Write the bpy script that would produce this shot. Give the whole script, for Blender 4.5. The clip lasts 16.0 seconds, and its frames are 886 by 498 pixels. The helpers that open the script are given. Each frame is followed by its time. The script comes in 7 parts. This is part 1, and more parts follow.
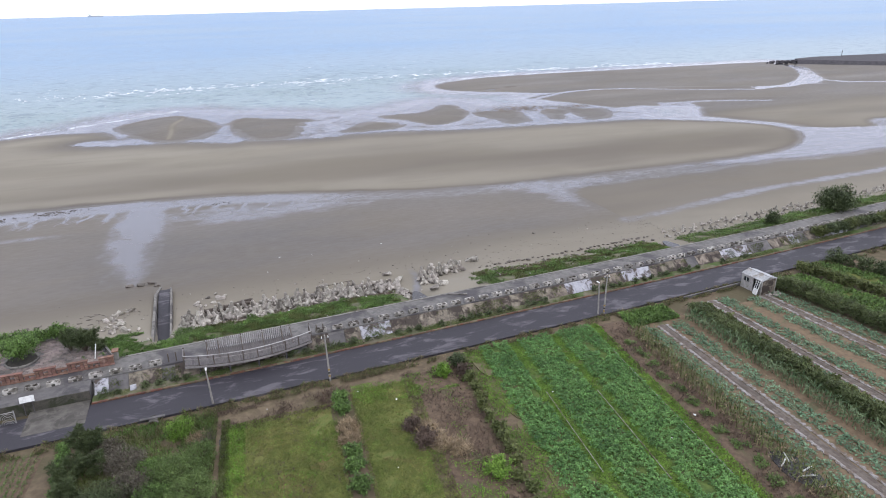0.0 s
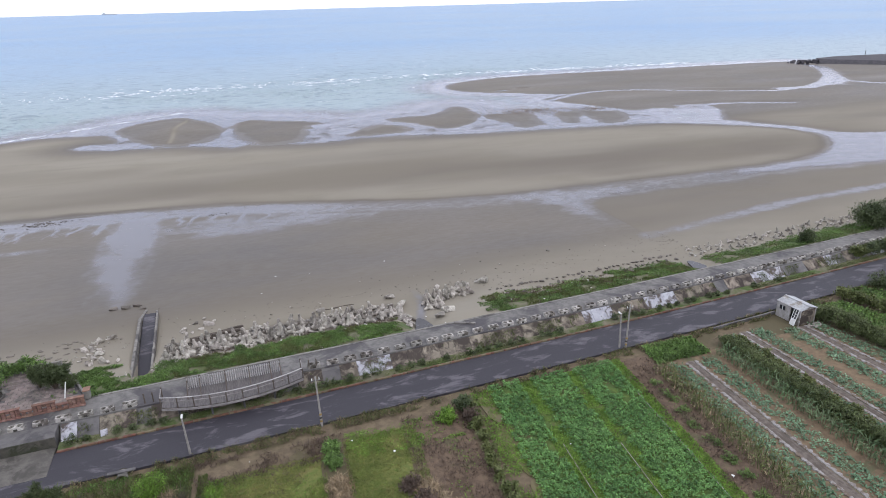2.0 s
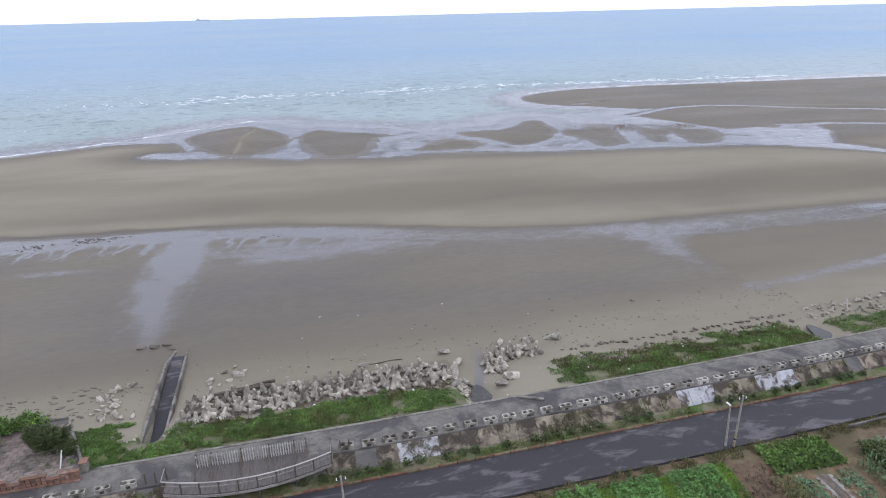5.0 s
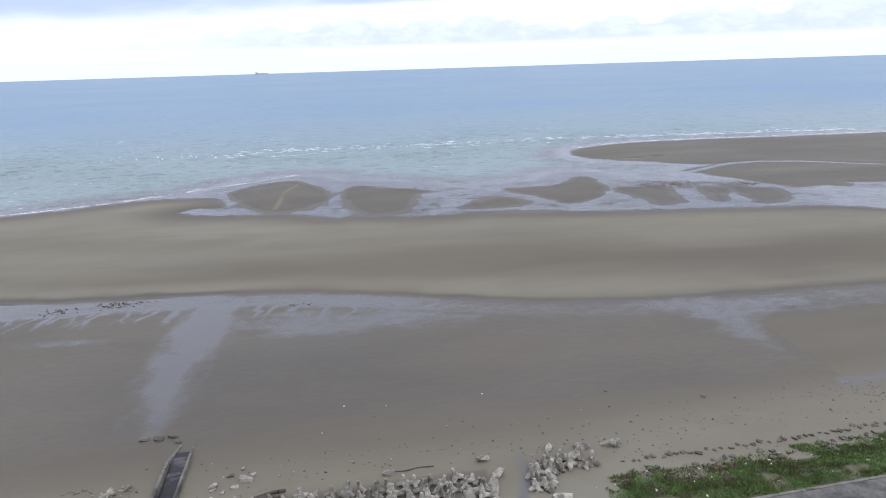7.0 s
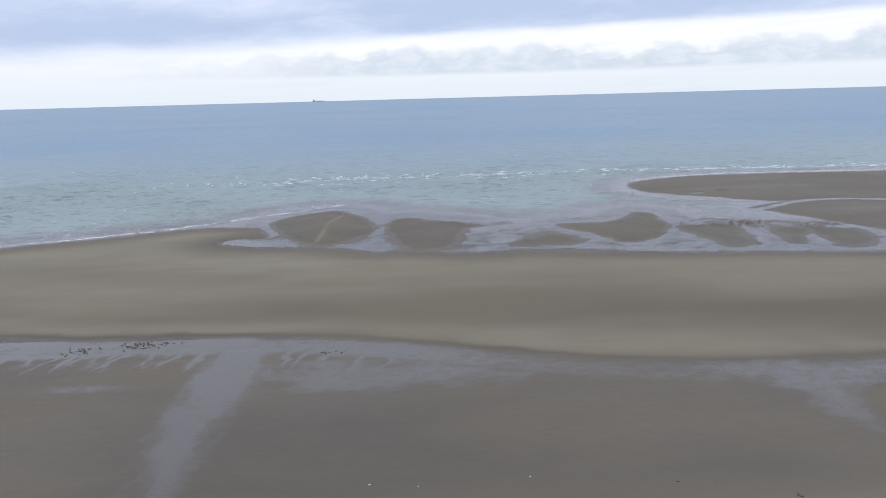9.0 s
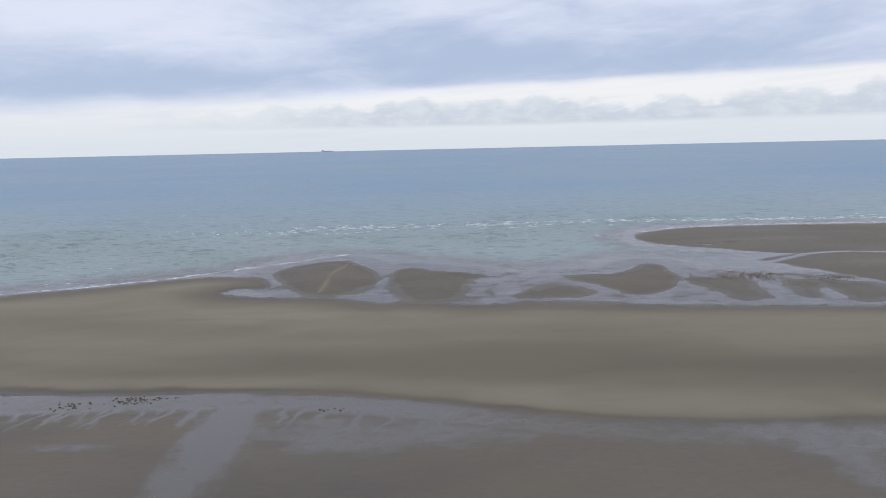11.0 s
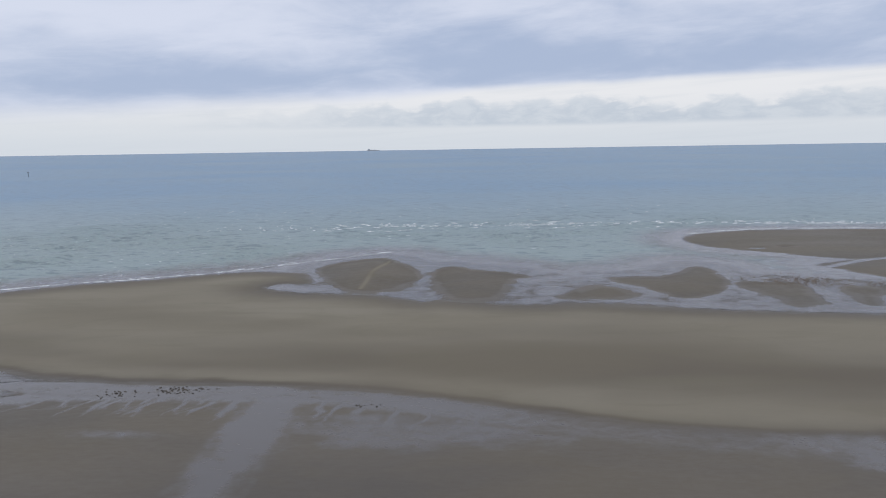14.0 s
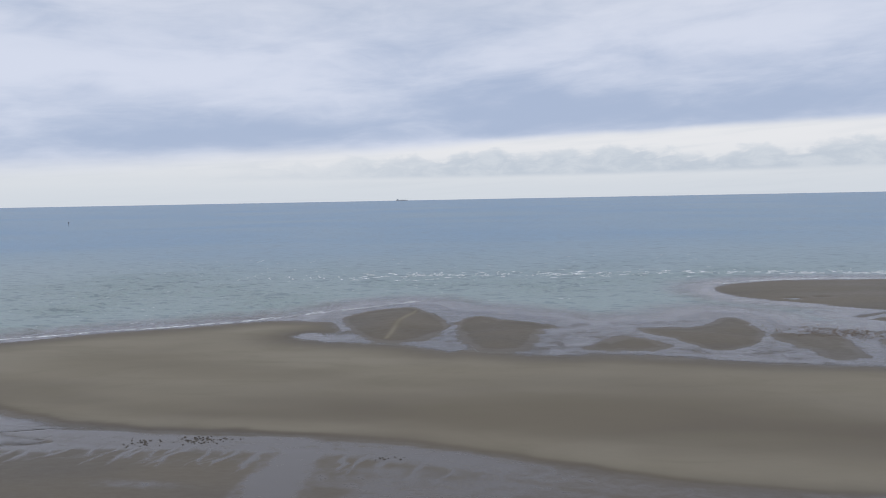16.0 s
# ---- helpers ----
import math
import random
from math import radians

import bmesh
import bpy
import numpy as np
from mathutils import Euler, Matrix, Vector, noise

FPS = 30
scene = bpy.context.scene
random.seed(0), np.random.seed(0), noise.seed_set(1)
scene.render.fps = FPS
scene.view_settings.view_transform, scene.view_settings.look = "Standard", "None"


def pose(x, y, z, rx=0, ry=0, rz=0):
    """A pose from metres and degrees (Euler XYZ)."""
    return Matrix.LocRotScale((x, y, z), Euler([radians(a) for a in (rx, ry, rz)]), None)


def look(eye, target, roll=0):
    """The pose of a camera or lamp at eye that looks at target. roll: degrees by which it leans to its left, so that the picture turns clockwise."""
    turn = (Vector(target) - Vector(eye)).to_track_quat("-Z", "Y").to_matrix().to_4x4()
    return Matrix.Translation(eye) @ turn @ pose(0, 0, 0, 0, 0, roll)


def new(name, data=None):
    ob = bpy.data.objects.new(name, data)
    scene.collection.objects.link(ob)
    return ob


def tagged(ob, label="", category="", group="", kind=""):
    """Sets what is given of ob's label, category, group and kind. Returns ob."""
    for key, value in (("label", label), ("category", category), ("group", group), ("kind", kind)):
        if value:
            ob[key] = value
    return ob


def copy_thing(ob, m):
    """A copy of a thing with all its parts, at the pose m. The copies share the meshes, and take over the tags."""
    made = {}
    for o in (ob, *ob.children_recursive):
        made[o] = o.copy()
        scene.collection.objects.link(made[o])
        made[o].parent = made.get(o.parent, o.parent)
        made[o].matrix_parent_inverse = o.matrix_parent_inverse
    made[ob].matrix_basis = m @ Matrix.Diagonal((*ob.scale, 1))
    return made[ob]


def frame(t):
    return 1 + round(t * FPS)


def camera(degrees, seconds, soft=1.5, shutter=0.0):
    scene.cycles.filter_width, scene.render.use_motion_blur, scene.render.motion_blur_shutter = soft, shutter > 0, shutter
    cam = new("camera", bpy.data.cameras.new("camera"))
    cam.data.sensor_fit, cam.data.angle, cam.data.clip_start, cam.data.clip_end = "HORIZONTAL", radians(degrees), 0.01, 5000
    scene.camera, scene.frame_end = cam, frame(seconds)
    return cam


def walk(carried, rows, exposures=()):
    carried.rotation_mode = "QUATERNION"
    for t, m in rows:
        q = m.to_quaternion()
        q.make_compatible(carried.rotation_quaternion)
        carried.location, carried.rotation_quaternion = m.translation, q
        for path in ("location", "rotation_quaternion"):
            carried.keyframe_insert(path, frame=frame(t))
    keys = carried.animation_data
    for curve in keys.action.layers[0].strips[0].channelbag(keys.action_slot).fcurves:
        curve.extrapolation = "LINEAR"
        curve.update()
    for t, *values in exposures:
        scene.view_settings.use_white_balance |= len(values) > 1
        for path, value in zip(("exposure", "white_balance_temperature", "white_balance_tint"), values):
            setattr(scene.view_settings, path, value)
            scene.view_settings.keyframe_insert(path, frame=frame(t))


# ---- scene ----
cam = camera(69.5, 16.0, 0.95)
PATH = [
    (0, (0.431, 0.956, 32.831), (1.048, 2.716, 32.11), -1.3),
    (0.5, (1.214, 2.416, 32.979), (1.819, 4.18, 32.256), -1.4),
    (1, (1.932, 4.006, 33.073), (2.529, 5.773, 32.349), -1.4),
    (1.5, (2.52, 5.662, 33.112), (3.112, 7.429, 32.388), -1.4),
    (2, (3.262, 7.333, 33.234), (3.846, 9.103, 32.507), -1.4),
    (2.5, (3.986, 9.012, 33.3), (4.56, 10.788, 32.581), -1.5),
    (3, (4.739, 10.8, 33.375), (5.283, 12.587, 32.66), -1.5),
    (3.5, (5.478, 12.629, 33.387), (6.001, 14.423, 32.675), -1.5),
    (4, (6.118, 14.576, 33.411), (6.588, 16.387, 32.704), -1.6),
    (4.2, (6.35, 15.37, 33.424), (6.8, 17.187, 32.718), -1.5),
    (6.5, (9.077, 25.097, 33.843), (9.348, 26.955, 33.153), -1.5),
    (7, (9.653, 27.409, 34.058), (9.9, 29.313, 33.498), -1.7),
    (7.5, (10.131, 29.662, 34.068), (10.339, 31.584, 33.555), -1.7),
    (8, (10.52, 32.079, 34.093), (10.705, 34.004, 33.585), -1.7),
    (8.5, (10.94, 34.571, 34.151), (11.077, 36.508, 33.673), -1.5),
    (9, (11.233, 36.641, 34.23), (11.331, 38.581, 33.754), -1.5),
    (9.5, (11.433, 38.052, 34.325), (11.51, 39.996, 33.86), -1.5),
    (10, (11.53, 38.788, 34.387), (11.599, 40.755, 34.03), -1.4),
    (12.5, (11.93, 39.434, 33.732), (12.04, 41.405, 33.415), -0.9),
    (13, (12.038, 39.689, 33.677), (12.136, 41.661, 33.357), -0.8),
    (13.5, (12.127, 39.95, 33.667), (12.145, 41.924, 33.347), -0.8),
    (14, (12.228, 40.158, 33.691), (12.175, 42.131, 33.367), -0.9),
    (14.5, (12.314, 40.259, 33.739), (12.199, 42.229, 33.412), -1.1),
    (15, (12.365, 40.299, 33.724), (12.239, 42.267, 33.393), -0.9),
    (15.5, (12.45, 40.264, 33.728), (12.319, 42.239, 33.439), -0.9),
    (16, (12.593, 40.188, 33.76), (12.455, 42.176, 33.59), -1.1),
]
EXPOSURES = [(0, 0.74, 6120, 13), (2, 0.66, 6110, 13), (4, 0.58, 6080, 12.5), (6.5, 0.45, 6010, 10), (8, 0.15, 6120, 9), (9.5, 0.09, 6180, 9), (11, -0.10, 6240, 9), (12.5, -0.19, 6240, 9), (16, -0.25, 6240, 9)]
walk(cam, [(t, look(eye, target, roll)) for t, eye, target, roll in PATH], EXPOSURES)


# ---- world, sun ----
def hexmix(nt, fac, a, b):
    n = nt.nodes.new("ShaderNodeMix")
    n.data_type = "RGBA"
    for sock, v in ((n.inputs[0], fac), (n.inputs[6], a), (n.inputs[7], b)):
        if isinstance(v, (tuple, list)):
            sock.default_value = (*v[:3], 1)
        elif isinstance(v, (int, float)):
            sock.default_value = v
        else:
            nt.links.new(v, sock)
    return n.outputs[2]


def calc(nt, op, a, b=0.0, c=0.0, clamp=False):
    n = nt.nodes.new("ShaderNodeMath")
    n.operation, n.use_clamp = op, clamp
    for sock, v in zip(n.inputs, (a, b, c)):
        if isinstance(v, (int, float)):
            sock.default_value = v
        else:
            nt.links.new(v, sock)
    return n.outputs[0]


def step(nt, v, lo, hi, a=0.0, b=1.0, smooth=True):
    n = nt.nodes.new("ShaderNodeMapRange")
    n.interpolation_type = "SMOOTHSTEP" if smooth else "LINEAR"
    for i, x in enumerate((v, lo, hi, a, b)):
        if isinstance(x, (int, float)):
            n.inputs[i].default_value = x
        else:
            nt.links.new(x, n.inputs[i])
    return n.outputs[0]


def grain(nt, vec, scale, detail=4.0, rough=0.55, stretch=None, warp=0.0):
    if stretch:
        m = nt.nodes.new("ShaderNodeVectorMath")
        m.operation = "MULTIPLY"
        nt.links.new(vec, m.inputs[0])
        m.inputs[1].default_value = stretch
        vec = m.outputs[0]
    n = nt.nodes.new("ShaderNodeTexNoise")
    nt.links.new(vec, n.inputs["Vector"])
    n.inputs["Scale"].default_value = scale
    n.inputs["Detail"].default_value = detail
    n.inputs["Roughness"].default_value = rough
    n.inputs["Distortion"].default_value = warp
    return n.outputs["Fac"]


def combine(nt, x, y, z):
    n = nt.nodes.new("ShaderNodeCombineXYZ")
    for sock, v in zip(n.inputs, (x, y, z)):
        if isinstance(v, (int, float)):
            sock.default_value = v
        else:
            nt.links.new(v, sock)
    return n.outputs[0]


SUN_UP, SUN_TURN = 48.0, 150.0
world = bpy.data.worlds.new("overcast_sky")
scene.world = world
world.use_nodes = True
wt = world.node_tree
wt.nodes.clear()
coord = wt.nodes.new("ShaderNodeTexCoord").outputs["Generated"]
sep = wt.nodes.new("ShaderNodeSeparateXYZ")
wt.links.new(coord, sep.inputs[0])
dx, dy, dz = sep.outputs
az = calc(wt, "ARCTAN2", dx, dy)
# grey stratus over the sea: broad soft folds, with darker banks low ahead and to the west
up = calc(wt, "MAXIMUM", dz, 0.03)
layer = combine(wt, calc(wt, "DIVIDE", dx, up), calc(wt, "DIVIDE", dy, up), 0.0)
s1 = grain(wt, layer, 0.45, 5, 0.55, (0.8, 1.1, 1.0), 0.5)
s3 = grain(wt, combine(wt, calc(wt, "MULTIPLY", az, 2.6), calc(wt, "MULTIPLY", dz, 9.0), 3.7), 1.0, 4, 0.5, None, 0.25)
slant = calc(wt, "MULTIPLY_ADD", az, -0.05, dz)
s4 = grain(wt, combine(wt, calc(wt, "MULTIPLY", az, 5.5), calc(wt, "MULTIPLY", slant, 22.0), 5.1), 1.0, 7, 0.58, None, 0.5)
s5 = grain(wt, combine(wt, calc(wt, "MULTIPLY", az, 16.0), calc(wt, "MULTIPLY", slant, 70.0), 2.2), 1.0, 5, 0.6, None, 0.6)
heap = calc(wt, "ADD", calc(wt, "MULTIPLY", s1, 0.05), calc(wt, "ADD", calc(wt, "MULTIPLY", s3, 0.60), calc(wt, "MULTIPLY", s4, 0.38)))
heap = calc(wt, "ADD", heap, calc(wt, "MULTIPLY", calc(wt, "SUBTRACT", s5, 0.5), 0.10))


def bank_of_cloud(a0, e0, wa, we, dark):
    u = calc(wt, "POWER", calc(wt, "DIVIDE", calc(wt, "SUBTRACT", az, a0), wa), 2.0)
    v = calc(wt, "POWER", calc(wt, "DIVIDE", calc(wt, "SUBTRACT", dz, e0), we), 2.0)
    return calc(wt, "MULTIPLY", calc(wt, "EXPONENT", calc(wt, "MULTIPLY", calc(wt, "ADD", u, v), -1.0)), dark)


for spot in ((0.10, 0.150, 0.34, 0.040, 0.16), (-0.36, 0.115, 0.22, 0.030, 0.13), (0.25, 0.112, 0.45, 0.022, 0.13), (-0.10, 0.092, 0.30, 0.014, 0.09), (-0.52, 0.085, 0.20, 0.018, 0.10), (0.45, 0.160, 0.25, 0.06, 0.06), (-0.55, 0.200, 0.22, 0.05, -0.10), (0.40, 0.215, 0.14, 0.012, -0.10)):
    heap = calc(wt, "SUBTRACT", heap, bank_of_cloud(*spot))
stratus = hexmix(wt, step(wt, heap, 0.27, 0.62), (0.55, 0.635, 0.83), (0.90, 0.93, 1.06))
overhead = hexmix(wt, step(wt, dz, 0.17, 0.50), stratus, (0.90, 0.905, 0.95))
# bright gap over the sea with far cumulus in it
gap = hexmix(wt, step(wt, dz, 0.0, 0.075), (0.89, 0.92, 0.965), (1.085, 1.06, 1.06))
ragged_sky = grain(wt, combine(wt, calc(wt, "MULTIPLY", az, 26.0), calc(wt, "MULTIPLY", dz, 60.0), 1.3), 1.0, 6, 0.62, None, 0.3)
tops = grain(wt, combine(wt, calc(wt, "MULTIPLY", az, 7.5), 4.4, 1.3), 1.0, 3, 0.6)
crown_line = calc(wt, "ADD", step(wt, tops, 0.30, 0.68, 0.040, 0.076, False), calc(wt, "MULTIPLY", calc(wt, "SUBTRACT", ragged_sky, 0.5), 0.040))
puff = calc(wt, "MULTIPLY", step(wt, calc(wt, "SUBTRACT", crown_line, dz), -0.004, 0.010), step(wt, calc(wt, "MULTIPLY_ADD", ragged_sky, 0.006, dz), 0.025, 0.034))
puff = calc(wt, "MULTIPLY", puff, step(wt, az, -0.45, 0.02, 0.10, 0.85))
haze_rows = grain(wt, combine(wt, calc(wt, "MULTIPLY", az, 5.0), calc(wt, "MULTIPLY", slant, 90.0), 6.6), 1.0, 4, 0.55)
gap = hexmix(wt, step(wt, haze_rows, 0.45, 0.75, 0.0, 0.30), gap, (0.80, 0.84, 0.90))
gap2 = hexmix(wt, puff, gap, hexmix(wt, step(wt, ragged_sky, 0.35, 0.68), (0.68, 0.74, 0.83), (0.82, 0.86, 0.92)))
rim = calc(wt, "ADD", step(wt, az, -0.70, 0.18, 0.040, 0.087, False), calc(wt, "MULTIPLY", calc(wt, "SUBTRACT", grain(wt, combine(wt, calc(wt, "MULTIPLY", az, 7.0), calc(wt, "MULTIPLY", dz, 7.0), 9.0), 1.0, 5), 0.5), 0.012))
clouds = hexmix(wt, step(wt, calc(wt, "SUBTRACT", dz, rim), step(wt, az, -0.6, 0.2, -0.016, -0.005), step(wt, az, -0.6, 0.2, 0.022, 0.008)), gap2, overhead)
clouds = hexmix(wt, step(wt, dz, -0.05, -0.004), (0.62, 0.72, 0.82), clouds)
sky = wt.nodes.new("ShaderNodeTexSky")
sky.sky_type, sky.sun_disc = "NISHITA", False
sky.sun_elevation, sky.sun_rotation = radians(SUN_UP), radians(SUN_TURN)
bg1, bg2 = wt.nodes.new("ShaderNodeBackground"), wt.nodes.new("ShaderNodeBackground")
wt.links.new(clouds, bg1.inputs[0])
bg1.inputs[1].default_value = 0.95
wt.links.new(sky.outputs[0], bg2.inputs[0])
bg2.inputs[1].default_value = 0.05
mixw = wt.nodes.new("ShaderNodeMixShader")
mixw.inputs[0].default_value = 0.08
out = wt.nodes.new("ShaderNodeOutputWorld")
wt.links.new(bg1.outputs[0], mixw.inputs[1])
wt.links.new(bg2.outputs[0], mixw.inputs[2])
wt.links.new(mixw.outputs[0], out.inputs[0])

sun = new("sun", bpy.data.lights.new("sun", "SUN"))
sun.data.energy, sun.data.angle, sun.data.color = 0.6, radians(25), (1.0, 0.96, 0.90)
sun.matrix_world = look((0, 0, 60), Vector((0, 0, 60)) - Vector((math.sin(radians(SUN_TURN)) * math.cos(radians(SUN_UP)), math.cos(radians(SUN_TURN)) * math.cos(radians(SUN_UP)), math.sin(radians(SUN_UP)))))


# ---- materials ----
def mat(name, c1, c2, scale=2.0, rough=0.8, bump=0.2, c3=None, big=0.15, amount=0.5, rand=0.0, metal=0.0, spec=0.3, stretch=None, by="object", dist=0.03, wide=None):
    """A surface of two tones of grain, a third tone in large stains, and a shift of value from piece to piece."""
    m = bpy.data.materials.new(name)
    m.use_nodes = True
    nt = m.node_tree
    b = nt.nodes["Principled BSDF"]
    geo = nt.nodes.new("ShaderNodeNewGeometry")
    p = geo.outputs["Position"]
    n1 = grain(nt, p, scale, 5, 0.6, stretch)
    col = hexmix(nt, step(nt, n1, 0.35, 0.65), c1, c2)
    if c3:
        n2 = grain(nt, p, big, 7, 0.66, wide, 0.5)
        col = hexmix(nt, step(nt, n2, 0.62 - amount * 0.25, 0.72 - amount * 0.2), col, c3)
    if rand:
        r = geo.outputs["Random Per Island"] if by == "island" else nt.nodes.new("ShaderNodeObjectInfo").outputs["Random"]
        h = nt.nodes.new("ShaderNodeHueSaturation")
        nt.links.new(step(nt, r, 0, 1, 1 - rand, 1 + rand, False), h.inputs["Value"])
        nt.links.new(step(nt, calc(nt, "FRACT", calc(nt, "MULTIPLY", r, 7.3)), 0, 1, 0.5 - rand * 0.05, 0.5 + rand * 0.05, False), h.inputs["Hue"])
        nt.links.new(col, h.inputs["Color"])
        col = h.outputs[0]
    nt.links.new(col, b.inputs["Base Color"])
    rn = step(nt, n1, 0.3, 0.7, rough - 0.08, min(1.0, rough + 0.08), False)
    nt.links.new(rn, b.inputs["Roughness"])
    b.inputs["Metallic"].default_value = metal
    b.inputs["Specular IOR Level"].default_value = spec
    if bump:
        bn = nt.nodes.new("ShaderNodeBump")
        bn.inputs["Strength"].default_value, bn.inputs["Distance"].default_value = bump, dist
        nt.links.new(grain(nt, p, scale * 3, 4, 0.6), bn.inputs["Height"])
        nt.links.new(bn.outputs[0], b.inputs["Normal"])
    return m


def attribute(nt, name):
    n = nt.nodes.new("ShaderNodeAttribute")
    n.attribute_name = name
    return n.outputs["Fac"]


def sand_material():
    m = bpy.data.materials.new("tidal_sand")
    m.use_nodes = True
    nt = m.node_tree
    b = nt.nodes["Principled BSDF"]
    p = nt.nodes.new("ShaderNodeNewGeometry").outputs["Position"]
    wet, tone = attribute(nt, "wet"), attribute(nt, "tone")
    fine = grain(nt, p, 1.1, 6, 0.65, (0.5, 1.4, 1.0), 0.3)
    broad = grain(nt, p, 0.045, 4, 0.5, (0.45, 1.3, 1.0), 0.6)
    blotch = grain(nt, p, 0.085, 6, 0.58, (0.5, 1.3, 1.0), 1.0)
    dry = hexmix(nt, step(nt, tone, 0.05, 0.95), (0.140, 0.121, 0.094), (0.256, 0.232, 0.184))
    dry = hexmix(nt, step(nt, broad, 0.35, 0.7, 0.0, 0.40), dry, (0.182, 0.158, 0.114))
    dry = hexmix(nt, step(nt, blotch, 0.48, 0.72, 0.0, 0.32), dry, (0.156, 0.141, 0.100))
    dry = hexmix(nt, step(nt, fine, 0.3, 0.75, 0.0, 0.06), dry, (0.12, 0.108, 0.09))
    damp = hexmix(nt, step(nt, broad, 0.3, 0.7), (0.086, 0.075, 0.065), (0.121, 0.103, 0.083))
    damp = hexmix(nt, step(nt, blotch, 0.42, 0.72, 0.0, 0.60), damp, (0.117, 0.097, 0.071))
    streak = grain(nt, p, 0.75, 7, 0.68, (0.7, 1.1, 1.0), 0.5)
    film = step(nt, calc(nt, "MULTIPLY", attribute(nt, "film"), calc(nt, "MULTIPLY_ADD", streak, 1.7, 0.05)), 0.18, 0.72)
    # water film also tints the sand lilac-grey, its sky sheen put into base colour
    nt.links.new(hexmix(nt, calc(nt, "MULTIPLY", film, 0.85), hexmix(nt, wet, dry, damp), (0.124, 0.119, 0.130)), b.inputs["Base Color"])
    base_rough = step(nt, calc(nt, "ADD", wet, calc(nt, "MULTIPLY", calc(nt, "SUBTRACT", fine, 0.5), 0.5)), 0.3, 1.15, 0.9, 0.42)
    nt.links.new(calc(nt, "MULTIPLY", base_rough, calc(nt, "MULTIPLY_ADD", film, -0.65, 1.0)), b.inputs["Roughness"])
    b.inputs["Specular IOR Level"].default_value = 0.4
    bn = nt.nodes.new("ShaderNodeBump")
    bn.inputs["Distance"].default_value = 0.05
    nt.links.new(calc(nt, "MULTIPLY_ADD", film, -0.04, 0.06), bn.inputs["Strength"])
    nt.links.new(grain(nt, p, 2.2, 5, 0.6, (0.35, 1.6, 1.0), 0.5), bn.inputs["Height"])
    nt.links.new(bn.outputs[0], b.inputs["Normal"])
    return m


def water_material():
    """Silty sea: clear where it is a film over the sand, murky where it is deep, gloss by Fresnel."""
    m = bpy.data.materials.new("silty_sea_water")
    m.use_nodes = True
    nt = m.node_tree
    nt.nodes.remove(nt.nodes["Principled BSDF"])
    p = nt.nodes.new("ShaderNodeNewGeometry").outputs["Position"]
    ragged = grain(nt, p, 0.55, 6, 0.65, (0.7, 1.2, 1.0), 0.4)
    depth = calc(nt, "ADD", attribute(nt, "depth"), calc(nt, "MULTIPLY", calc(nt, "SUBTRACT", ragged, 0.5), 0.13))
    swell = grain(nt, p, 0.16, 4, 0.55, (0.45, 1.5, 1.0), 0.4)
    chop = grain(nt, p, 0.6, 4, 0.6, (0.5, 1.5, 1.0), 0.3)
    patches = grain(nt, p, 0.004, 3, 0.5, (0.7, 1.2, 1.0), 0.4)
    wave_face_shade = grain(nt, p, 0.30, 3, 0.55, (0.55, 1.5, 1.0), 0.4)
    lively = step(nt, depth, 0.06, 0.4)
    bn = nt.nodes.new("ShaderNodeBump")
    nt.links.new(calc(nt, "MULTIPLY_ADD", lively, 0.80, 0.20), bn.inputs["Strength"])
    bn.inputs["Distance"].default_value = 0.8
    nt.links.new(calc(nt, "ADD", swell, calc(nt, "MULTIPLY", chop, 0.5)), bn.inputs["Height"])
    body = nt.nodes.new("ShaderNodeBsdfDiffuse")
    tint = hexmix(nt, step(nt, depth, 0.12, 0.60), (0.232, 0.230, 0.246), (0.315, 0.382, 0.402))
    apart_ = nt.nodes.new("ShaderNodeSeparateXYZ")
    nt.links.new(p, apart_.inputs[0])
    # body turns bluer seaward: distance haze and mirrored sky put into the tint
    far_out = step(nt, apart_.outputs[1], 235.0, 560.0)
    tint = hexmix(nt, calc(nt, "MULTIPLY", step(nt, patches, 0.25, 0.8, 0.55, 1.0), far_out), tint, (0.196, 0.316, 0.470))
    # dark dashes by noise paint the darker faces of small waves
    tint = hexmix(nt, calc(nt, "MULTIPLY", step(nt, wave_face_shade, 0.54, 0.66, 0.0, 0.70), lively), tint, (0.185, 0.232, 0.262))
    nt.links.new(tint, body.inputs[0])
    clear = nt.nodes.new("ShaderNodeBsdfTransparent")
    under = nt.nodes.new("ShaderNodeMixShader")
    nt.links.new(calc(nt, "MULTIPLY", step(nt, depth, 0.0, 0.11), step(nt, depth, 0.0, 0.40, 0.55, 1.0, False)), under.inputs[0])
    nt.links.new(clear.outputs[0], under.inputs[1])
    nt.links.new(body.outputs[0], under.inputs[2])
    gloss = nt.nodes.new("ShaderNodeBsdfGlossy")
    nt.links.new(step(nt, depth, 0.05, 0.5, 0.10, 0.20), gloss.inputs["Roughness"])
    nt.links.new(hexmix(nt, step(nt, depth, 0.1, 0.5), (0.88, 0.87, 0.89), (0.95, 0.96, 1.0)), gloss.inputs[0])
    nt.links.new(bn.outputs[0], body.inputs["Normal"])
    nt.links.new(bn.outputs[0], gloss.inputs["Normal"])
    fr = nt.nodes.new("ShaderNodeFresnel")
    fr.inputs[0].default_value = 1.34
    nt.links.new(bn.outputs[0], fr.inputs["Normal"])
    top = nt.nodes.new("ShaderNodeMixShader")
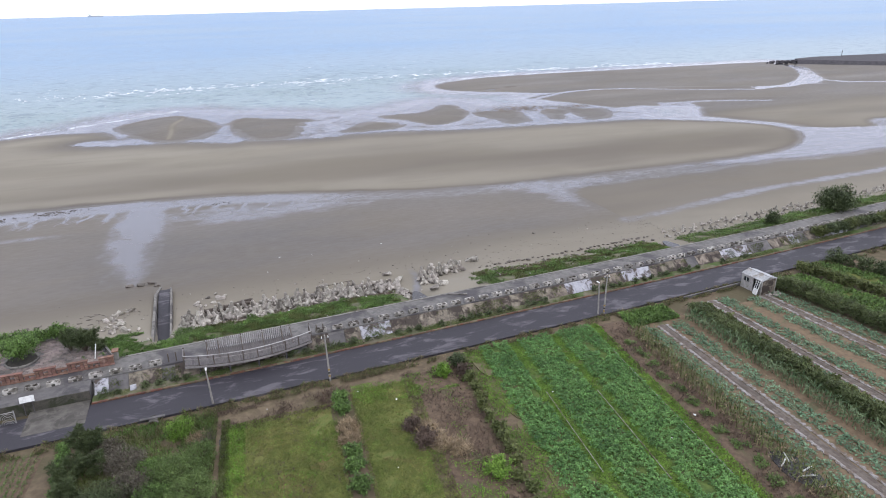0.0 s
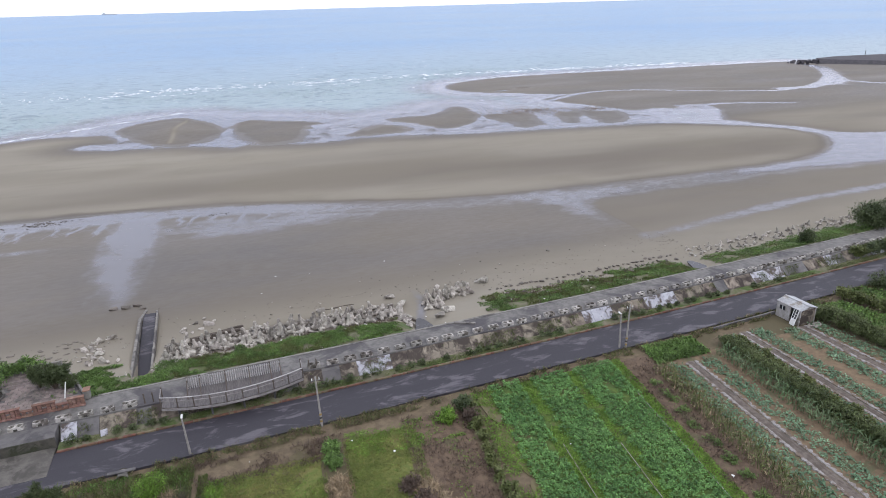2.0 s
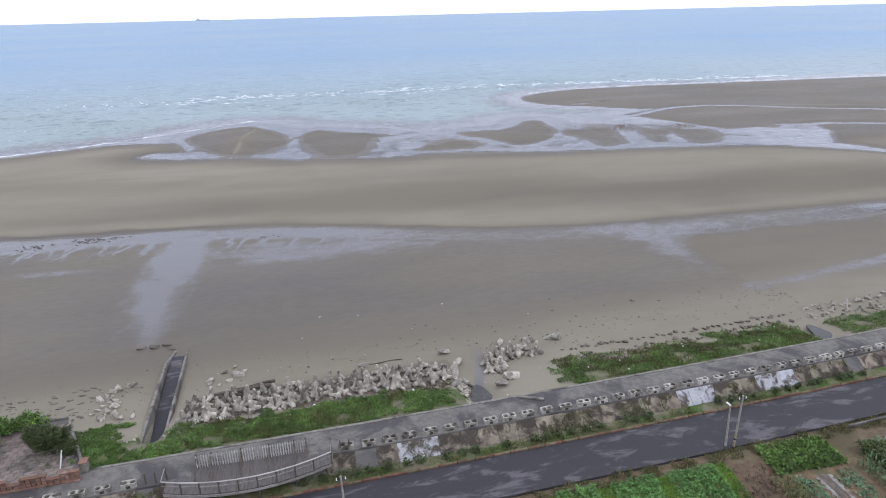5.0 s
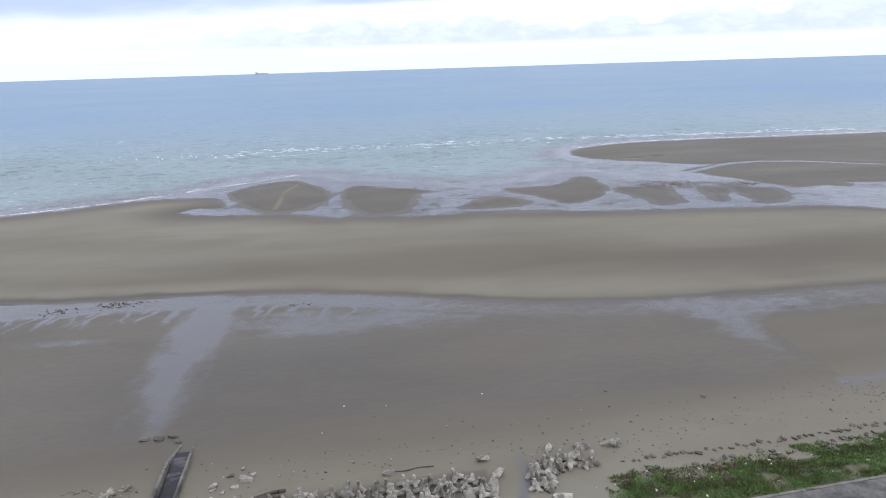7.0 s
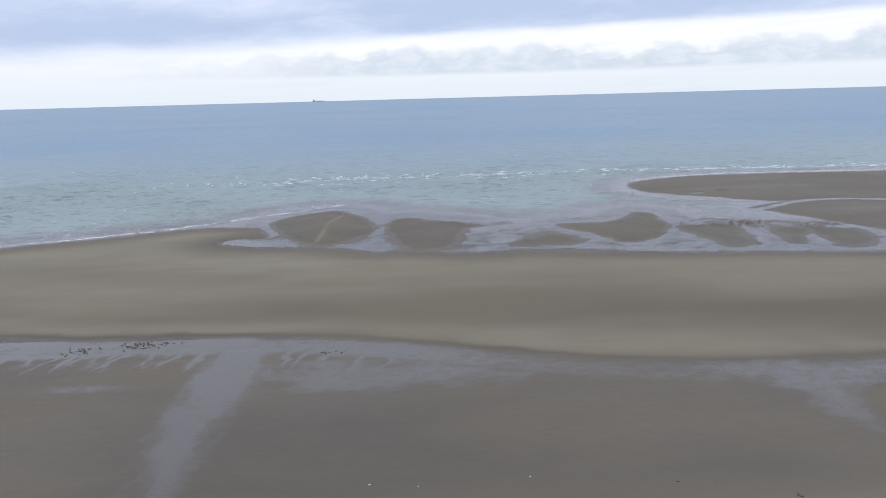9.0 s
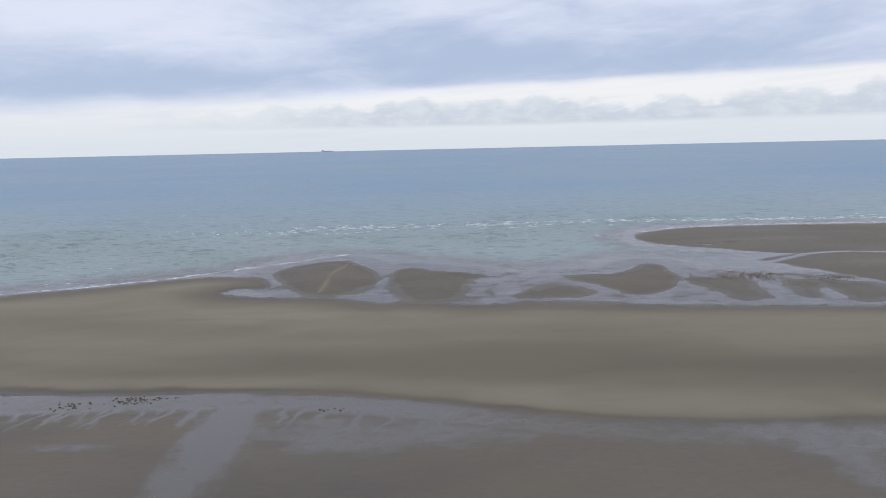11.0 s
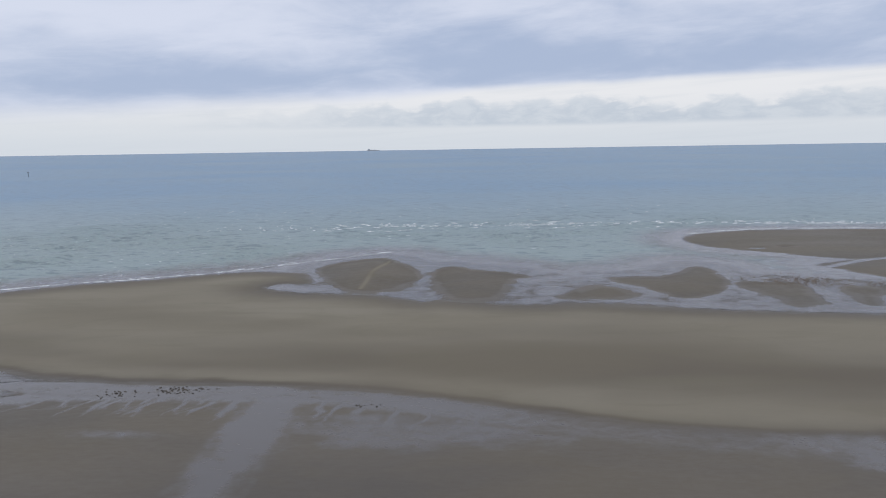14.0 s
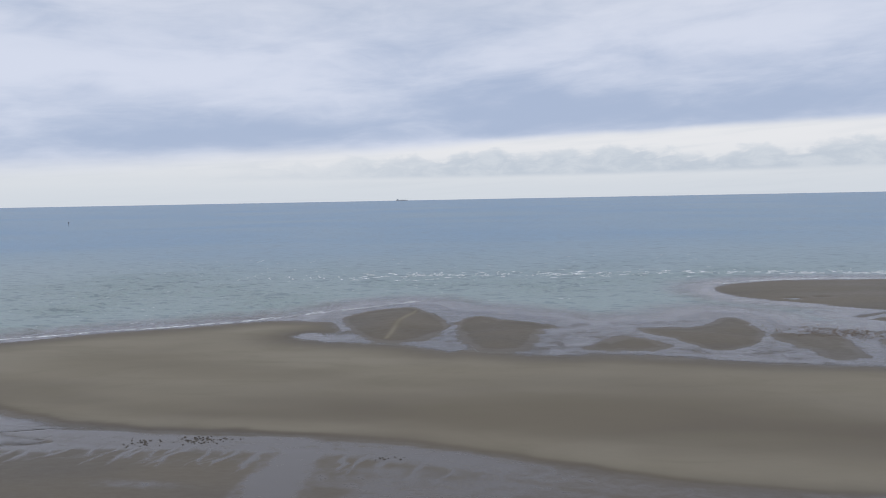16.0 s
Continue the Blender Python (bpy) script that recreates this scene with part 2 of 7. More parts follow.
    nt.links.new(calc(nt, "MULTIPLY", fr.outputs[0], calc(nt, "MULTIPLY", step(nt, depth, 0.002, 0.06), step(nt, depth, 0.1, 0.6, 1.0, 0.36))), top.inputs[0])
    nt.links.new(under.outputs[0], top.inputs[1])
    nt.links.new(gloss.outputs[0], top.inputs[2])
    nt.links.new(top.outputs[0], nt.nodes["Material Output"].inputs[0])
    return m


SAND, WATER = sand_material(), water_material()
FOAM = mat("sea_foam", (0.80, 0.82, 0.85), (0.60, 0.64, 0.68), 1.2, 0.8, 0.5, rand=0.15, by="island")
SOIL = mat("field_soil", (0.105, 0.080, 0.052), (0.155, 0.120, 0.078), 1.4, 0.95, 0.6, (0.092, 0.078, 0.044), 0.12, 0.6, dist=0.06)
MUD = mat("brown_soil", (0.088, 0.062, 0.043), (0.140, 0.100, 0.068), 2.0, 0.95, 0.7, (0.09, 0.085, 0.045), 0.35, 0.4, dist=0.06)
CROPBED = mat("weedy_crop_bed", (0.058, 0.095, 0.024), (0.098, 0.140, 0.034), 1.6, 0.95, 0.6, (0.105, 0.095, 0.045), 0.5, 0.35, dist=0.06)
OCHRE = mat("ochre_plot_soil", (0.132, 0.095, 0.060), (0.185, 0.135, 0.085), 1.8, 0.95, 0.6, (0.105, 0.100, 0.055), 0.3, 0.45, dist=0.06)
TURF = mat("mown_turf", (0.096, 0.122, 0.028), (0.146, 0.152, 0.046), 2.2, 0.9, 0.6, (0.150, 0.115, 0.050), 0.20, 0.40, dist=0.06)
BANK = mat("bank_earth", (0.16, 0.145, 0.105), (0.105, 0.110, 0.055), 1.2, 0.9, 0.6, (0.06, 0.095, 0.025), 0.25, 0.6, dist=0.06)
ASPHALT = mat("damp_asphalt", (0.026, 0.024, 0.031), (0.036, 0.033, 0.041), 6.0, 0.62, 0.25, (0.100, 0.092, 0.104), 0.55, 0.40, spec=0.4, wide=(0.5, 1.3, 1.0))
ASPHALT_PALE = mat("worn_asphalt", (0.135, 0.125, 0.135), (0.085, 0.078, 0.088), 3.0, 0.6, 0.25)
KERB = mat("red_kerb_paint", (0.150, 0.070, 0.045), (0.095, 0.055, 0.040), 3.0, 0.75, 0.3, (0.14, 0.12, 0.075), 1.3, 0.7, rand=0.2)
CONC = mat("weathered_concrete", (0.235, 0.222, 0.200), (0.165, 0.155, 0.142), 1.6, 0.8, 0.3, (0.095, 0.088, 0.083), 0.45, 0.5, rand=0.12)
CONC_DARK = mat("damp_concrete", (0.100, 0.094, 0.094), (0.140, 0.131, 0.128), 1.3, 0.65, 0.3, (0.070, 0.066, 0.068), 0.3, 0.5, rand=0.10)
WALK = mat("damp_walkway_concrete", (0.165, 0.157, 0.147), (0.120, 0.114, 0.108), 1.8, 0.72, 0.3, (0.070, 0.065, 0.068), 0.22, 0.62, rand=0.02)
SLOPE = mat("stained_slope_concrete", (0.245, 0.212, 0.165), (0.130, 0.108, 0.088), 1.0, 0.85, 0.5, (0.055, 0.044, 0.037), 0.75, 0.8, rand=0.18)
WHITEWASH = mat("flaking_whitewash", (0.40, 0.40, 0.43), (0.31, 0.31, 0.34), 2.4, 0.75, 0.3, (0.075, 0.060, 0.052), 0.8, 0.62, rand=0.1)
BLOCK = mat("pale_block_concrete", (0.40, 0.38, 0.35), (0.24, 0.225, 0.20), 2.0, 0.8, 0.4, (0.10, 0.088, 0.075), 0.9, 0.62, rand=0.25)
PIT = mat("dark_soil_and_shade", (0.035, 0.033, 0.030), (0.060, 0.055, 0.045), 6, 0.95, 0.4)
ROCK = mat("sea_worn_concrete", (0.41, 0.38, 0.335), (0.25, 0.230, 0.200), 2.2, 0.88, 0.5, (0.13, 0.115, 0.10), 0.8, 0.5, rand=0.28)
ROCK_DARK = mat("dark_wet_stone", (0.105, 0.092, 0.080), (0.160, 0.140, 0.120), 2.5, 0.75, 0.6, rand=0.25)
TIMBER = mat("grey_weathered_timber", (0.270, 0.250, 0.238), (0.185, 0.170, 0.162), 4.0, 0.8, 0.3, rand=0.18, stretch=(0.4, 3, 3))
TIMBER_PALE = mat("bleached_timber", (0.41, 0.395, 0.385), (0.30, 0.285, 0.275), 4.0, 0.8, 0.3, rand=0.2, stretch=(3, 3, 0.4))
# damp deck boards, darkened further with the deck's shade in the colour
TIMBER_DECK = mat("damp_shaded_deck_timber", (0.125, 0.112, 0.108), (0.082, 0.074, 0.073), 4.0, 0.6, 0.3, rand=0.10, stretch=(3, 0.4, 3))
TIMBER_DARK = mat("dark_timber", (0.075, 0.062, 0.052), (0.110, 0.092, 0.078), 4.0, 0.8, 0.3, rand=0.15)
STEEL = mat("painted_steel", (0.30, 0.29, 0.28), (0.24, 0.23, 0.22), 5.0, 0.5, 0.1, rand=0.1)
DARKSTEEL = mat("dark_steel", (0.060, 0.058, 0.060), (0.085, 0.080, 0.080), 5.0, 0.5, 0.1)
POLE = mat("pole_concrete", (0.285, 0.268, 0.248), (0.22, 0.206, 0.19), 3.0, 0.8, 0.2, rand=0.1)
BRICK = mat("red_brick", (0.205, 0.112, 0.082), (0.150, 0.090, 0.072), 3.0, 0.85, 0.4, (0.24, 0.16, 0.13), 0.9, 0.35, rand=0.25)
PAVER = mat("worn_paver", (0.235, 0.192, 0.175), (0.175, 0.145, 0.135), 2.5, 0.8, 0.3, (0.11, 0.098, 0.09), 0.5, 0.4, rand=0.22)
WHITE = mat("white_paint", (0.72, 0.72, 0.70), (0.60, 0.60, 0.58), 3.0, 0.6, 0.1)
ROOF = mat("zinc_roof_sheet", (0.43, 0.44, 0.45), (0.31, 0.315, 0.32), 2.0, 0.5, 0.1, (0.25, 0.22, 0.19), 0.8, 0.4, rand=0.1, metal=0.2)
PLASTER = mat("hut_render", (0.37, 0.36, 0.345), (0.28, 0.265, 0.25), 1.5, 0.85, 0.3, (0.20, 0.18, 0.16), 0.7, 0.4)
GLASS = mat("dark_window_glass", (0.03, 0.035, 0.04), (0.05, 0.055, 0.06), 1.0, 0.1, 0.0, spec=0.6)
DITCH = mat("still_ditch_water", (0.034, 0.032, 0.034), (0.050, 0.048, 0.050), 0.6, 0.24, 0.02, spec=0.4)
POND = mat("silted_pond", (0.105, 0.095, 0.038), (0.125, 0.105, 0.052), 0.8, 0.45, 0.05, spec=0.25)
PLASTIC = mat("pale_mulch_film", (0.29, 0.277, 0.268), (0.20, 0.180, 0.165), 3.5, 0.7, 0.4, (0.125, 0.095, 0.070), 1.2, 0.65)


def leaf_material(name, c1, c2, rand=0.3, rough=0.6):
    m = bpy.data.materials.new(name)
    m.use_nodes = True
    nt = m.node_tree
    b = nt.nodes["Principled BSDF"]
    geo = nt.nodes.new("ShaderNodeNewGeometry")
    r = geo.outputs["Random Per Island"]
    patch = grain(nt, geo.outputs["Position"], 0.6, 4, 0.6)
    wide_patch = grain(nt, geo.outputs["Position"], 0.17, 3, 0.5)
    col = hexmix(nt, calc(nt, "ADD", calc(nt, "MULTIPLY", r, 0.45), calc(nt, "ADD", step(nt, patch, 0.3, 0.7, 0.0, 0.35), step(nt, wide_patch, 0.35, 0.65, -0.12, 0.25))), c1, c2)
    h = nt.nodes.new("ShaderNodeHueSaturation")
    # value patches by noise put the shade between leaf clumps into their colour
    tuft_shade = step(nt, grain(nt, geo.outputs["Position"], 1.3, 3, 0.55), 0.32, 0.68, 0.76, 1.24)
    nt.links.new(calc(nt, "MULTIPLY", tuft_shade, step(nt, calc(nt, "FRACT", calc(nt, "MULTIPLY", r, 13.7)), 0, 1, 1 - rand, 1 + rand, False)), h.inputs["Value"])
    nt.links.new(col, h.inputs["Color"])
    nt.links.new(h.outputs[0], b.inputs["Base Color"])
    b.inputs["Roughness"].default_value, b.inputs["Specular IOR Level"].default_value = rough, 0.25
    return m


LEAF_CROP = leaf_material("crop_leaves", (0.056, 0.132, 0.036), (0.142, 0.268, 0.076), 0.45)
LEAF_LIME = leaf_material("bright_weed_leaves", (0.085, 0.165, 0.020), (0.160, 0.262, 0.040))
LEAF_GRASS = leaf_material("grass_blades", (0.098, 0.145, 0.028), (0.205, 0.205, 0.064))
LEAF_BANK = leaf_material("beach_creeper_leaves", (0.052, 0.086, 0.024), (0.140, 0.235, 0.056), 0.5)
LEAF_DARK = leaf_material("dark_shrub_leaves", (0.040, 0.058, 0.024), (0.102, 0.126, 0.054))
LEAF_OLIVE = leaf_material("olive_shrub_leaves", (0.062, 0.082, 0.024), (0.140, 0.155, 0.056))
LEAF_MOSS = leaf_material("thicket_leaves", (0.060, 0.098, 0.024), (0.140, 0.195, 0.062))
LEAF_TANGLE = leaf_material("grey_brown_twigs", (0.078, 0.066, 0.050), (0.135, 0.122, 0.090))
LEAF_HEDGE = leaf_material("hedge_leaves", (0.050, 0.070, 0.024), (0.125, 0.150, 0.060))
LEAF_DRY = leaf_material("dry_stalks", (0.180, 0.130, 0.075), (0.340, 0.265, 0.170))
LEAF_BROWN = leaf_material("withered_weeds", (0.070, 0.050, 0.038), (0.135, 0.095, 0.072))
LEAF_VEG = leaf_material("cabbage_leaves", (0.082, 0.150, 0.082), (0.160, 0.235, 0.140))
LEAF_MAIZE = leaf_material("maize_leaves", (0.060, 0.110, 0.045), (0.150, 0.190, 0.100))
BARK = mat("shrub_bark", (0.085, 0.065, 0.050), (0.120, 0.095, 0.072), 5, 0.9, 0.4)


# ---- mesh helpers ----
def mesh_of(bm, name, material):
    me = bpy.data.meshes.new(name)
    bm.to_mesh(me)
    bm.free()
    for m in (material if isinstance(material, (list, tuple)) else [material]):
        me.materials.append(m)
    return me


def part(name, bm, material, parent=None, label="", at=None):
    me = bm if isinstance(bm, bpy.types.Mesh) else mesh_of(bm, name, material)
    ob = new(name, me)
    ob.parent = parent
    if at is not None:
        ob.matrix_basis = at
    return tagged(ob, label)


def thing(name, label, category, group="", at=None, kind=""):
    ob = new(name)
    ob.empty_display_size = 0.2
    if at is not None:
        ob.matrix_basis = at
    return tagged(ob, label, category, group, kind)


def box(bm, size, at=(0, 0, 0), bevel=0.0, rot=None, taper=1.0):
    """A box on its base centre, bevelled, tapering upwards."""
    r = bmesh.ops.create_cube(bm, size=1)
    vs = r["verts"]
    for v in vs:
        k = taper if v.co.z > 0 else 1.0
        v.co = Vector((v.co.x * size[0] * k, v.co.y * size[1] * k, (v.co.z + 0.5) * size[2]))
    if bevel:
        es = list({e for v in vs for e in v.link_edges})
        rb = bmesh.ops.bevel(bm, geom=es, offset=bevel, segments=1, affect="EDGES", clamp_overlap=True)
        vs = list({v for f in rb["faces"] for v in f.verts} | {v for v in vs if v.is_valid})
    m = Matrix.Translation(at) @ (rot if rot is not None else Matrix())
    bmesh.ops.transform(bm, matrix=m, verts=vs)
    return bm


def rod(bm, a, b, r1, r2=None, n=8):
    a, b = Vector(a), Vector(b)
    d = b - a
    q = d.to_track_quat("Z", "Y").to_matrix().to_4x4()
    bmesh.ops.create_cone(bm, cap_ends=True, segments=n, radius1=r1, radius2=r1 if r2 is None else r2, depth=d.length, matrix=Matrix.Translation((a + b) / 2) @ q)
    return bm


def boxed(size, bevel=0.0, at=(0, 0, 0), rot=None, taper=1.0):
    return box(bmesh.new(), size, at, bevel, rot, taper)


def from_arrays(name, verts, faces, material):
    me = bpy.data.meshes.new(name)
    verts, faces = np.asarray(verts, np.float32), np.asarray(faces, np.int32)
    k = faces.shape[1]
    me.vertices.add(len(verts))
    me.vertices.foreach_set("co", verts.ravel())
    me.loops.add(faces.size)
    me.loops.foreach_set("vertex_index", faces.ravel())
    me.polygons.add(len(faces))
    me.polygons.foreach_set("loop_start", np.arange(0, faces.size, k, dtype=np.int32))
    me.polygons.foreach_set("loop_total", np.full(len(faces), k, np.int32))
    me.update(calc_edges=True)
    me.validate()
    for m in (material if isinstance(material, (list, tuple)) else [material]):
        me.materials.append(m)
    return me


def vnoise(x, y, seed=0):
    """Smooth value noise in the plane, 0 to 1."""
    xi, yi = np.floor(x).astype(np.int64), np.floor(y).astype(np.int64)
    fx_, fy_ = x - xi, y - yi
    fx_, fy_ = fx_ * fx_ * (3 - 2 * fx_), fy_ * fy_ * (3 - 2 * fy_)

    def h(a, b):
        n = (a * 374761393 + b * 668265263 + seed * 1442695041) & 0xFFFFFFFF
        n = ((n ^ (n >> 13)) * 1274126177) & 0xFFFFFFFF
        return ((n ^ (n >> 16)) & 0xFFFF) / 65535.0
    return (h(xi, yi) * (1 - fx_) + h(xi + 1, yi) * fx_) * (1 - fy_) + (h(xi, yi + 1) * (1 - fx_) + h(xi + 1, yi + 1) * fx_) * fy_


def fbm(x, y, seed=0, octaves=4):
    t, a, s = 0.0, 0.5, 0.0
    for o in range(octaves):
        t, s = t + a * vnoise(x * 2 ** o, y * 2 ** o, seed + o), s + a
        a *= 0.5
    return t / s


def smooth01(v, lo, hi):
    t = np.clip((v - lo) / (hi - lo), 0, 1)
    return t * t * (3 - 2 * t)


def signed(px, py, ring):
    """Distance to a closed outline, positive inside."""
    d2, inside = np.full(px.shape, 1e12), np.zeros(px.shape, bool)
    for (ax, ay), (bx, by) in zip(ring, ring[1:] + ring[:1]):
        ex, ey = bx - ax, by - ay
        t = np.clip(((px - ax) * ex + (py - ay) * ey) / (ex * ex + ey * ey), 0, 1)
        d2 = np.minimum(d2, (px - ax - t * ex) ** 2 + (py - ay - t * ey) ** 2)
        if ey:
            inside ^= ((ay > py) != (by > py)) & (px < (py - ay) / ey * ex + ax)
    return np.where(inside, 1, -1) * np.sqrt(d2)


def rounded(ring, n=4):
    """The ring as a closed smooth curve through its corners."""
    res, k = [], len(ring)
    for i in range(k):
        p0, p1, p2, p3 = (np.array(ring[(i + j) % k], float) for j in (-1, 0, 1, 2))
        for t in np.arange(n) / n:
            res.append(tuple(0.5 * (2 * p1 + (p2 - p0) * t + (2 * p0 - 5 * p1 + 4 * p2 - p3) * t * t + (3 * p1 - p0 - 3 * p2 + p3) * t ** 3)))
    return res


# ---- plan of the shore ----
SEA, ROAD, FIELD, WALKWAY, BEACH = -1.1, -0.40, -0.60, 0.80, -0.92


def yk(x):
    """The line of the road's seaward kerb."""
    x = np.asarray(x, float)
    c = np.clip(x, -30, 110)
    return 58.3 + 0.042 * c + 0.00025 * c * c + (x - c) * np.where(x > 0, 0.097, 0.027)


def fx(x0, y):
    """A field's boundary line that meets the road near x0."""
    return x0 + np.interp(x0, [-20, 8, 23, 36, 43, 47, 57, 62, 69, 80], [0.08, 0.07, 0.10, 0.11, 0.05, 0.01, -0.03, -0.11, -0.30, -0.45]) * (np.asarray(y, float) - 54)


MAIN_BAR = [(-300, 150), (-200, 160), (-130, 166), (-95, 152), (-69.5, 139.3), (-60.5, 135.9), (-52, 133.0), (-39, 130.8), (-27, 130.1), (-13, 128.9), (-4, 127.6), (3.3, 126.2), (9.8, 124.2), (17.6, 121.4), (26, 118.4), (36, 115.2), (46, 113.4), (56, 112.3), (79, 111.6), (98, 111.3), (117, 112.3), (131, 116), (142.5, 125), (146.5, 134), (142, 144.5), (130, 154.8), (118, 161.5), (102, 164.2), (92, 166), (78, 167.6), (66.5, 169.5), (56, 173), (38, 176.8), (30, 174.8), (21, 176), (9, 179.9), (3.8, 179), (-1.4, 181.7), (-10, 186), (-24.4, 188.3), (-33.7, 191.2), (-37, 195.4), (-34, 199.6), (-27.2, 200.4), (-28, 206), (-32, 212.5), (-47, 214.8), (-60, 210), (-75, 204), (-89, 199.5), (-102, 192), (-115, 187), (-150, 180), (-300, 176)]
NEAR_BEACH = [(-400, 40), (-400, 118), (-120, 118), (-70, 124), (-48, 125.5), (-30, 125.5), (-10, 125), (8, 122.8), (25, 117), (42, 111.6), (53, 110), (61, 107.5), (68, 105.6), (89, 105.7), (114, 106.2), (130, 104.5), (146, 104.5), (190, 96), (300, 70), (300, 40)]
FAR_BAR = [(112, 217.5), (130, 226), (150, 221), (180, 209), (198, 197.5), (230, 200), (300, 175), (420, 150), (420, 70), (300, 88), (220, 108), (182, 119), (165, 124), (153.5, 130), (151, 141), (140.5, 158), (153, 174), (136, 184.5), (127, 184.7), (119.5, 202)]
SPIT = [(92, 262), (96, 274), (110, 283), (137, 288.8), (198, 285), (266, 281), (292, 273), (270, 240), (246, 217.5), (222, 204), (206, 206), (180, 217), (152, 228), (126, 227), (112, 237), (97, 249)]
MOUNDS = [
    (0.85, [(-28, 217), (-26.4, 225.1), (-20.9, 231.5), (-12.8, 235.2), (-9, 232.7), (-4.2, 224.6), (-0.2, 214), (1.7, 206.2), (0, 198.8), (-3.2, 194.6), (-6.2, 190.7), (-10.7, 188.9), (-15, 191.2), (-20, 198.7), (-24.6, 207.4)]),
    (0.55, [(4.6, 210.3), (6.7, 216.3), (10.4, 220), (17.8, 214), (23.9, 211.5), (30.3, 205.3), (25.9, 202.3), (23.4, 194.4), (20.7, 185.6), (17.9, 182.1), (13.3, 181), (9.5, 182.5), (7.4, 189), (5.7, 199.4)]),
    (0.65, [(49.7, 202), (55.1, 204.2), (62.7, 204), (69.1, 207), (74.8, 214.4), (78.1, 216.6), (80.1, 214.5), (79.8, 206.3), (78.9, 196.7), (75.4, 191.7), (71.4, 185.2), (66.6, 181.7), (63.7, 180.9), (60.6, 183.6), (58.3, 189.3), (54.2, 195.1)]),
    (0.22, [(35.1, 183.8), (39.2, 188), (43.5, 191.9), (47.2, 192.7), (50.1, 190.4), (53.2, 183.9), (49.8, 180.9), (45.5, 179.8), (39.7, 179.9)]),
    (0.30, [(79.8, 195.2), (87.7, 196.2), (93.6, 194.7), (93.4, 188.7), (91.3, 179.7), (90.8, 175.3), (87, 173.1), (83.2, 172), (81.8, 174.2), (82.7, 180.8)]),
    (0.25, [(102.3, 188.8), (106.5, 190.3), (109.4, 187.9), (108.1, 183), (100.3, 173.6), (99.1, 175.9), (99.9, 181.6)]),
    (0.28, [(111.2, 189.7), (114.4, 187.9), (118, 186.8), (121.1, 183.2), (119.5, 177.3), (117.4, 172), (111.9, 169), (106.9, 169.1), (107, 173.8), (108.1, 180.5)]),
]
EAST_FLAT = [(287, 262), (279, 246), (262, 226), (246, 207), (236, 196), (300, 172), (420, 148), (420, 225), (320, 246), (297, 256)]
LINK = [(128, 226), (150, 217), (180, 205), (200, 195), (226, 202), (208, 208), (182, 219), (152, 231)]
CHANNELS = [
    (0.9, [(112, 214), (124, 221.5), (134, 226.5), (146, 227), (158, 223), (170, 214), (182, 206), (199.5, 198), (217, 200)]),
    (2.3, [(284, 272), (280, 258), (272, 245), (253, 224), (235, 209.5), (217, 200), (203, 201.5)]),
    (1.6, [(240.7, 213), (244, 209), (246.6, 198), (262, 190), (300, 186)]),
    (1.3, [(145.4, 185), (151, 183.4), (160, 183), (169.5, 179.7), (181, 173.5)]),
    (1.5, [(152, 130), (156, 127.5), (167, 123.9), (174, 121)]),
]
POOLS = [
    [(118, 182), (130, 183), (141, 181.4), (148.7, 186.3), (153.6, 180.7), (150.5, 172.5), (142, 169), (135.5, 163.8), (124.8, 163.5), (117, 170)],
    [(176, 132), (186, 132), (182, 122), (172, 117), (166, 121)],
]
RUNNEL = [(61.5, 84.2), (66, 84.6), (81, 87.2), (97, 89.6), (112, 90.2), (128, 91), (160, 93), (220, 92)]
FAN = [(-17.4, 125.5), (-11, 124.5), (-9.2, 117.6), (-9.5, 110.6), (-10.1, 104.7), (-10.6, 99.6), (-10.8, 95), (-12, 92), (-13.6, 88), (-14.8, 90.3), (-17, 96), (-17.1, 99.2), (-16.7, 103), (-17.6, 110.1), (-17.8, 115.1), (-16.4, 119)]
FAN_EAST = [(46, 112.5), (54, 105), (57, 97), (58.2, 88.5), (60, 86.5), (60.5, 94), (63, 101), (70, 105.5), (82, 108), (66, 112)]
FILM = [(-8, 112), (2, 108), (14, 108), (26, 110.5), (24, 114), (6, 119), (-8, 119)]


def rise(d, h, reach):
    """Height over the water of a sand body whose edge lies d inwards."""
    return np.where(d > 0, h * (1 - np.exp(-np.maximum(d, 0) / reach)), np.maximum(-0.06 + 0.0 * d, d * 0.035) - 0.022 * np.minimum(np.maximum(-d - 1, 0), 60))


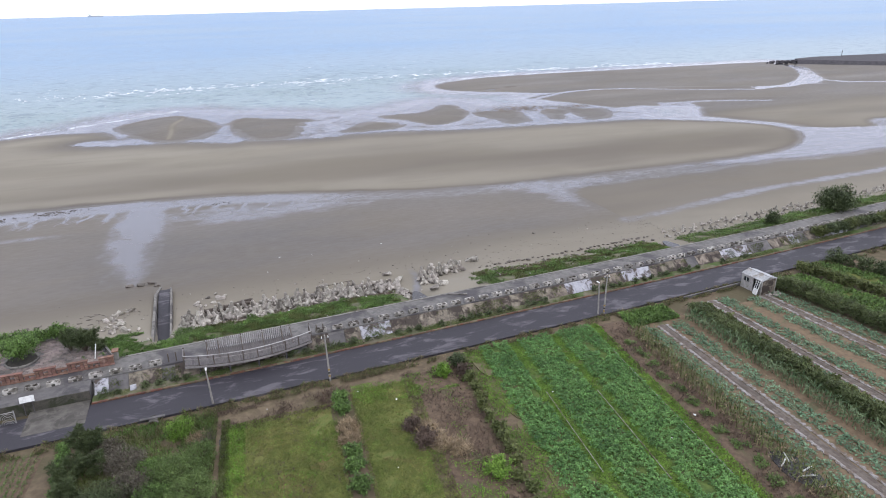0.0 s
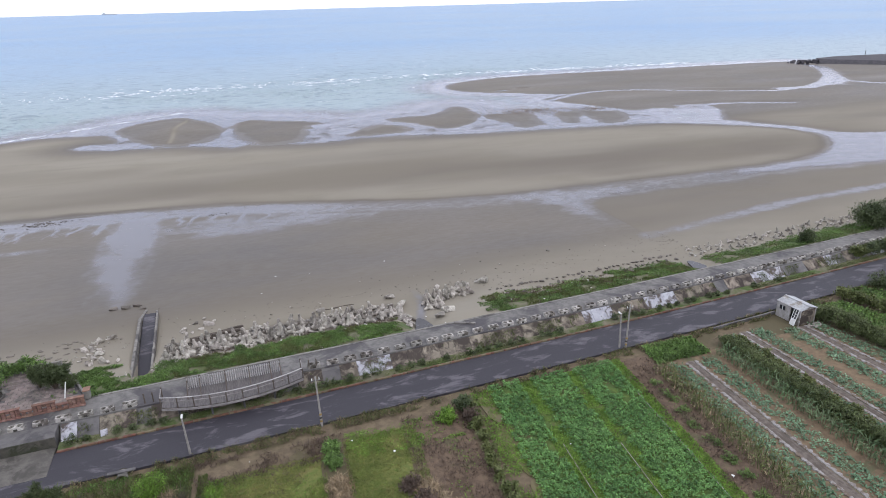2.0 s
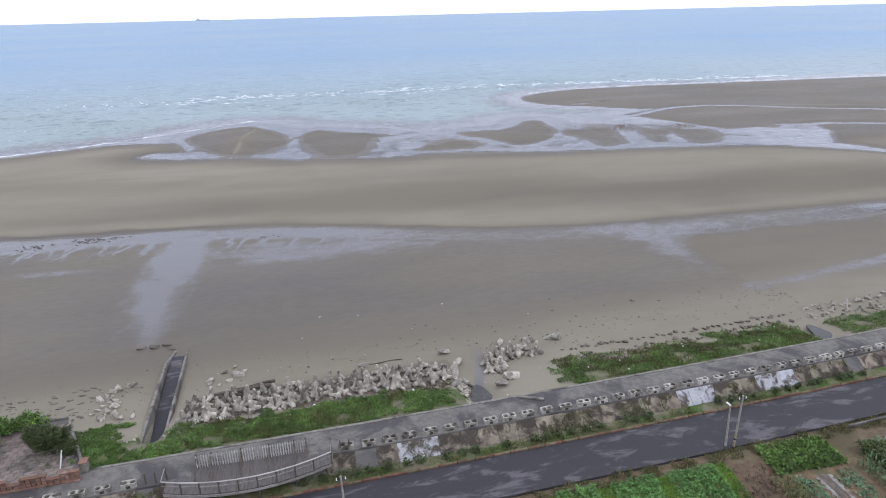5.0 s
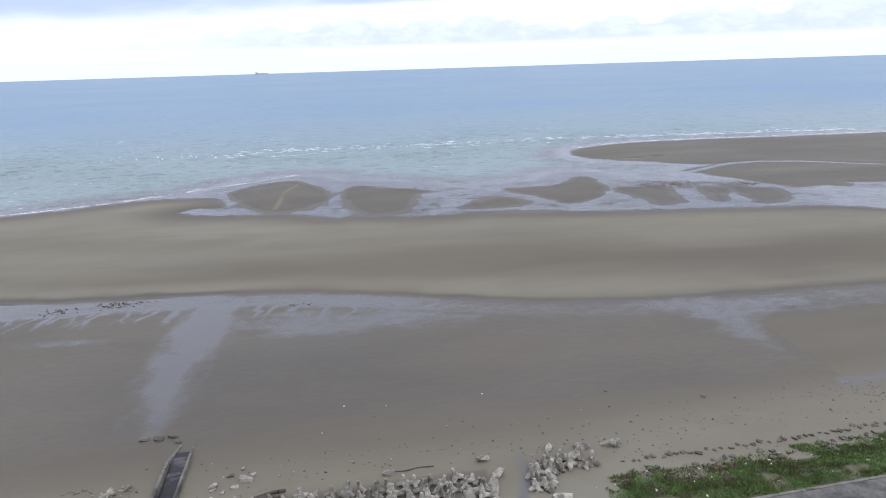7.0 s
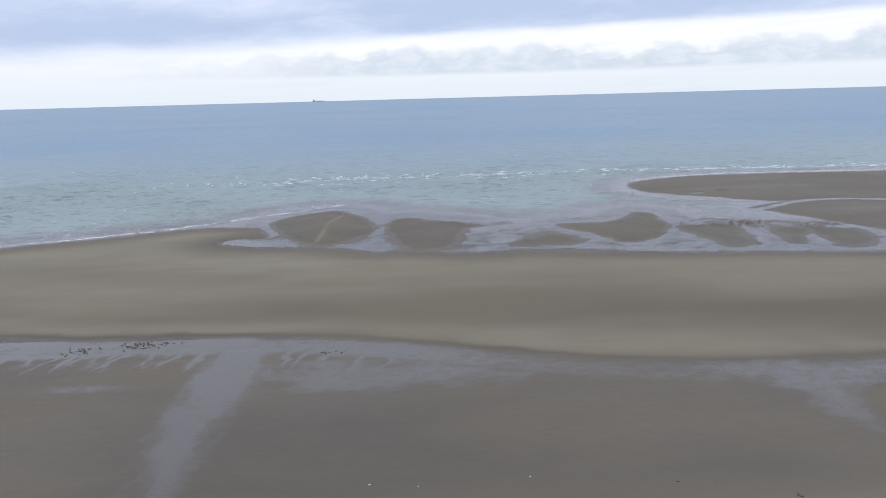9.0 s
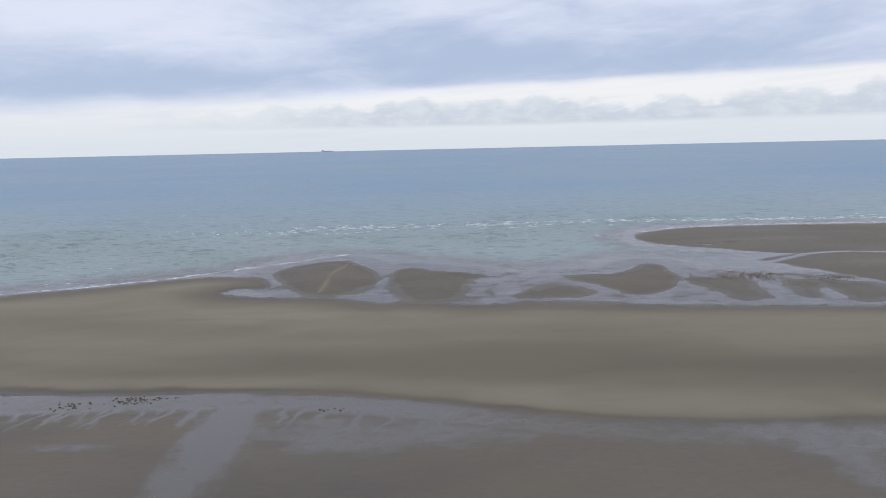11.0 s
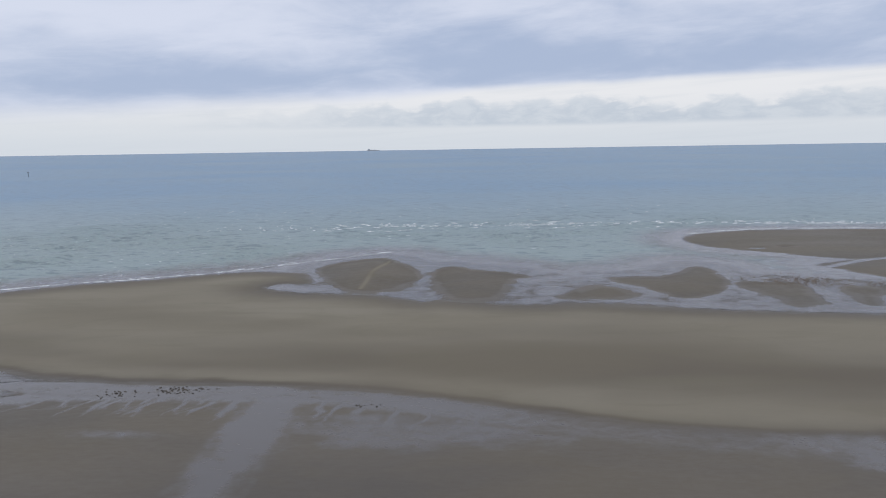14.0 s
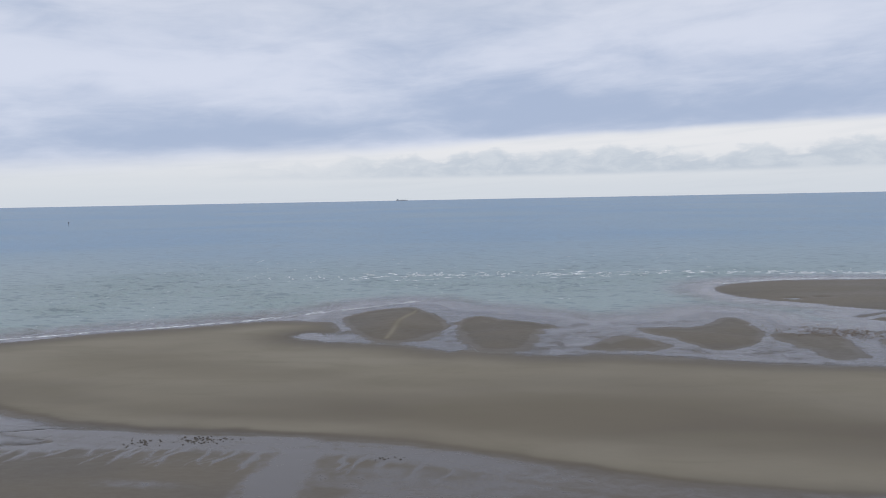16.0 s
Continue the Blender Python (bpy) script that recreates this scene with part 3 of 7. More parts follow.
def shore_heights(X, Y):
    """Heights of the whole sheet of ground, with the wetness and tone of its sand."""
    jag = (fbm(X / 5, Y / 3, 11) - 0.5) * 2.6
    nick = (fbm(X / 1.7, Y / 2.3, 13, 3) - 0.5) * 2.4
    d_main = signed(X, Y, rounded(MAIN_BAR, 3)) + jag * 0.45 + nick * 0.45 * smooth01(Y, 150, 170)
    d_near = signed(X, Y, NEAR_BEACH) + jag * 0.8
    d_far = signed(X, Y, FAR_BAR) + jag * 0.6
    d_spit = signed(X, Y, rounded(SPIT, 3)) + jag * 0.8 + nick * 0.6
    z = np.maximum(rise(d_main, 0.55, 9.0), rise(d_far, 0.45, 10.0))
    z = np.maximum(z, rise(d_spit, 0.55, 9.0))
    z = np.maximum(z, rise(signed(X, Y, rounded(EAST_FLAT, 2)) + jag * 0.6, 0.4, 9.0))
    z = np.maximum(z, rise(signed(X, Y, LINK) + jag * 0.5, 0.35, 6.0))
    for ring in POOLS:
        z = np.minimum(z, 0.55 - (0.565 + 0.07 * fbm(X / 4, Y / 4, 58, 3)) * smooth01(signed(X, Y, rounded(ring, 3)) + jag * 0.7, -5.0, 0.6))
    for w, line in CHANNELS:
        dist = np.full(X.shape, 99.0)
        for (ax, ay), (bx, by) in zip(line, line[1:]):
            t = np.clip(((X - ax) * (bx - ax) + (Y - ay) * (by - ay)) / ((bx - ax) ** 2 + (by - ay) ** 2), 0, 1)
            dist = np.minimum(dist, np.hypot(X - ax - t * (bx - ax), Y - ay - t * (by - ay)))
        z = np.minimum(z, 0.55 - 0.62 * smooth01(w - dist + jag * 0.4, -4.0, 0.3))
    near = rise(d_near, 0.10, 9.0) + 0.03 * smooth01(d_near, 0, 3)
    # films of water left lying on the lower beach: veins by the runnel, fans, thin sheets
    bend = (fbm(X / 9, Y / 9, 24) - 0.5) * 6
    ridge = 1 - np.abs(2 * fbm((X - 0.8 * (Y - 120) + bend) / 3.6, (Y + 0.5 * X) / 9, 23, 4) - 1)
    zone = smooth01(d_near, -1, 1) * smooth01(d_near, 11, 4) * smooth01(X, 40, 14)
    film = 0.40 * zone * smooth01(ridge, 0.74, 0.97)
    # rills that drain aslant down the sand below the runnel, forking and fading out
    rr = random.Random(64)
    top_ = np.interp(X, [-60, -40, -22, -6, 2, 14, 30], [126.5, 126.0, 125.2, 123.6, 121.8, 118.4, 114.0])
    down = top_ - Y
    wander = (fbm(X / 4.5, Y / 4.5, 261, 3) - 0.5) * 2.6 + (fbm(X / 1.3, Y / 1.3, 262, 2) - 0.5) * 0.9
    drains = np.zeros(X.shape)
    x_ = -58.0
    while x_ < 18:
        lean, wide_, long_ = rr.uniform(0.10, 0.45), rr.uniform(0.22, 0.60), rr.uniform(5.0, 12.0)
        fork, at_ = rr.choice((-1, 1)) * rr.uniform(0.35, 0.7), rr.uniform(2.0, 4.5)
        off_ = X + lean * down + wander - x_
        fade_ = smooth01(down, -1.5, 0.3) * smooth01(down, long_, long_ * 0.45)
        drains = np.maximum(drains, fade_ * np.exp(-(off_ / (wide_ * (1.25 - 0.05 * np.clip(down, 0, 14)))) ** 2))
        off_ = X + lean * at_ + (lean + fork) * (down - at_) + wander - x_
        drains = np.maximum(drains, 0.8 * smooth01(down, at_ - 0.4, at_ + 0.6) * smooth01(down, at_ + long_ * 0.5, at_ + 1.5) * np.exp(-(off_ / (wide_ * 0.7)) ** 2))
        x_ += rr.uniform(1.6, 4.2)
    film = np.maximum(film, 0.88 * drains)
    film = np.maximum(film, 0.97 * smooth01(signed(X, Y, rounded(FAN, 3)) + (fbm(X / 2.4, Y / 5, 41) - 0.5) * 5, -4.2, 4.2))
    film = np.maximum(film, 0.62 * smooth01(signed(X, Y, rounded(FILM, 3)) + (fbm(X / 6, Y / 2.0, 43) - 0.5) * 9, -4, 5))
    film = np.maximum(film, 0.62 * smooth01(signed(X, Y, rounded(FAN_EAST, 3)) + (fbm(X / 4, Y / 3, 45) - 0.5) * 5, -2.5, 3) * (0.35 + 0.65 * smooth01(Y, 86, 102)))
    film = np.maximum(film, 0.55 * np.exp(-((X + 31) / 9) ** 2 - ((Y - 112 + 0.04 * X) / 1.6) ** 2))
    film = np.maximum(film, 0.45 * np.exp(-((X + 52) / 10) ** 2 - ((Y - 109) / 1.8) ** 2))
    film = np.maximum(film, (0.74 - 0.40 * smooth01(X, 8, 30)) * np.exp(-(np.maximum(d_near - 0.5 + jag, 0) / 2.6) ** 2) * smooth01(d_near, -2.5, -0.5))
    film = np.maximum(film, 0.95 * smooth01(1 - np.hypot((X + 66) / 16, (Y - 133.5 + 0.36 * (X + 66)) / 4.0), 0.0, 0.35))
    run = np.full(X.shape, 99.0)
    for (ax, ay), (bx, by) in zip(RUNNEL, RUNNEL[1:]):
        t = np.clip(((X - ax) * (bx - ax) + (Y - ay) * (by - ay)) / ((bx - ax) ** 2 + (by - ay) ** 2), 0, 1)
        run = np.minimum(run, np.hypot(X - ax - t * (bx - ax), Y - ay - t * (by - ay)))
    film = np.maximum(film, (0.62 + 0.2 * smooth01(X, 70, 90)) * smooth01(1.2 + jag * 0.5 - run, -1.8, 1.4))
    film = np.maximum(film, 0.75 * np.exp(-((X - 20.7 - 0.16 * (Y - 66) - 0.4 * np.sin(Y / 1.9)) / 0.75) ** 2) * smooth01(Y, 64, 66) * smooth01(Y, 82, 74))
    z = np.maximum(z, near)
    between = smooth01(d_near, -8, -5) * smooth01(d_main, -8, -5) * smooth01(X, 125, 85)
    z = np.where(between > 0.02, np.maximum(z, 0.02 + 0.01 * jag - 0.16 * (1 - between)), z)
    z = np.where((Y < 136) & (X > 20), np.maximum(z, -0.075), z)
    film = np.maximum(film, (0.70 - 0.30 * smooth01(X, 8, 30)) * between * smooth01(d_main, 0.4, -1.4) * (0.75 + 0.5 * fbm(X / 5, Y / 2, 266, 3)))
    d_mound = np.full(X.shape, -99.0)
    for h, ring in MOUNDS:
        d = signed(X, Y, rounded(ring, 3)) + jag * 0.55 + nick * 0.5 + (fbm(X / 7, Y / 9, 57, 2) - 0.5) * 2.5 * smooth01(Y, 215, 195)
        d_mound = np.maximum(d_mound, d)
        z = np.maximum(z, np.where(d > 0, h * smooth01(d, -1.0, 14) * (0.25 + 0.75 * smooth01(d, 0, 7)) + 0.02, np.maximum(0.01 - 0.07 * smooth01(-d, 0, 1.2 + 2.2 * smooth01(Y, 206, 192) * smooth01(X, 60, 30)), -0.06) - 0.022 * np.clip(-d - 8, 0, 60)))
    shoals = smooth01(Y, 165, 172) * smooth01(Y, 222, 205) * smooth01(X, -45, -36) * smooth01(X, 135, 120) * np.where(z < 0.03, 1, 0)
    z = z + shoals * ((fbm(X / 3.2, Y / 3.2, 271, 3) - 0.5) * 0.11)
    for px_, py_ in ((108.8, 246.4), (118.4, 248.6)):
        z -= 0.62 * np.exp(-((X - px_) / 3.0) ** 2 - ((Y - py_) / 1.3) ** 2)
    ripple = (vnoise(X / 4.0, Y / 1.8, 5) - 0.5) * 0.02 + (fbm(X / 16, Y / 7, 6, 2) - 0.5) * 0.06
    z = SEA + z + ripple * smooth01(z, 0.03, 0.14)
    # the bank that climbs from the beach to the walkway, and the land behind
    n = Y - yk(X)
    toe = 16.0 + (fbm(X / 6, Y / 40, 71) - 0.5) * 3 - 2.0 * smooth01(X, 32, 40)
    foot = BEACH + (fbm(X / 3, Y / 3, 8) - 0.5) * 0.10
    climb = smooth01(n, toe + 7.0, toe - 1.0)
    bank = z + (foot - z) * np.where(n < toe + 7, climb, 0)
    up_ = smooth01(n, toe, 6.5)
    bank = np.where(n < toe, foot + (WALKWAY - 0.16 - foot) * up_, bank)
    bank = np.where(n < 6.0, WALKWAY - 0.16, bank)
    bank = np.where(n < 2.9, WALKWAY - 0.9, bank)
    bank = np.where(n < 2.4, FIELD - 0.02, bank)
    # outfall mouth by the breach in the bank
    hole = np.exp(-(((X - 20.6) / 1.7) ** 2 + ((n - 8.5) / 3.2) ** 2)) * np.where(n > 5.9, 1, 0)
    bank -= 1.25 * hole * smooth01(n, 5.9, 6.6)
    hole2 = np.exp(-(((X - 59.5) / 2.0) ** 2 + ((n - 8.5) / 3.5) ** 2)) * np.where(n > 5.9, 1, 0)
    bank -= 1.0 * hole2 * smooth01(n, 5.9, 6.6)
    cut = smooth01(np.abs(X + 8.22 + 0.030 * (Y - 68)), 0.95, 0.60) * smooth01(Y, 66.9, 67.3) * smooth01(Y, 81.8, 81.0)
    bank = bank + (np.minimum(bank, BEACH - 0.85) - bank) * cut
    h = bank - SEA
    wet = np.exp(-np.maximum(h - 0.01, 0) / (0.05 + 0.08 * fbm(X / 12, Y / 6, 97)))
    wet = np.maximum(wet, np.exp(-(np.maximum(d_mound, 0) / (1.2 + 2.6 * fbm(X / 9, Y / 9, 98, 2))) ** 2) * np.where(d_mound > -3, 1, 0))
    wet = np.maximum(wet, 0.75 * np.exp(-(np.maximum(d_main, 0) / 7.0) ** 2) * smooth01(Y, 150, 168))
    wet = np.maximum(wet, 0.85 * np.exp(-(np.maximum(d_spit, 0) / 3.0) ** 2) * np.where(d_spit > -3, 1, 0))
    lower = smooth01(n, 16, 30) * smooth01(d_near, -2, 1)
    wet = np.maximum(wet, 0.85 * lower * np.where(X < 62, 1, 0.45))
    # damp strip under the tetrapods, which also paints the shade in their gaps
    wet = np.maximum(wet, 0.9 * smooth01(n, 10.5, 11.5) * smooth01(n, 17.2, 16.2) * np.where((X > -6) & (X < 19), 1, 0))
    wet = np.clip(wet + (fbm(X / 24, Y / 11, 91, 3) - 0.5) * 0.35 * smooth01(wet, 0.05, 0.4), 0, 1)
    lobes = (fbm(X / 26, Y / 9, 96, 3) - 0.5) * 2
    crest_ = smooth01(d_main, 0.8, 2.2) * np.exp(-(np.maximum(d_main - 2.6, 0) / (4.2 + 2.2 * lobes)) ** 2) * smooth01(Y, 152, 136)
    tone = 0.50 + (0.50 - 0.28 * smooth01(X, 45, 90)) * crest_ - (0.26 + 0.12 * smooth01(X, 5, 45)) * np.exp(-((Y - 137 - 5 * lobes + 0.10 * X) / 9) ** 2) * np.where(d_main > 0, 1, 0) + 0.24 * np.exp(-((d_main - 17 - 5 * lobes) / 9) ** 2) * smooth01(Y, 140, 160) + 0.12 * smooth01(X, 10, -50) * np.where(d_main > 2, 1, 0)
    tone = tone + 0.25 * smooth01(n, 24, 17) + (fbm(X / 45, Y / 12, 95, 4) - 0.5) * 0.55 + 0.08 * np.where(d_spit > 0, 1, 0) - 0.10 * np.where(d_mound > -1, 1, 0)
    track = np.abs((X + 12.8) - (Y - 192) * 0.085 - 0.5 * np.sin(Y / 5))
    tone = tone - 0.3 * np.exp(-d_mound ** 2 / 9.0) - 0.25 * np.exp(-d_main ** 2 / 3.0) + 0.6 * np.exp(-(track / 0.9) ** 2) * np.where((Y > 192) & (Y < 233), 1, 0)
    wet = wet * (1 - 0.75 * np.exp(-(track / 0.9) ** 2) * np.where((Y > 192) & (Y < 232) & (d_mound > 0.5), 1, 0))
    return bank, wet, np.clip(tone, 0, 1), film * np.where(h > -0.02, 1, 0)


def lines(*spans):
    """Grid lines through spans of (from, to, step), growing to the horizon at both ends."""
    v = [spans[0][0]]
    for a, b, s in spans:
        v += list(np.linspace(a, b, int(round((b - a) / s)) + 1)[1:])
    lo, hi, g = [], [], spans[0][2] * 1.5
    while v[0] - g - sum(lo) > -4600:
        lo.append(g)
        g *= 1.25
    g = spans[-1][2] * 1.5
    while v[-1] + g + sum(hi) < 4600:
        hi.append(g)
        g *= 1.25
    low, high = v[0] - np.cumsum(lo), v[-1] + np.cumsum(hi)
    return np.concatenate([low[::-1], v, high])


def sheet(name, xs, ys, heights, material):
    X, Y = np.meshgrid(xs, ys)
    Z = heights(X, Y) if callable(heights) else heights
    nx, ny = len(xs), len(ys)
    i = (np.arange(ny - 1)[:, None] * nx + np.arange(nx - 1)[None, :]).ravel()
    me = from_arrays(name, np.stack([X, Y, Z], -1).reshape(-1, 3), np.stack([i, i + 1, i + 1 + nx, i + nx], 1), material)
    me.polygons.foreach_set("use_smooth", np.ones(len(me.polygons), bool))
    return me, X, Y


def set_attr(me, name, values):
    a = me.attributes.new(name, "FLOAT", "POINT")
    a.data.foreach_set("value", np.asarray(values, np.float32).ravel())


gx = lines((-140, -62, 1.2), (-62, 30, 0.38), (30, 70, 0.6), (70, 160, 1.0), (160, 320, 2.5))
gy = lines((56, 84, 0.5), (84, 108, 0.6), (108, 132, 0.32), (132, 195, 0.85), (195, 300, 0.65), (300, 420, 3.0))
GX, GY = np.meshgrid(gx, gy)
GZ, WETNESS, TONE, FILMS = shore_heights(GX, GY)
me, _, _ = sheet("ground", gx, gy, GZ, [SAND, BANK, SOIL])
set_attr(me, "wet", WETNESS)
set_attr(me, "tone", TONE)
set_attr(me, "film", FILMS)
cx = (GX[:-1, :-1] + GX[1:, 1:]) / 2
cn = (GY[:-1, :-1] + GY[1:, 1:]) / 2 - yk(cx)
edge = 10.5 + (fbm(cx / 3, cn / 3, 33) - 0.5) * 3
me.polygons.foreach_set("material_index", np.where(cn < np.where(cx < -13.6, 2.4, 1.0), 2, np.where((cn < edge) & ~((cx > 18.2 + cn * 0.12) & (cx < 29.5)) & ~((cx > 57.5) & (cx < 61.5)), 1, 0)).astype(np.int32).ravel())
tagged(new("ground", me), "wide tidal beach of grey-brown sand with wet runnels, below a grassy bank and farmland", "ground", kind="structure")
wx = lines((-140, -62, 1.4), (-62, 70, 0.9), (70, 160, 1.0), (160, 320, 2.5))
wy = lines((84, 132, 1.0), (132, 195, 1.0), (195, 330, 0.6), (330, 420, 1.0))
wy = wy[wy > 82]
WX, WY = np.meshgrid(wx, wy)
DEPTH = SEA - shore_heights(WX, WY)[0]
# small wind waves: sharp crests running along the shore, lower in the shallows and far out
swing = (fbm(WX / 40, WY / 30, 201) - 0.5) * 14
crests = 1 - np.abs(2 * fbm((WX + 0.15 * WY) / 6.5, (WY + swing) / 2.6, 203, 3) - 1)
gusts = 0.45 + 0.9 * smooth01(fbm(WX / 30, WY / 18, 207, 3), 0.40, 0.68)
waves = 0.75 * gusts * (crests ** 6 - 0.30) * smooth01(DEPTH, 0.09, 0.45) * smooth01(WY, 440, 250) * smooth01(np.abs(WX - 20), 230, 170)
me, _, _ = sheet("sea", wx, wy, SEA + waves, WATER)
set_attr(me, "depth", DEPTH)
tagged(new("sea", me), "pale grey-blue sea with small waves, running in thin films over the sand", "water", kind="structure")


# ---- road, kerb, bank, walkway ----
def sweep(profile, x0, x1, pace=2.0):
    """A closed section of (offset, height) carried along the kerb line."""
    bm = bmesh.new()
    rings = []
    for x in np.linspace(x0, x1, max(2, int(abs(x1 - x0) / pace) + 1)):
        y = float(yk(x))
        rings.append([bm.verts.new((x, y + n, z)) for n, z in profile])
    k = len(profile)
    for a, b in zip(rings, rings[1:]):
        for i in range(k):
            bm.faces.new((a[i], a[(i + 1) % k], b[(i + 1) % k], b[i]))
    bm.faces.new(rings[0])
    bm.faces.new(rings[-1][::-1])
    bmesh.ops.recalc_face_normals(bm, faces=bm.faces)
    return bm


road = part("road", sweep([(-4.5, ROAD - 0.3), (-4.5, ROAD), (-2.2, ROAD + 0.04), (0.0, ROAD), (0.0, ROAD - 0.3)], -400, 400), ASPHALT)
tagged(road, "narrow dark damp asphalt road along the sea wall", "road", kind="structure")


kerb = tagged(new("kerb"), "low red-painted concrete kerb, weathered, beside the road", "kerb", kind="structure")
x = -13.6
while x < 118:
    part("kerb_stone", sweep([(0.02, ROAD - 0.2), (0.02, ROAD + 0.12), (0.04, ROAD + 0.14), (0.20, ROAD + 0.14), (0.22, ROAD + 0.12), (0.22, ROAD - 0.2)], x + 0.02, x + 1.46, 0.8), KERB, kerb)
    x += 1.5
verge = part("verge", sweep([(0.23, ROAD - 0.2), (0.23, ROAD + 0.07), (1.25, ROAD + 0.16), (1.25, ROAD - 0.2)], -13.6, 300), BANK)
tagged(verge, "narrow weedy earth verge between kerb and slope", "verge", kind="structure")

slope = tagged(new("slope_wall"), "sloping concrete revetment, patched and blackened with stains", "sea wall", kind="structure")
core_wall = part("slope_core", sweep([(1.30, ROAD - 0.3), (1.30, ROAD + 0.02), (2.56, WALKWAY - 0.20), (2.56, ROAD - 0.3)], -13.6, 300), CONC_DARK, slope)
rng = random.Random(9)
x = -13.5
whites = [(-13.6, -11.6), (12.0, 14.9), (37.6, 40.4), (46.4, 49.4), (63.2, 66.4), (73.8, 76.6), (84.0, 86.5)]
while x < 116:
    w = rng.choice((1.7, 1.7, 2.6, 1.2))
    mid = x + w / 2
    pale = any(a < mid < b for a, b in whites)
    if rng.random() < 0.95 or pale:
        dark = mid > 66 and rng.random() < 0.75 or rng.random() < 0.05
        part("slope_panel", sweep([(1.24, ROAD + 0.02), (1.20, ROAD + 0.09), (2.50, WALKWAY - 0.13), (2.56, WALKWAY - 0.19)], x + 0.012, x + w - 0.012, 1.0), WHITEWASH if pale else (CONC_DARK if dark else SLOPE), slope)
    x += w

walkway = tagged(new("walkway"), "grey concrete walkway on top of the sea wall, damp in patches", "walkway", kind="structure")
rng = random.Random(10)
x = -60.0
while x < 140:
    w = rng.choice((3.0, 4.2, 5.0))
    part("slab", sweep([(2.55, WALKWAY - 0.3), (2.55, WALKWAY - 0.02), (2.57, WALKWAY), (5.66, WALKWAY), (5.68, WALKWAY - 0.02), (5.68, WALKWAY - 0.3)], x + 0.004, x + w - 0.004, 1.0), WALK, walkway)
    x += w
part("edge_strip", sweep([(5.70, WALKWAY - 0.3), (5.70, WALKWAY + 0.03), (5.95, WALKWAY + 0.03), (5.95, WALKWAY - 0.3)], -12, 140), CONC, walkway, "pale concrete edge strip")

MOSSY = mat("mossy_dark_concrete", (0.050, 0.047, 0.038), (0.085, 0.078, 0.064), 2.0, 0.85, 0.4, (0.035, 0.040, 0.022), 0.8, 0.5)
APRON = mat("worn_apron_concrete", (0.128, 0.118, 0.104), (0.090, 0.083, 0.075), 1.2, 0.8, 0.3, (0.066, 0.061, 0.054), 0.5, 0.6)
# the wall by the paved yard
yard_wall = part("retaining_wall", sweep([(0.90, ROAD - 0.3), (0.90, ROAD + 1.00), (1.20, WALKWAY - 0.06), (2.54, WALKWAY - 0.02), (2.54, ROAD - 0.3)], -60, -13.7), CONC_DARK)
part("wall_face", sweep([(0.86, ROAD - 0.3), (0.86, ROAD + 0.95), (0.895, ROAD + 0.99), (0.895, ROAD - 0.3)], -60, -13.72), MOSSY, yard_wall, "blackened mossy wall face")
tagged(yard_wall, "dark damp concrete retaining wall behind the apron", "wall", kind="structure")
apron = part("apron", sweep([(-2.9, ROAD - 0.25), (-2.9, ROAD + 0.035), (-2.2, ROAD + 0.055), (0.84, ROAD + 0.06), (0.84, ROAD - 0.25)], -18.6, -13.75), APRON)
tagged(apron, "worn pale concrete apron beside the road", "pavement", kind="structure")


# ---- guard blocks along the walkway ----
def guard_block():
    top = thing("guard_block", "pale concrete guard block with two planting holes on the walkway edge", "guard block", "guard blocks along the walkway")
    bm = bmesh.new()
    outer = [(-0.60, -0.22), (-0.50, -0.30), (0.50, -0.30), (0.60, -0.22), (0.60, 0.22), (0.50, 0.30), (-0.50, 0.30), (-0.60, 0.22)]
    lo = [bm.verts.new((a, b, 0)) for a, b in outer]
    hi = [bm.verts.new((a * 0.95, b * 0.93, 0.34)) for a, b in outer]
    for i in range(8):
        bm.faces.new((lo[i], lo[(i + 1) % 8], hi[(i + 1) % 8], hi[i]))
    bm.faces.new(lo[::-1])
    lid = []
    for s in (-1, 1):
        ring = [bm.verts.new((s * 0.285 + 0.215 * math.cos(a), 0.205 * math.sin(a), 0.34)) for a in np.linspace(0, 2 * math.pi, 9)[:-1]]
        pit = [bm.verts.new((v.co.x, v.co.y, 0.10)) for v in ring]
        for i in range(8):
            bm.faces.new((ring[i], ring[(i + 1) % 8], pit[(i + 1) % 8], pit[i]))
        lid.append(ring)
    es = []
    for ring in (hi, *lid):
        for i in range(8):
            es.append(bm.edges.get((ring[i], ring[(i + 1) % 8])) or bm.edges.new((ring[i], ring[(i + 1) % 8])))
    bmesh.ops.triangle_fill(bm, edges=es, use_beauty=True)
    bmesh.ops.recalc_face_normals(bm, faces=bm.faces)
    part("body", bm, BLOCK, top)
    for s in (-1, 1):
        bm = bmesh.new()
        bmesh.ops.create_cone(bm, cap_ends=True, segments=8, radius1=0.21, radius2=0.19, depth=0.05, matrix=Matrix.Translation((s * 0.285, 0, 0.16)))
        part("planting_hole", bm, PIT, top)
    # dark box proud of the front face, drawn for the shade in a notch
    part("drain_notch", boxed((0.30, 0.06, 0.2), 0.01, (0, -0.285, 0.002)), PIT, top)
    return top


def on_walk(x, n, z, turn=0.0):
    a = math.degrees(math.atan2(float(yk(x + 0.5) - yk(x - 0.5)), 1.0))
    return pose(x, float(yk(x)) + n, z, 0, 0, a + turn)


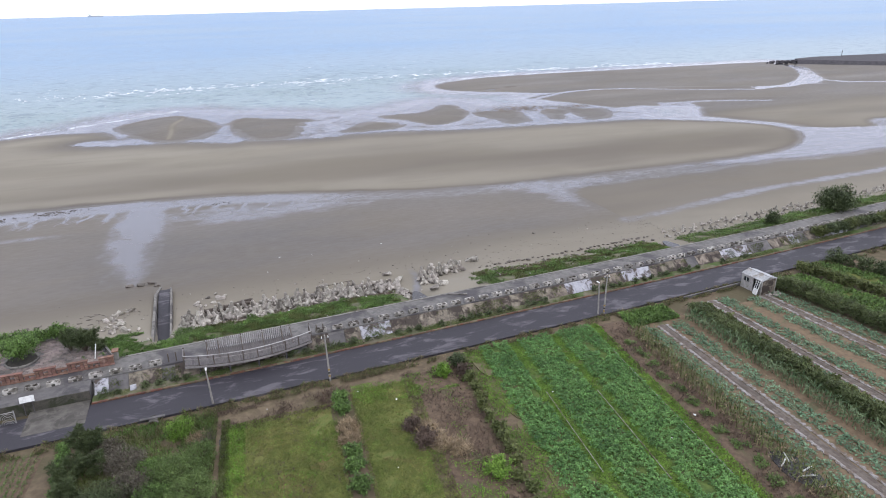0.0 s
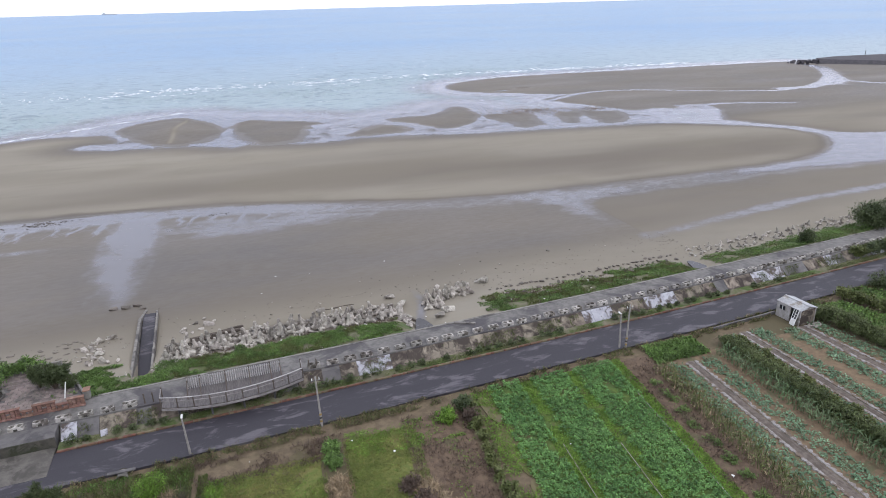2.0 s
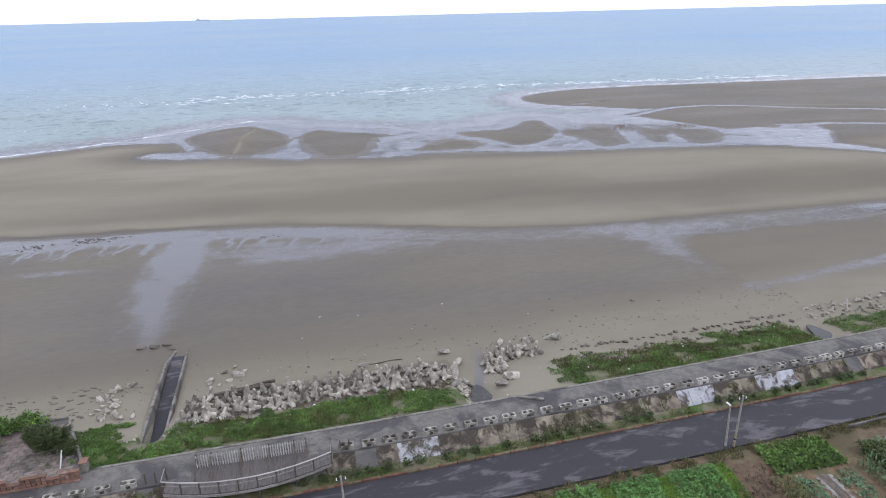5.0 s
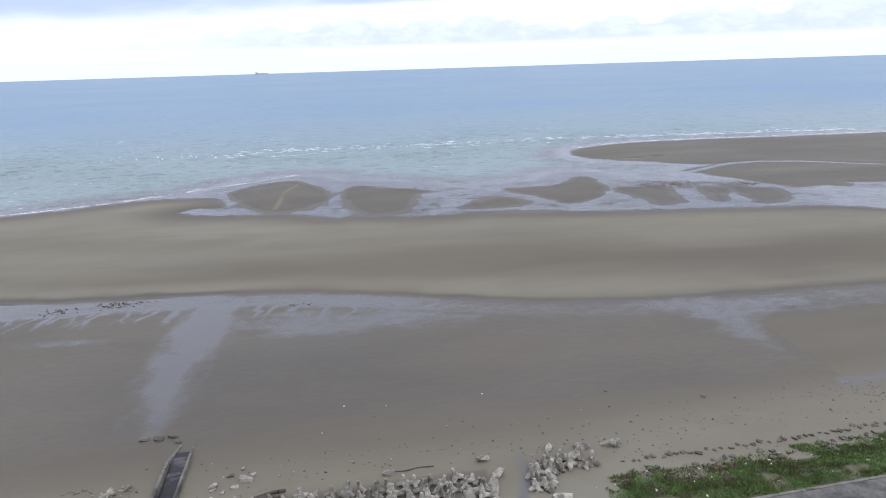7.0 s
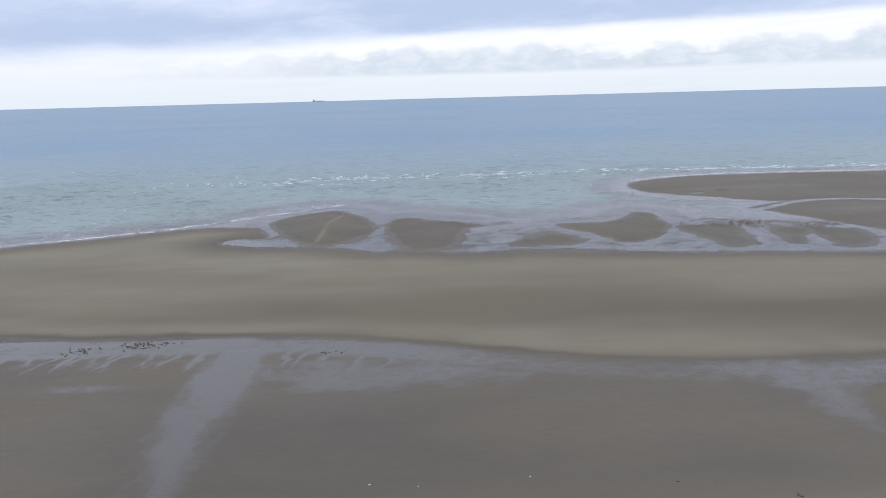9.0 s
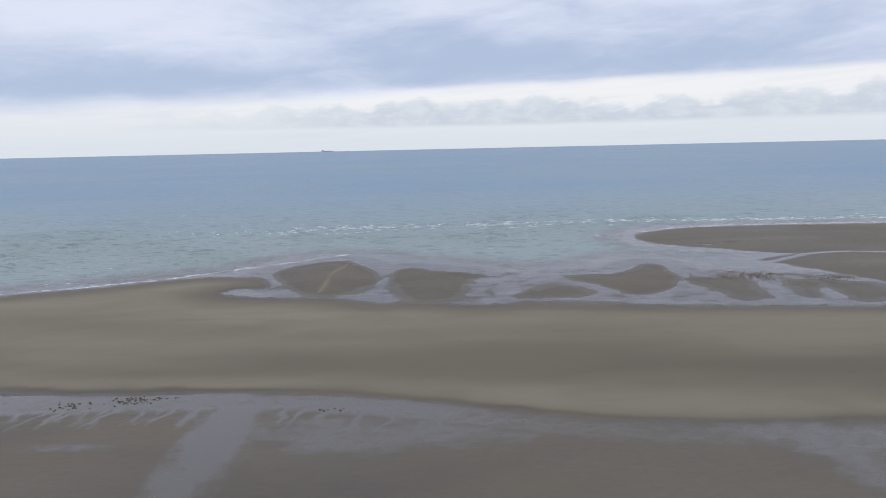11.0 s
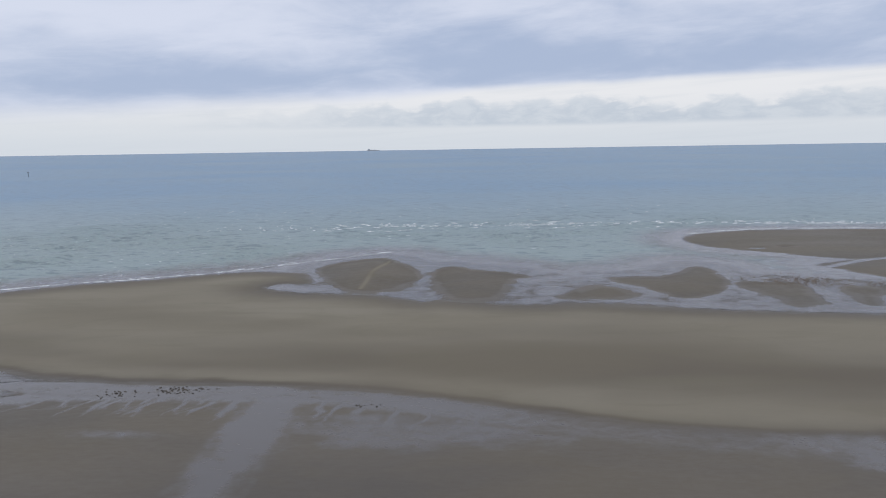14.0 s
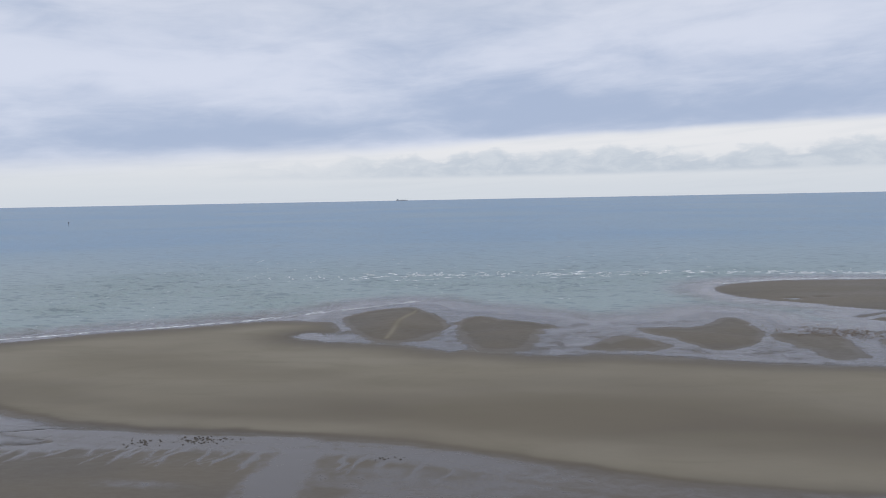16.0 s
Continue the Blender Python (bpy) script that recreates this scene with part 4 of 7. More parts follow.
first = guard_block()
spots = [-22.0 + 1.72 * i for i in range(9)] + [7.9 + 1.72 * i for i in range(54)]
first.matrix_basis = on_walk(spots[0], 2.95, WALKWAY)
rng = random.Random(3)
for x in spots[1:]:
    copy_thing(first, on_walk(x + rng.uniform(-0.06, 0.06), 2.95 + rng.uniform(-0.04, 0.04), WALKWAY, rng.uniform(-4, 4)) @ Matrix.Scale(rng.uniform(0.94, 1.03), 4))


# ---- utility poles ----
YELLOW = mat("worn_yellow_paint", (0.30, 0.20, 0.05), (0.20, 0.14, 0.06), 4.0, 0.7, 0.2)

def utility_pole(x, y, base, height, lean=0.0, arms=True):
    p = thing("utility_pole", "grey concrete utility pole with a striped foot beside the road", "utility pole", "poles along the road", pose(x, y, base, lean * 0.4, lean, 0))
    part("shaft", rod(bmesh.new(), (0, 0, -0.4), (0, 0, height), 0.105, 0.065, 12), POLE, p)
    for i in range(3 if arms else 0):
        part("stripe", rod(bmesh.new(), (0, 0, 0.5 + i * 0.34), (0, 0, 0.67 + i * 0.34), 0.112, 0.108, 12), YELLOW if i != 1 else PIT, p)
    if arms:
        part("bracket", boxed((0.75, 0.08, 0.08), 0.01, (0, 0, height - 0.35)), DARKSTEEL, p)
        for s in (-0.3, 0.3):
            bm = rod(bmesh.new(), (s, 0, height - 0.27), (s, 0, height - 0.08), 0.05, 0.03, 8)
            part("insulator", bm, WHITE, p)
        part("cap", rod(bmesh.new(), (0, 0, height), (0, 0, height + 0.05), 0.10, 0.05, 12), POLE, p)
    else:
        part("lamp_head", boxed((0.16, 0.5, 0.12), 0.03, (0, 0.22, height - 0.02)), WHITE, p)
    return p


utility_pole(7.35, 54.0, FIELD, 4.9, -1.5)
utility_pole(-3.25, 53.9, FIELD, 3.6, -2.0, False)
utility_pole(38.15, 56.1, FIELD, 4.0, -1.5, False)
utility_pole(38.75, 55.9, FIELD, 5.0, 1.0)
utility_pole(88.6, 59.6, FIELD, 5.0, 2.0)
utility_pole(89.6, 59.8, FIELD, 5.8, 6.0, False)


# ---- lookout deck ----
deck = thing("lookout_deck", "weathered grey timber lookout deck with a bowed front and railings", "viewing deck", at=pose(0, 0, 0))
DECK_Z = WALKWAY + 0.06


def deck_front(x):
    """How far the bowed front stands off the kerb line."""
    t = (x - 0.55) / 6.15
    return 0.15 + 1.25 * t * t


x = -5.55
i = 0
while x < 6.65:
    mid = x + 0.11
    y0, y1 = float(yk(mid)) + deck_front(mid), float(yk(mid)) + (3.5 if -3.6 < mid < 4.8 else 2.75)
    part("deck_board", boxed((0.214, y1 - y0, 0.05), 0.004, (mid, (y0 + y1) / 2, DECK_Z - 0.03 + 0.001 * (i % 3))), TIMBER_DECK, deck)
    x, i = x + 0.22, i + 1
bays = [-5.55 + 12.2 * k / 9 for k in range(10)]
for a, b in zip(bays, bays[1:]):
    pa, pb = Vector((a, float(yk(a)) + deck_front(a) - 0.02, DECK_Z)), Vector((b, float(yk(b)) + deck_front(b) - 0.02, DECK_Z))
    d = pb - pa
    turn = Matrix.Rotation(math.atan2(d.y, d.x), 4, "Z")
    c = (pa + pb) / 2
    part("fascia", boxed((d.length, 0.06, 0.22), 0.01, c + Vector((0, -0.05, -0.26)), turn), TIMBER, deck)
    part("top_rail", boxed((d.length + 0.04, 0.10, 0.06), 0.012, c + Vector((0, 0, 1.0)), turn), TIMBER_PALE, deck)
    part("mid_rail", boxed((d.length, 0.05, 0.08), 0.01, c + Vector((0, 0, 0.62)), turn), TIMBER, deck)
for a in bays:
    y = float(yk(a)) + deck_front(a)
    part("rail_post", boxed((0.11, 0.11, 1.28), 0.012, (a, y, DECK_Z - 0.26)), TIMBER_DARK, deck)
    if 0 < bays.index(a) < 9 and bays.index(a) % 2:
        part("strut", rod(bmesh.new(), (a, y + 0.25, ROAD - 0.1), (a, y + 0.25, DECK_Z - 0.05), 0.09, 0.09, 8), DARKSTEEL, deck)
for a, s in ((-5.55, 1), (6.65, -1)):
    y0, y1 = float(yk(a)) + deck_front(a), float(yk(a)) + 2.9
    part("end_rail", boxed((0.07, y1 - y0, 0.06), 0.01, (a, (y0 + y1) / 2, DECK_Z + 1.0)), TIMBER, deck)
    part("rail_post", boxed((0.12, 0.12, 1.25), 0.012, (a, y1, DECK_Z - 0.1)), TIMBER_DARK, deck)
    for k in range(2):
        part("rail_post", boxed((0.11, 0.11, 1.0), 0.012, (a - s * (0.75 + 0.7 * k), y1 - 0.1, DECK_Z - 0.1)), TIMBER_DARK, deck)

fence = thing("picket_fence", "grey picket screen with dark posts and slanting rods at the back of the deck", "fence", at=pose(0, 0, 0))
FX0, FX1 = -3.45, 4.75
fy = lambda q: 61.72 + 0.012 * q
k = 0
x = FX0
while x <= FX1:
    part("picket", boxed((0.085, 0.03, 1.12), 0.006, (x, fy(x), DECK_Z + 0.05)), TIMBER_PALE, fence)
    x += 0.19
for z in (0.24, 0.92):
    a, b = Vector((FX0, fy(FX0) + 0.04, DECK_Z + z)), Vector((FX1, fy(FX1) + 0.04, DECK_Z + z))
    part("rail", boxed(((b - a).length, 0.05, 0.09), 0.008, (a + b) / 2, Matrix.Rotation(math.atan2(b.y - a.y, b.x - a.x), 4, "Z")), TIMBER, fence)
for x in (FX0, -2.35, -0.15, 1.95, 3.85, FX1):
    part("post", boxed((0.13, 0.13, 1.32), 0.012, (x, fy(x) + 0.12, DECK_Z - 0.1)), TIMBER_DARK, fence)
    # dark rod carrying each post's line forward and down onto the deck
    part("brace", rod(bmesh.new(), (x, fy(x) - 0.04, DECK_Z + 0.95), (x + 0.05, fy(x) - 1.75, DECK_Z + 0.02), 0.06, 0.06, 6), TIMBER_DARK, fence)


# ---- paved yard with brick parapet ----
yard = tagged(new("paved_yard"), "small paved yard of worn reddish pavers with a pale kerb", "yard", kind="structure")
bed = bmesh.new()
ring = [(-60, 61.4), (-11.9, 63.3), (-13.6, 67.2), (-15.4, 71.2), (-60, 70.8)]
hi = [bed.verts.new((a, b, WALKWAY + 0.03)) for a, b in ring]
lo = [bed.verts.new((a, b, -0.9)) for a, b in ring]
bed.faces.new(hi)
for i in range(5):
    bed.faces.new((lo[i], lo[(i + 1) % 5], hi[(i + 1) % 5], hi[i]))
bmesh.ops.recalc_face_normals(bed, faces=bed.faces)
part("bed", bed, CONC_DARK, yard)
paver_mesh = mesh_of(boxed((0.66, 0.40, 0.05), 0.02), "paver", PAVER)
rng = random.Random(21)
for r in range(17):
    for c in range(17):
        x, y = -23.8 + c * 0.70 + (r % 2) * 0.35, 63.35 + r * 0.43
        if x < -12.4 - 0.42 * (y - 63.3) * 1.0 and (x + 20.6) ** 2 + (y - 66.4) ** 2 > 1.7 ** 2:
            part("paver", paver_mesh, None, yard, "", pose(x, y, WALKWAY + 0.025 + rng.uniform(-0.01, 0.01), rng.uniform(-1.5, 1.5), rng.uniform(-1.5, 1.5), rng.uniform(-1, 1)))
for a, b in ((ring[1], ring[3]), (ring[3], ring[4])):
    a, b = Vector((*a, WALKWAY - 0.05)), Vector((*b, WALKWAY - 0.05))
    d = b - a
    k = int(min(d.length, 14) / 1.0)
    for i in range(k):
        part("kerb_stone", boxed((0.96, 0.22, 0.32), 0.03, a + d.normalized() * (i + 0.5), Matrix.Rotation(math.atan2(d.y, d.x), 4, "Z")), CONC, yard)
for i in range(14):
    a = 2 * math.pi * i / 14
    part("ring_stone", boxed((0.60, 0.18, 0.22), 0.03, (-20.6 + 1.4 * math.cos(a), 66.4 + 1.4 * math.sin(a), WALKWAY + 0.02), Matrix.Rotation(a + math.pi / 2, 4, "Z")), CONC, yard)
part("planter_soil", rod(bmesh.new(), (-20.6, 66.4, WALKWAY), (-20.6, 66.4, WALKWAY + 0.14), 1.32, 1.30, 20), PIT, yard)
part("post", rod(bmesh.new(), (-13.9, 64.2, WALKWAY), (-13.6, 64.5, WALKWAY + 1.5), 0.06, 0.05, 6), WHITE, yard, "leaning pale post")

brick_mesh = mesh_of(boxed((0.30, 0.20, 0.11), 0.012), "brick", BRICK)


def parapet(x0, x1, tall):
    p = thing("brick_parapet", "low red brick parapet with openwork panels beside the yard", "parapet", "brick parapets round the yard", pose((x0 + x1) / 2, 62.35 + 0.035 * (x0 + x1 + 34) / 2, WALKWAY, 0, 0, 2.0))
    w = x1 - x0
    part("footing", boxed((w, 0.30, 0.16), 0.02), BRICK, p)
    rows = 6 if tall else 3
    n = max(2, int(w / 0.32))
    for r in range(rows):
        for c in range(n):
            if tall and r in (2, 3) and 1 < c < n - 2 and c % 2 == 0:
                continue
            if not tall and r == 1 and c % 2:
                continue
            part("brick", brick_mesh, None, p, "", pose(-w / 2 + (c + 0.5) * w / n, 0, 0.165 + r * 0.118))
    part("coping", boxed((w + 0.08, 0.34, 0.08), 0.02, (0, 0, 0.17 + rows * 0.118)), BRICK, p)
    return p


x = -24.0
k = 0
while x < -12.4:
    w = 1.75 if k % 2 == 0 else 0.9
    parapet(x, min(x + w, -11.95), k % 2 == 0)
    x, k = x + w + 0.02, k + 1
end = thing("stone_pier", "pale crumbling concrete end pier of the parapet", "pier", at=pose(-11.9, 63.6, WALKWAY))
part("shaft", boxed((0.45, 0.6, 0.85), 0.05), CONC, end)
part("cap", boxed((0.6, 0.75, 0.12), 0.03, (0, 0, 0.85)), BRICK, end)

# notice board and gate by the apron
sign = thing("notice_board", "blank white notice board on two grey posts", "sign", at=pose(-18.5, 58.15, ROAD, 0, 0, 4))
part("board", boxed((1.15, 0.06, 0.55), 0.01, (0, 0, 1.25), Matrix.Rotation(radians(-18), 4, "X")), WHITE, sign)
for s in (-0.35, 0.35):
    part("post", rod(bmesh.new(), (s, 0.02, -0.1), (s, 0.05, 1.35), 0.04, 0.04, 8), DARKSTEEL, sign)
gate = thing("metal_gate", "pale metal gate with fan-shaped arcs beside the road", "gate", at=pose(-20.5, 57.1, ROAD - 0.15, 0, 0, 3))
part("gate_frame", boxed((2.3, 0.06, 0.07), 0.01, (0, 0, 1.25)), STEEL, gate)
part("gate_frame", boxed((2.3, 0.06, 0.07), 0.01, (0, 0, 0.08)), STEEL, gate)
for s in (-1.12, 1.12):
    part("gate_post", boxed((0.09, 0.09, 1.4), 0.01, (s, 0, 0)), STEEL, gate)
for c0 in (-0.56, 0.56):
    for r in (0.2, 0.36, 0.52):
        for z0 in (0.12, 0.68):
            bm = bmesh.new()
            for i in range(8):
                a, b = math.pi * i / 8, math.pi * (i + 1) / 8
                rod(bm, (c0 + r * math.cos(a), 0, z0 + r * math.sin(a)), (c0 + r * math.cos(b), 0, z0 + r * math.sin(b)), 0.022, 0.022, 5)
            part("arc", bm, STEEL, gate)


# ---- outfall channel on the beach ----
outfall = thing("outfall_channel", "concrete outfall channel with two walls running onto the beach", "outfall", at=pose(0, 0, 0))


def wall_run(a, b, thick, h0, h1, z):
    bm = bmesh.new()
    a, b = Vector(a), Vector(b)
    side = Vector((-(b - a).y, (b - a).x)).normalized() * thick / 2
    v = []
    for p, h in ((a, h0), (b, h1)):
        v.append([bm.verts.new((q.x, q.y, zz)) for q, zz in ((p - side, z), (p + side, z), (p + side * 0.85, z + h), (p - side * 0.85, z + h))])
    for i in range(4):
        bm.faces.new((v[0][i], v[0][(i + 1) % 4], v[1][(i + 1) % 4], v[1][i]))
    bm.faces.new(v[0][::-1])
    bm.faces.new(v[1])
    bmesh.ops.recalc_face_normals(bm, faces=bm.faces)
    bmesh.ops.bevel(bm, geom=list(bm.edges), offset=0.03, segments=1, affect="EDGES")
    return bm


part("wall", wall_run((-9.12, 67.4), (-9.55, 81.6), 0.34, 1.62, 1.42, BEACH - 1.0), CONC, outfall)
part("wall", wall_run((-9.55, 81.6), (-9.15, 84.9), 0.34, 1.42, 0.98, BEACH - 1.0), CONC, outfall)
part("wall", wall_run((-7.28, 67.4), (-7.76, 82.4), 0.26, 1.52, 1.30, BEACH - 1.0), CONC, outfall)
part("wall", wall_run((-7.76, 82.4), (-7.95, 84.3), 0.26, 1.30, 0.98, BEACH - 1.0), CONC, outfall)
part("channel_floor", wall_run((-8.18, 67.3), (-8.66, 83.4), 1.62, 0.30, 1.10, BEACH - 1.0), ASPHALT, outfall, "dark channel floor")
board = part("fallen_board", boxed((0.55, 0.8, 0.06), 0.01), WHITEWASH, None, "", pose(-10.2, 58.95, ROAD + 0.18, 30, 0, 8))
tagged(board, "pale weathered board leaning on the slope", "board")


# ---- sea defence blocks ----
def tetrapod_mesh(name, long_, seed):
    """A stout tapering leg that points up over three short ones."""
    rng = random.Random(seed)
    bm = bmesh.new()
    rod(bm, (0, 0, 0.0), (rng.uniform(-0.04, 0.04), rng.uniform(-0.04, 0.04), long_ * 0.62), 0.36, 0.24, 10)
    rod(bm, (0, 0, long_ * 0.60), (rng.uniform(-0.06, 0.06), rng.uniform(-0.06, 0.06), long_ * rng.uniform(1.0, 1.12)), 0.24, 0.15, 10)
    for i in range(3):
        a = 0.3 + 2.094 * i + rng.uniform(-0.1, 0.1)
        rod(bm, (0, 0, 0.12), (math.cos(a) * 0.72, math.sin(a) * 0.72, -0.16), 0.33, 0.21, 9)
    for v in bm.verts:
        v.co += Vector((rng.uniform(-1, 1), rng.uniform(-1, 1), rng.uniform(-1, 1))) * 0.018
    return mesh_of(bm, name, ROCK)


def boulder_mesh(name, seed, material, flat=0.75):
    """A broken angular block: the hull of a few points in a rough box, its edges a little worn."""
    rng = random.Random(seed)
    bm = bmesh.new()
    for i in range(15):
        p = Vector((rng.uniform(-1, 1), rng.uniform(-1, 1), rng.uniform(-1, 1)))
        p /= max(abs(c) for c in p) ** 0.75
        bm.verts.new((p.x * 0.5, p.y * 0.42, p.z * 0.44 * flat))
    r = bmesh.ops.convex_hull(bm, input=bm.verts)
    bmesh.ops.delete(bm, geom=[v for v in bm.verts if not v.link_faces], context="VERTS")
    bmesh.ops.bevel(bm, geom=list(bm.edges), offset=0.025, segments=1, affect="EDGES", clamp_overlap=True)
    bmesh.ops.triangulate(bm, faces=bm.faces)
    return mesh_of(bm, name, material)


TETRA = [tetrapod_mesh("tetrapod", 1.05, s) for s in (1, 2, 3)]
BOULDER = [boulder_mesh("boulder", s, ROCK) for s in range(1, 6)]
STUMP = [boulder_mesh("stone", s, ROCK_DARK, 0.6) for s in range(11, 15)]


REEF_BROWN = mat("brown_reef_stone", (0.150, 0.118, 0.088), (0.250, 0.200, 0.155), 1.5, 0.85, 0.5, rand=0.3)
REEF = [boulder_mesh("stone", s, REEF_BROWN, 0.6) for s in range(31, 34)]


def ground_z(x, y):
    i, j = np.clip(np.searchsorted(gx, x), 1, len(gx) - 1), np.clip(np.searchsorted(gy, y), 1, len(gy) - 1)
    return float(GZ[j - 1:j + 1, i - 1:i + 1].mean())


def place(mesh, name, x, y, s, sink, label, cat, group="", turn=(0, 0, 0), squash=(1, 1, 1)):
    ob = new(name, mesh)
    z = ground_z(x, y)
    ob.matrix_basis = pose(x, y, z + sink * s, *turn) @ Matrix.Diagonal((s * squash[0], s * squash[1], s * squash[2], 1))
    return tagged(ob, label, cat, group)


rng = random.Random(5)


far_fill = []


def revetment(x0, x1, n_in, n_out, pace, rows, fill):
    for r in range(rows):
        x = x0 + (r % 2) * pace * 0.5
        while x < x1:
            n = n_in + (n_out - n_in) * (r + 0.5) / rows + rng.uniform(-0.45, 0.45)
            s = rng.uniform(0.72, 1.0) * (0.62 if x0 > 60 else 1.0)
            upright = rng.random() < 0.90
            place(rng.choice(TETRA), "tetrapod", x + rng.uniform(-0.25, 0.25), float(yk(x)) + n, s, 0.30, "sea-worn grey concrete tetrapod lying in the revetment", "tetrapod", "tetrapods of the revetment", (rng.uniform(-14, 14) if upright else rng.uniform(50, 130), rng.uniform(-14, 14), rng.uniform(0, 360)))
            x += pace * rng.uniform(0.85, 1.2)
    for _ in range(fill):
        x = rng.uniform(x0 - 0.4, x1 + 0.4)
        n = rng.uniform(n_in - 0.5, n_out + 0.2)
        s = rng.uniform(0.26, 0.66)
        if x0 > 60:
            far_fill.append((x, float(yk(x)) + n, s))
            continue
        place(rng.choice(BOULDER), "boulder", x, float(yk(x)) + n, s, 0.16, "pale grey broken boulder among the tetrapods", "boulder", "boulders of the revetment", (rng.uniform(0, 30), rng.uniform(0, 30), rng.uniform(0, 360)), (1, rng.uniform(0.6, 1), rng.uniform(0.7, 1)))


revetment(-6.0, 18.8, 11.4, 16.2, 1.22, 4, 200)
revetment(22.8, 24.6, 11.5, 16.6, 1.0, 4, 8)
revetment(24.6, 28.6, 14.4, 17.0, 1.0, 2, 10)
revetment(62.0, 116.0, 12.0, 15.4, 1.7, 2, 120)
for k in range(22):   # broken slabs tipped along the drain
    x, n = rng.choice((rng.gauss(18.9, 0.5), rng.gauss(22.9, 0.5))), rng.uniform(8.0, 15.5)
    place(rng.choice(BOULDER), "boulder", x + 0.12 * (n - 8), float(yk(x)) + n, rng.uniform(0.7, 1.5), 0.22, "broken concrete slab tipped beside the drain", "boulder", "broken slabs by the drain", (rng.uniform(-35, 35), rng.uniform(-35, 35), rng.uniform(0, 360)), (1.2, 0.75, 0.6))
for k in range(60):   # a spill of loose blocks on the sand
    x, y = rng.gauss(-13.5, 1.1), rng.uniform(72.8, 79.0)
    x -= 0.12 * (y - 76)
    place(rng.choice(BOULDER), "boulder", x, y, rng.choice((0.25, 0.35, 0.5, 0.8)) * rng.uniform(0.8, 1.2), 0.18, "loose pale boulder half sunk in the sand", "boulder", "loose boulders on the beach", (rng.uniform(0, 35), rng.uniform(0, 35), rng.uniform(0, 360)), (1.2, 0.8, 0.8))
for x, y, s, t in ((-4.8, 77.6, 0.85, 20), (-4.6, 77.0, 0.55, 50), (-3.5, 78.9, 0.65, 0), (-2.5, 79.8, 0.5, 70), (-1.9, 78.0, 1.15, -10), (-1.4, 78.7, 0.5, 40), (-2.8, 77.1, 0.6, 15), (-3.7, 76.6, 0.5, 80), (19.2, 77.2, 1.2, 20), (28.6, 77.4, 1.3, -10), (31.4, 77.6, 1.7, -25), (25.6, 77.8, 1.0, 60), (10.6, 76.6, 1.0, 10)):
    place(rng.choice(BOULDER), "boulder", x, y, s, 0.15, "pale slab of stone lying on the sand", "boulder", "loose boulders on the beach", (rng.uniform(0, 15), 0, t), (1.2, 0.75, 0.7))
for k in range(46):   # flat dark stones in the sand beside the yard
    x, y = rng.uniform(-25, -15.2), rng.uniform(73.6, 79.2)
    place(rng.choice(STUMP), "stone", x, y, rng.uniform(0.25, 0.6), 0.05, "flat dark stone bedded in the sand", "stone", "flat stones in the sand", (0, 0, rng.uniform(-25, 25)), (1.5, 0.5, 0.5))
for row in range(3):  # row of dark stumps along the beach
    x = 31.5 + row * 0.5
    while x < 60:
        n = 14.6 - row * 1.5 + rng.uniform(-0.3, 0.3)
        if rng.random() < (0.95, 0.7, 0.55)[row]:
            place(rng.choice(STUMP), "stone", x, float(yk(x)) + n, rng.uniform(0.35, 0.7), 0.10, "dark half-buried stone in a row along the beach", "stone", "row of dark stones", (rng.uniform(-15, 15), rng.uniform(-15, 15), rng.uniform(0, 360)))
        x += rng.uniform(0.55, 1.0) * (1 + 0.25 * row)
for x, y, s in ((-13.0, 86.4, 0.9), (-11.6, 86.2, 0.95), (-10.35, 86.5, 0.9), (-9.6, 85.5, 0.75)):
    place(rng.choice(STUMP), "stone", x, y, s, 0.14, "dark weed-covered boulder at the outfall's mouth", "stone", "boulders at the outfall", (0, 0, rng.uniform(-20, 20)), (1.2, 0.7, 0.8))


def joined_stones(name, spots_, meshes, material, label, category):
    """Stones too small and many to count, joined into one mesh."""
    parts_ = []
    for x, y, s in spots_:
        m_ = rng.choice(meshes)
        V = np.empty(len(m_.vertices) * 3, np.float32)
        m_.vertices.foreach_get("co", V)
        F = np.empty(len(m_.polygons) * 3, np.int32)
        m_.polygons.foreach_get("vertices", F)
        a_ = rng.uniform(0, 6.28)
        V = V.reshape(-1, 3) * s
        V = np.stack([V[:, 0] * math.cos(a_) - V[:, 1] * math.sin(a_), V[:, 0] * math.sin(a_) + V[:, 1] * math.cos(a_), V[:, 2]], 1)
        parts_.append((V + (x, y, max(ground_z(x, y), SEA) + 0.10 * s), F.reshape(-1, 3)))
    V, F, k = [], [], 0
    for v, f in parts_:
        V.append(v)
        F.append(f + k)
        k += len(v)
    ob = new(name, from_arrays(name, np.concatenate(V), np.concatenate(F), material))
    return tagged(ob, label, category, kind="stuff")


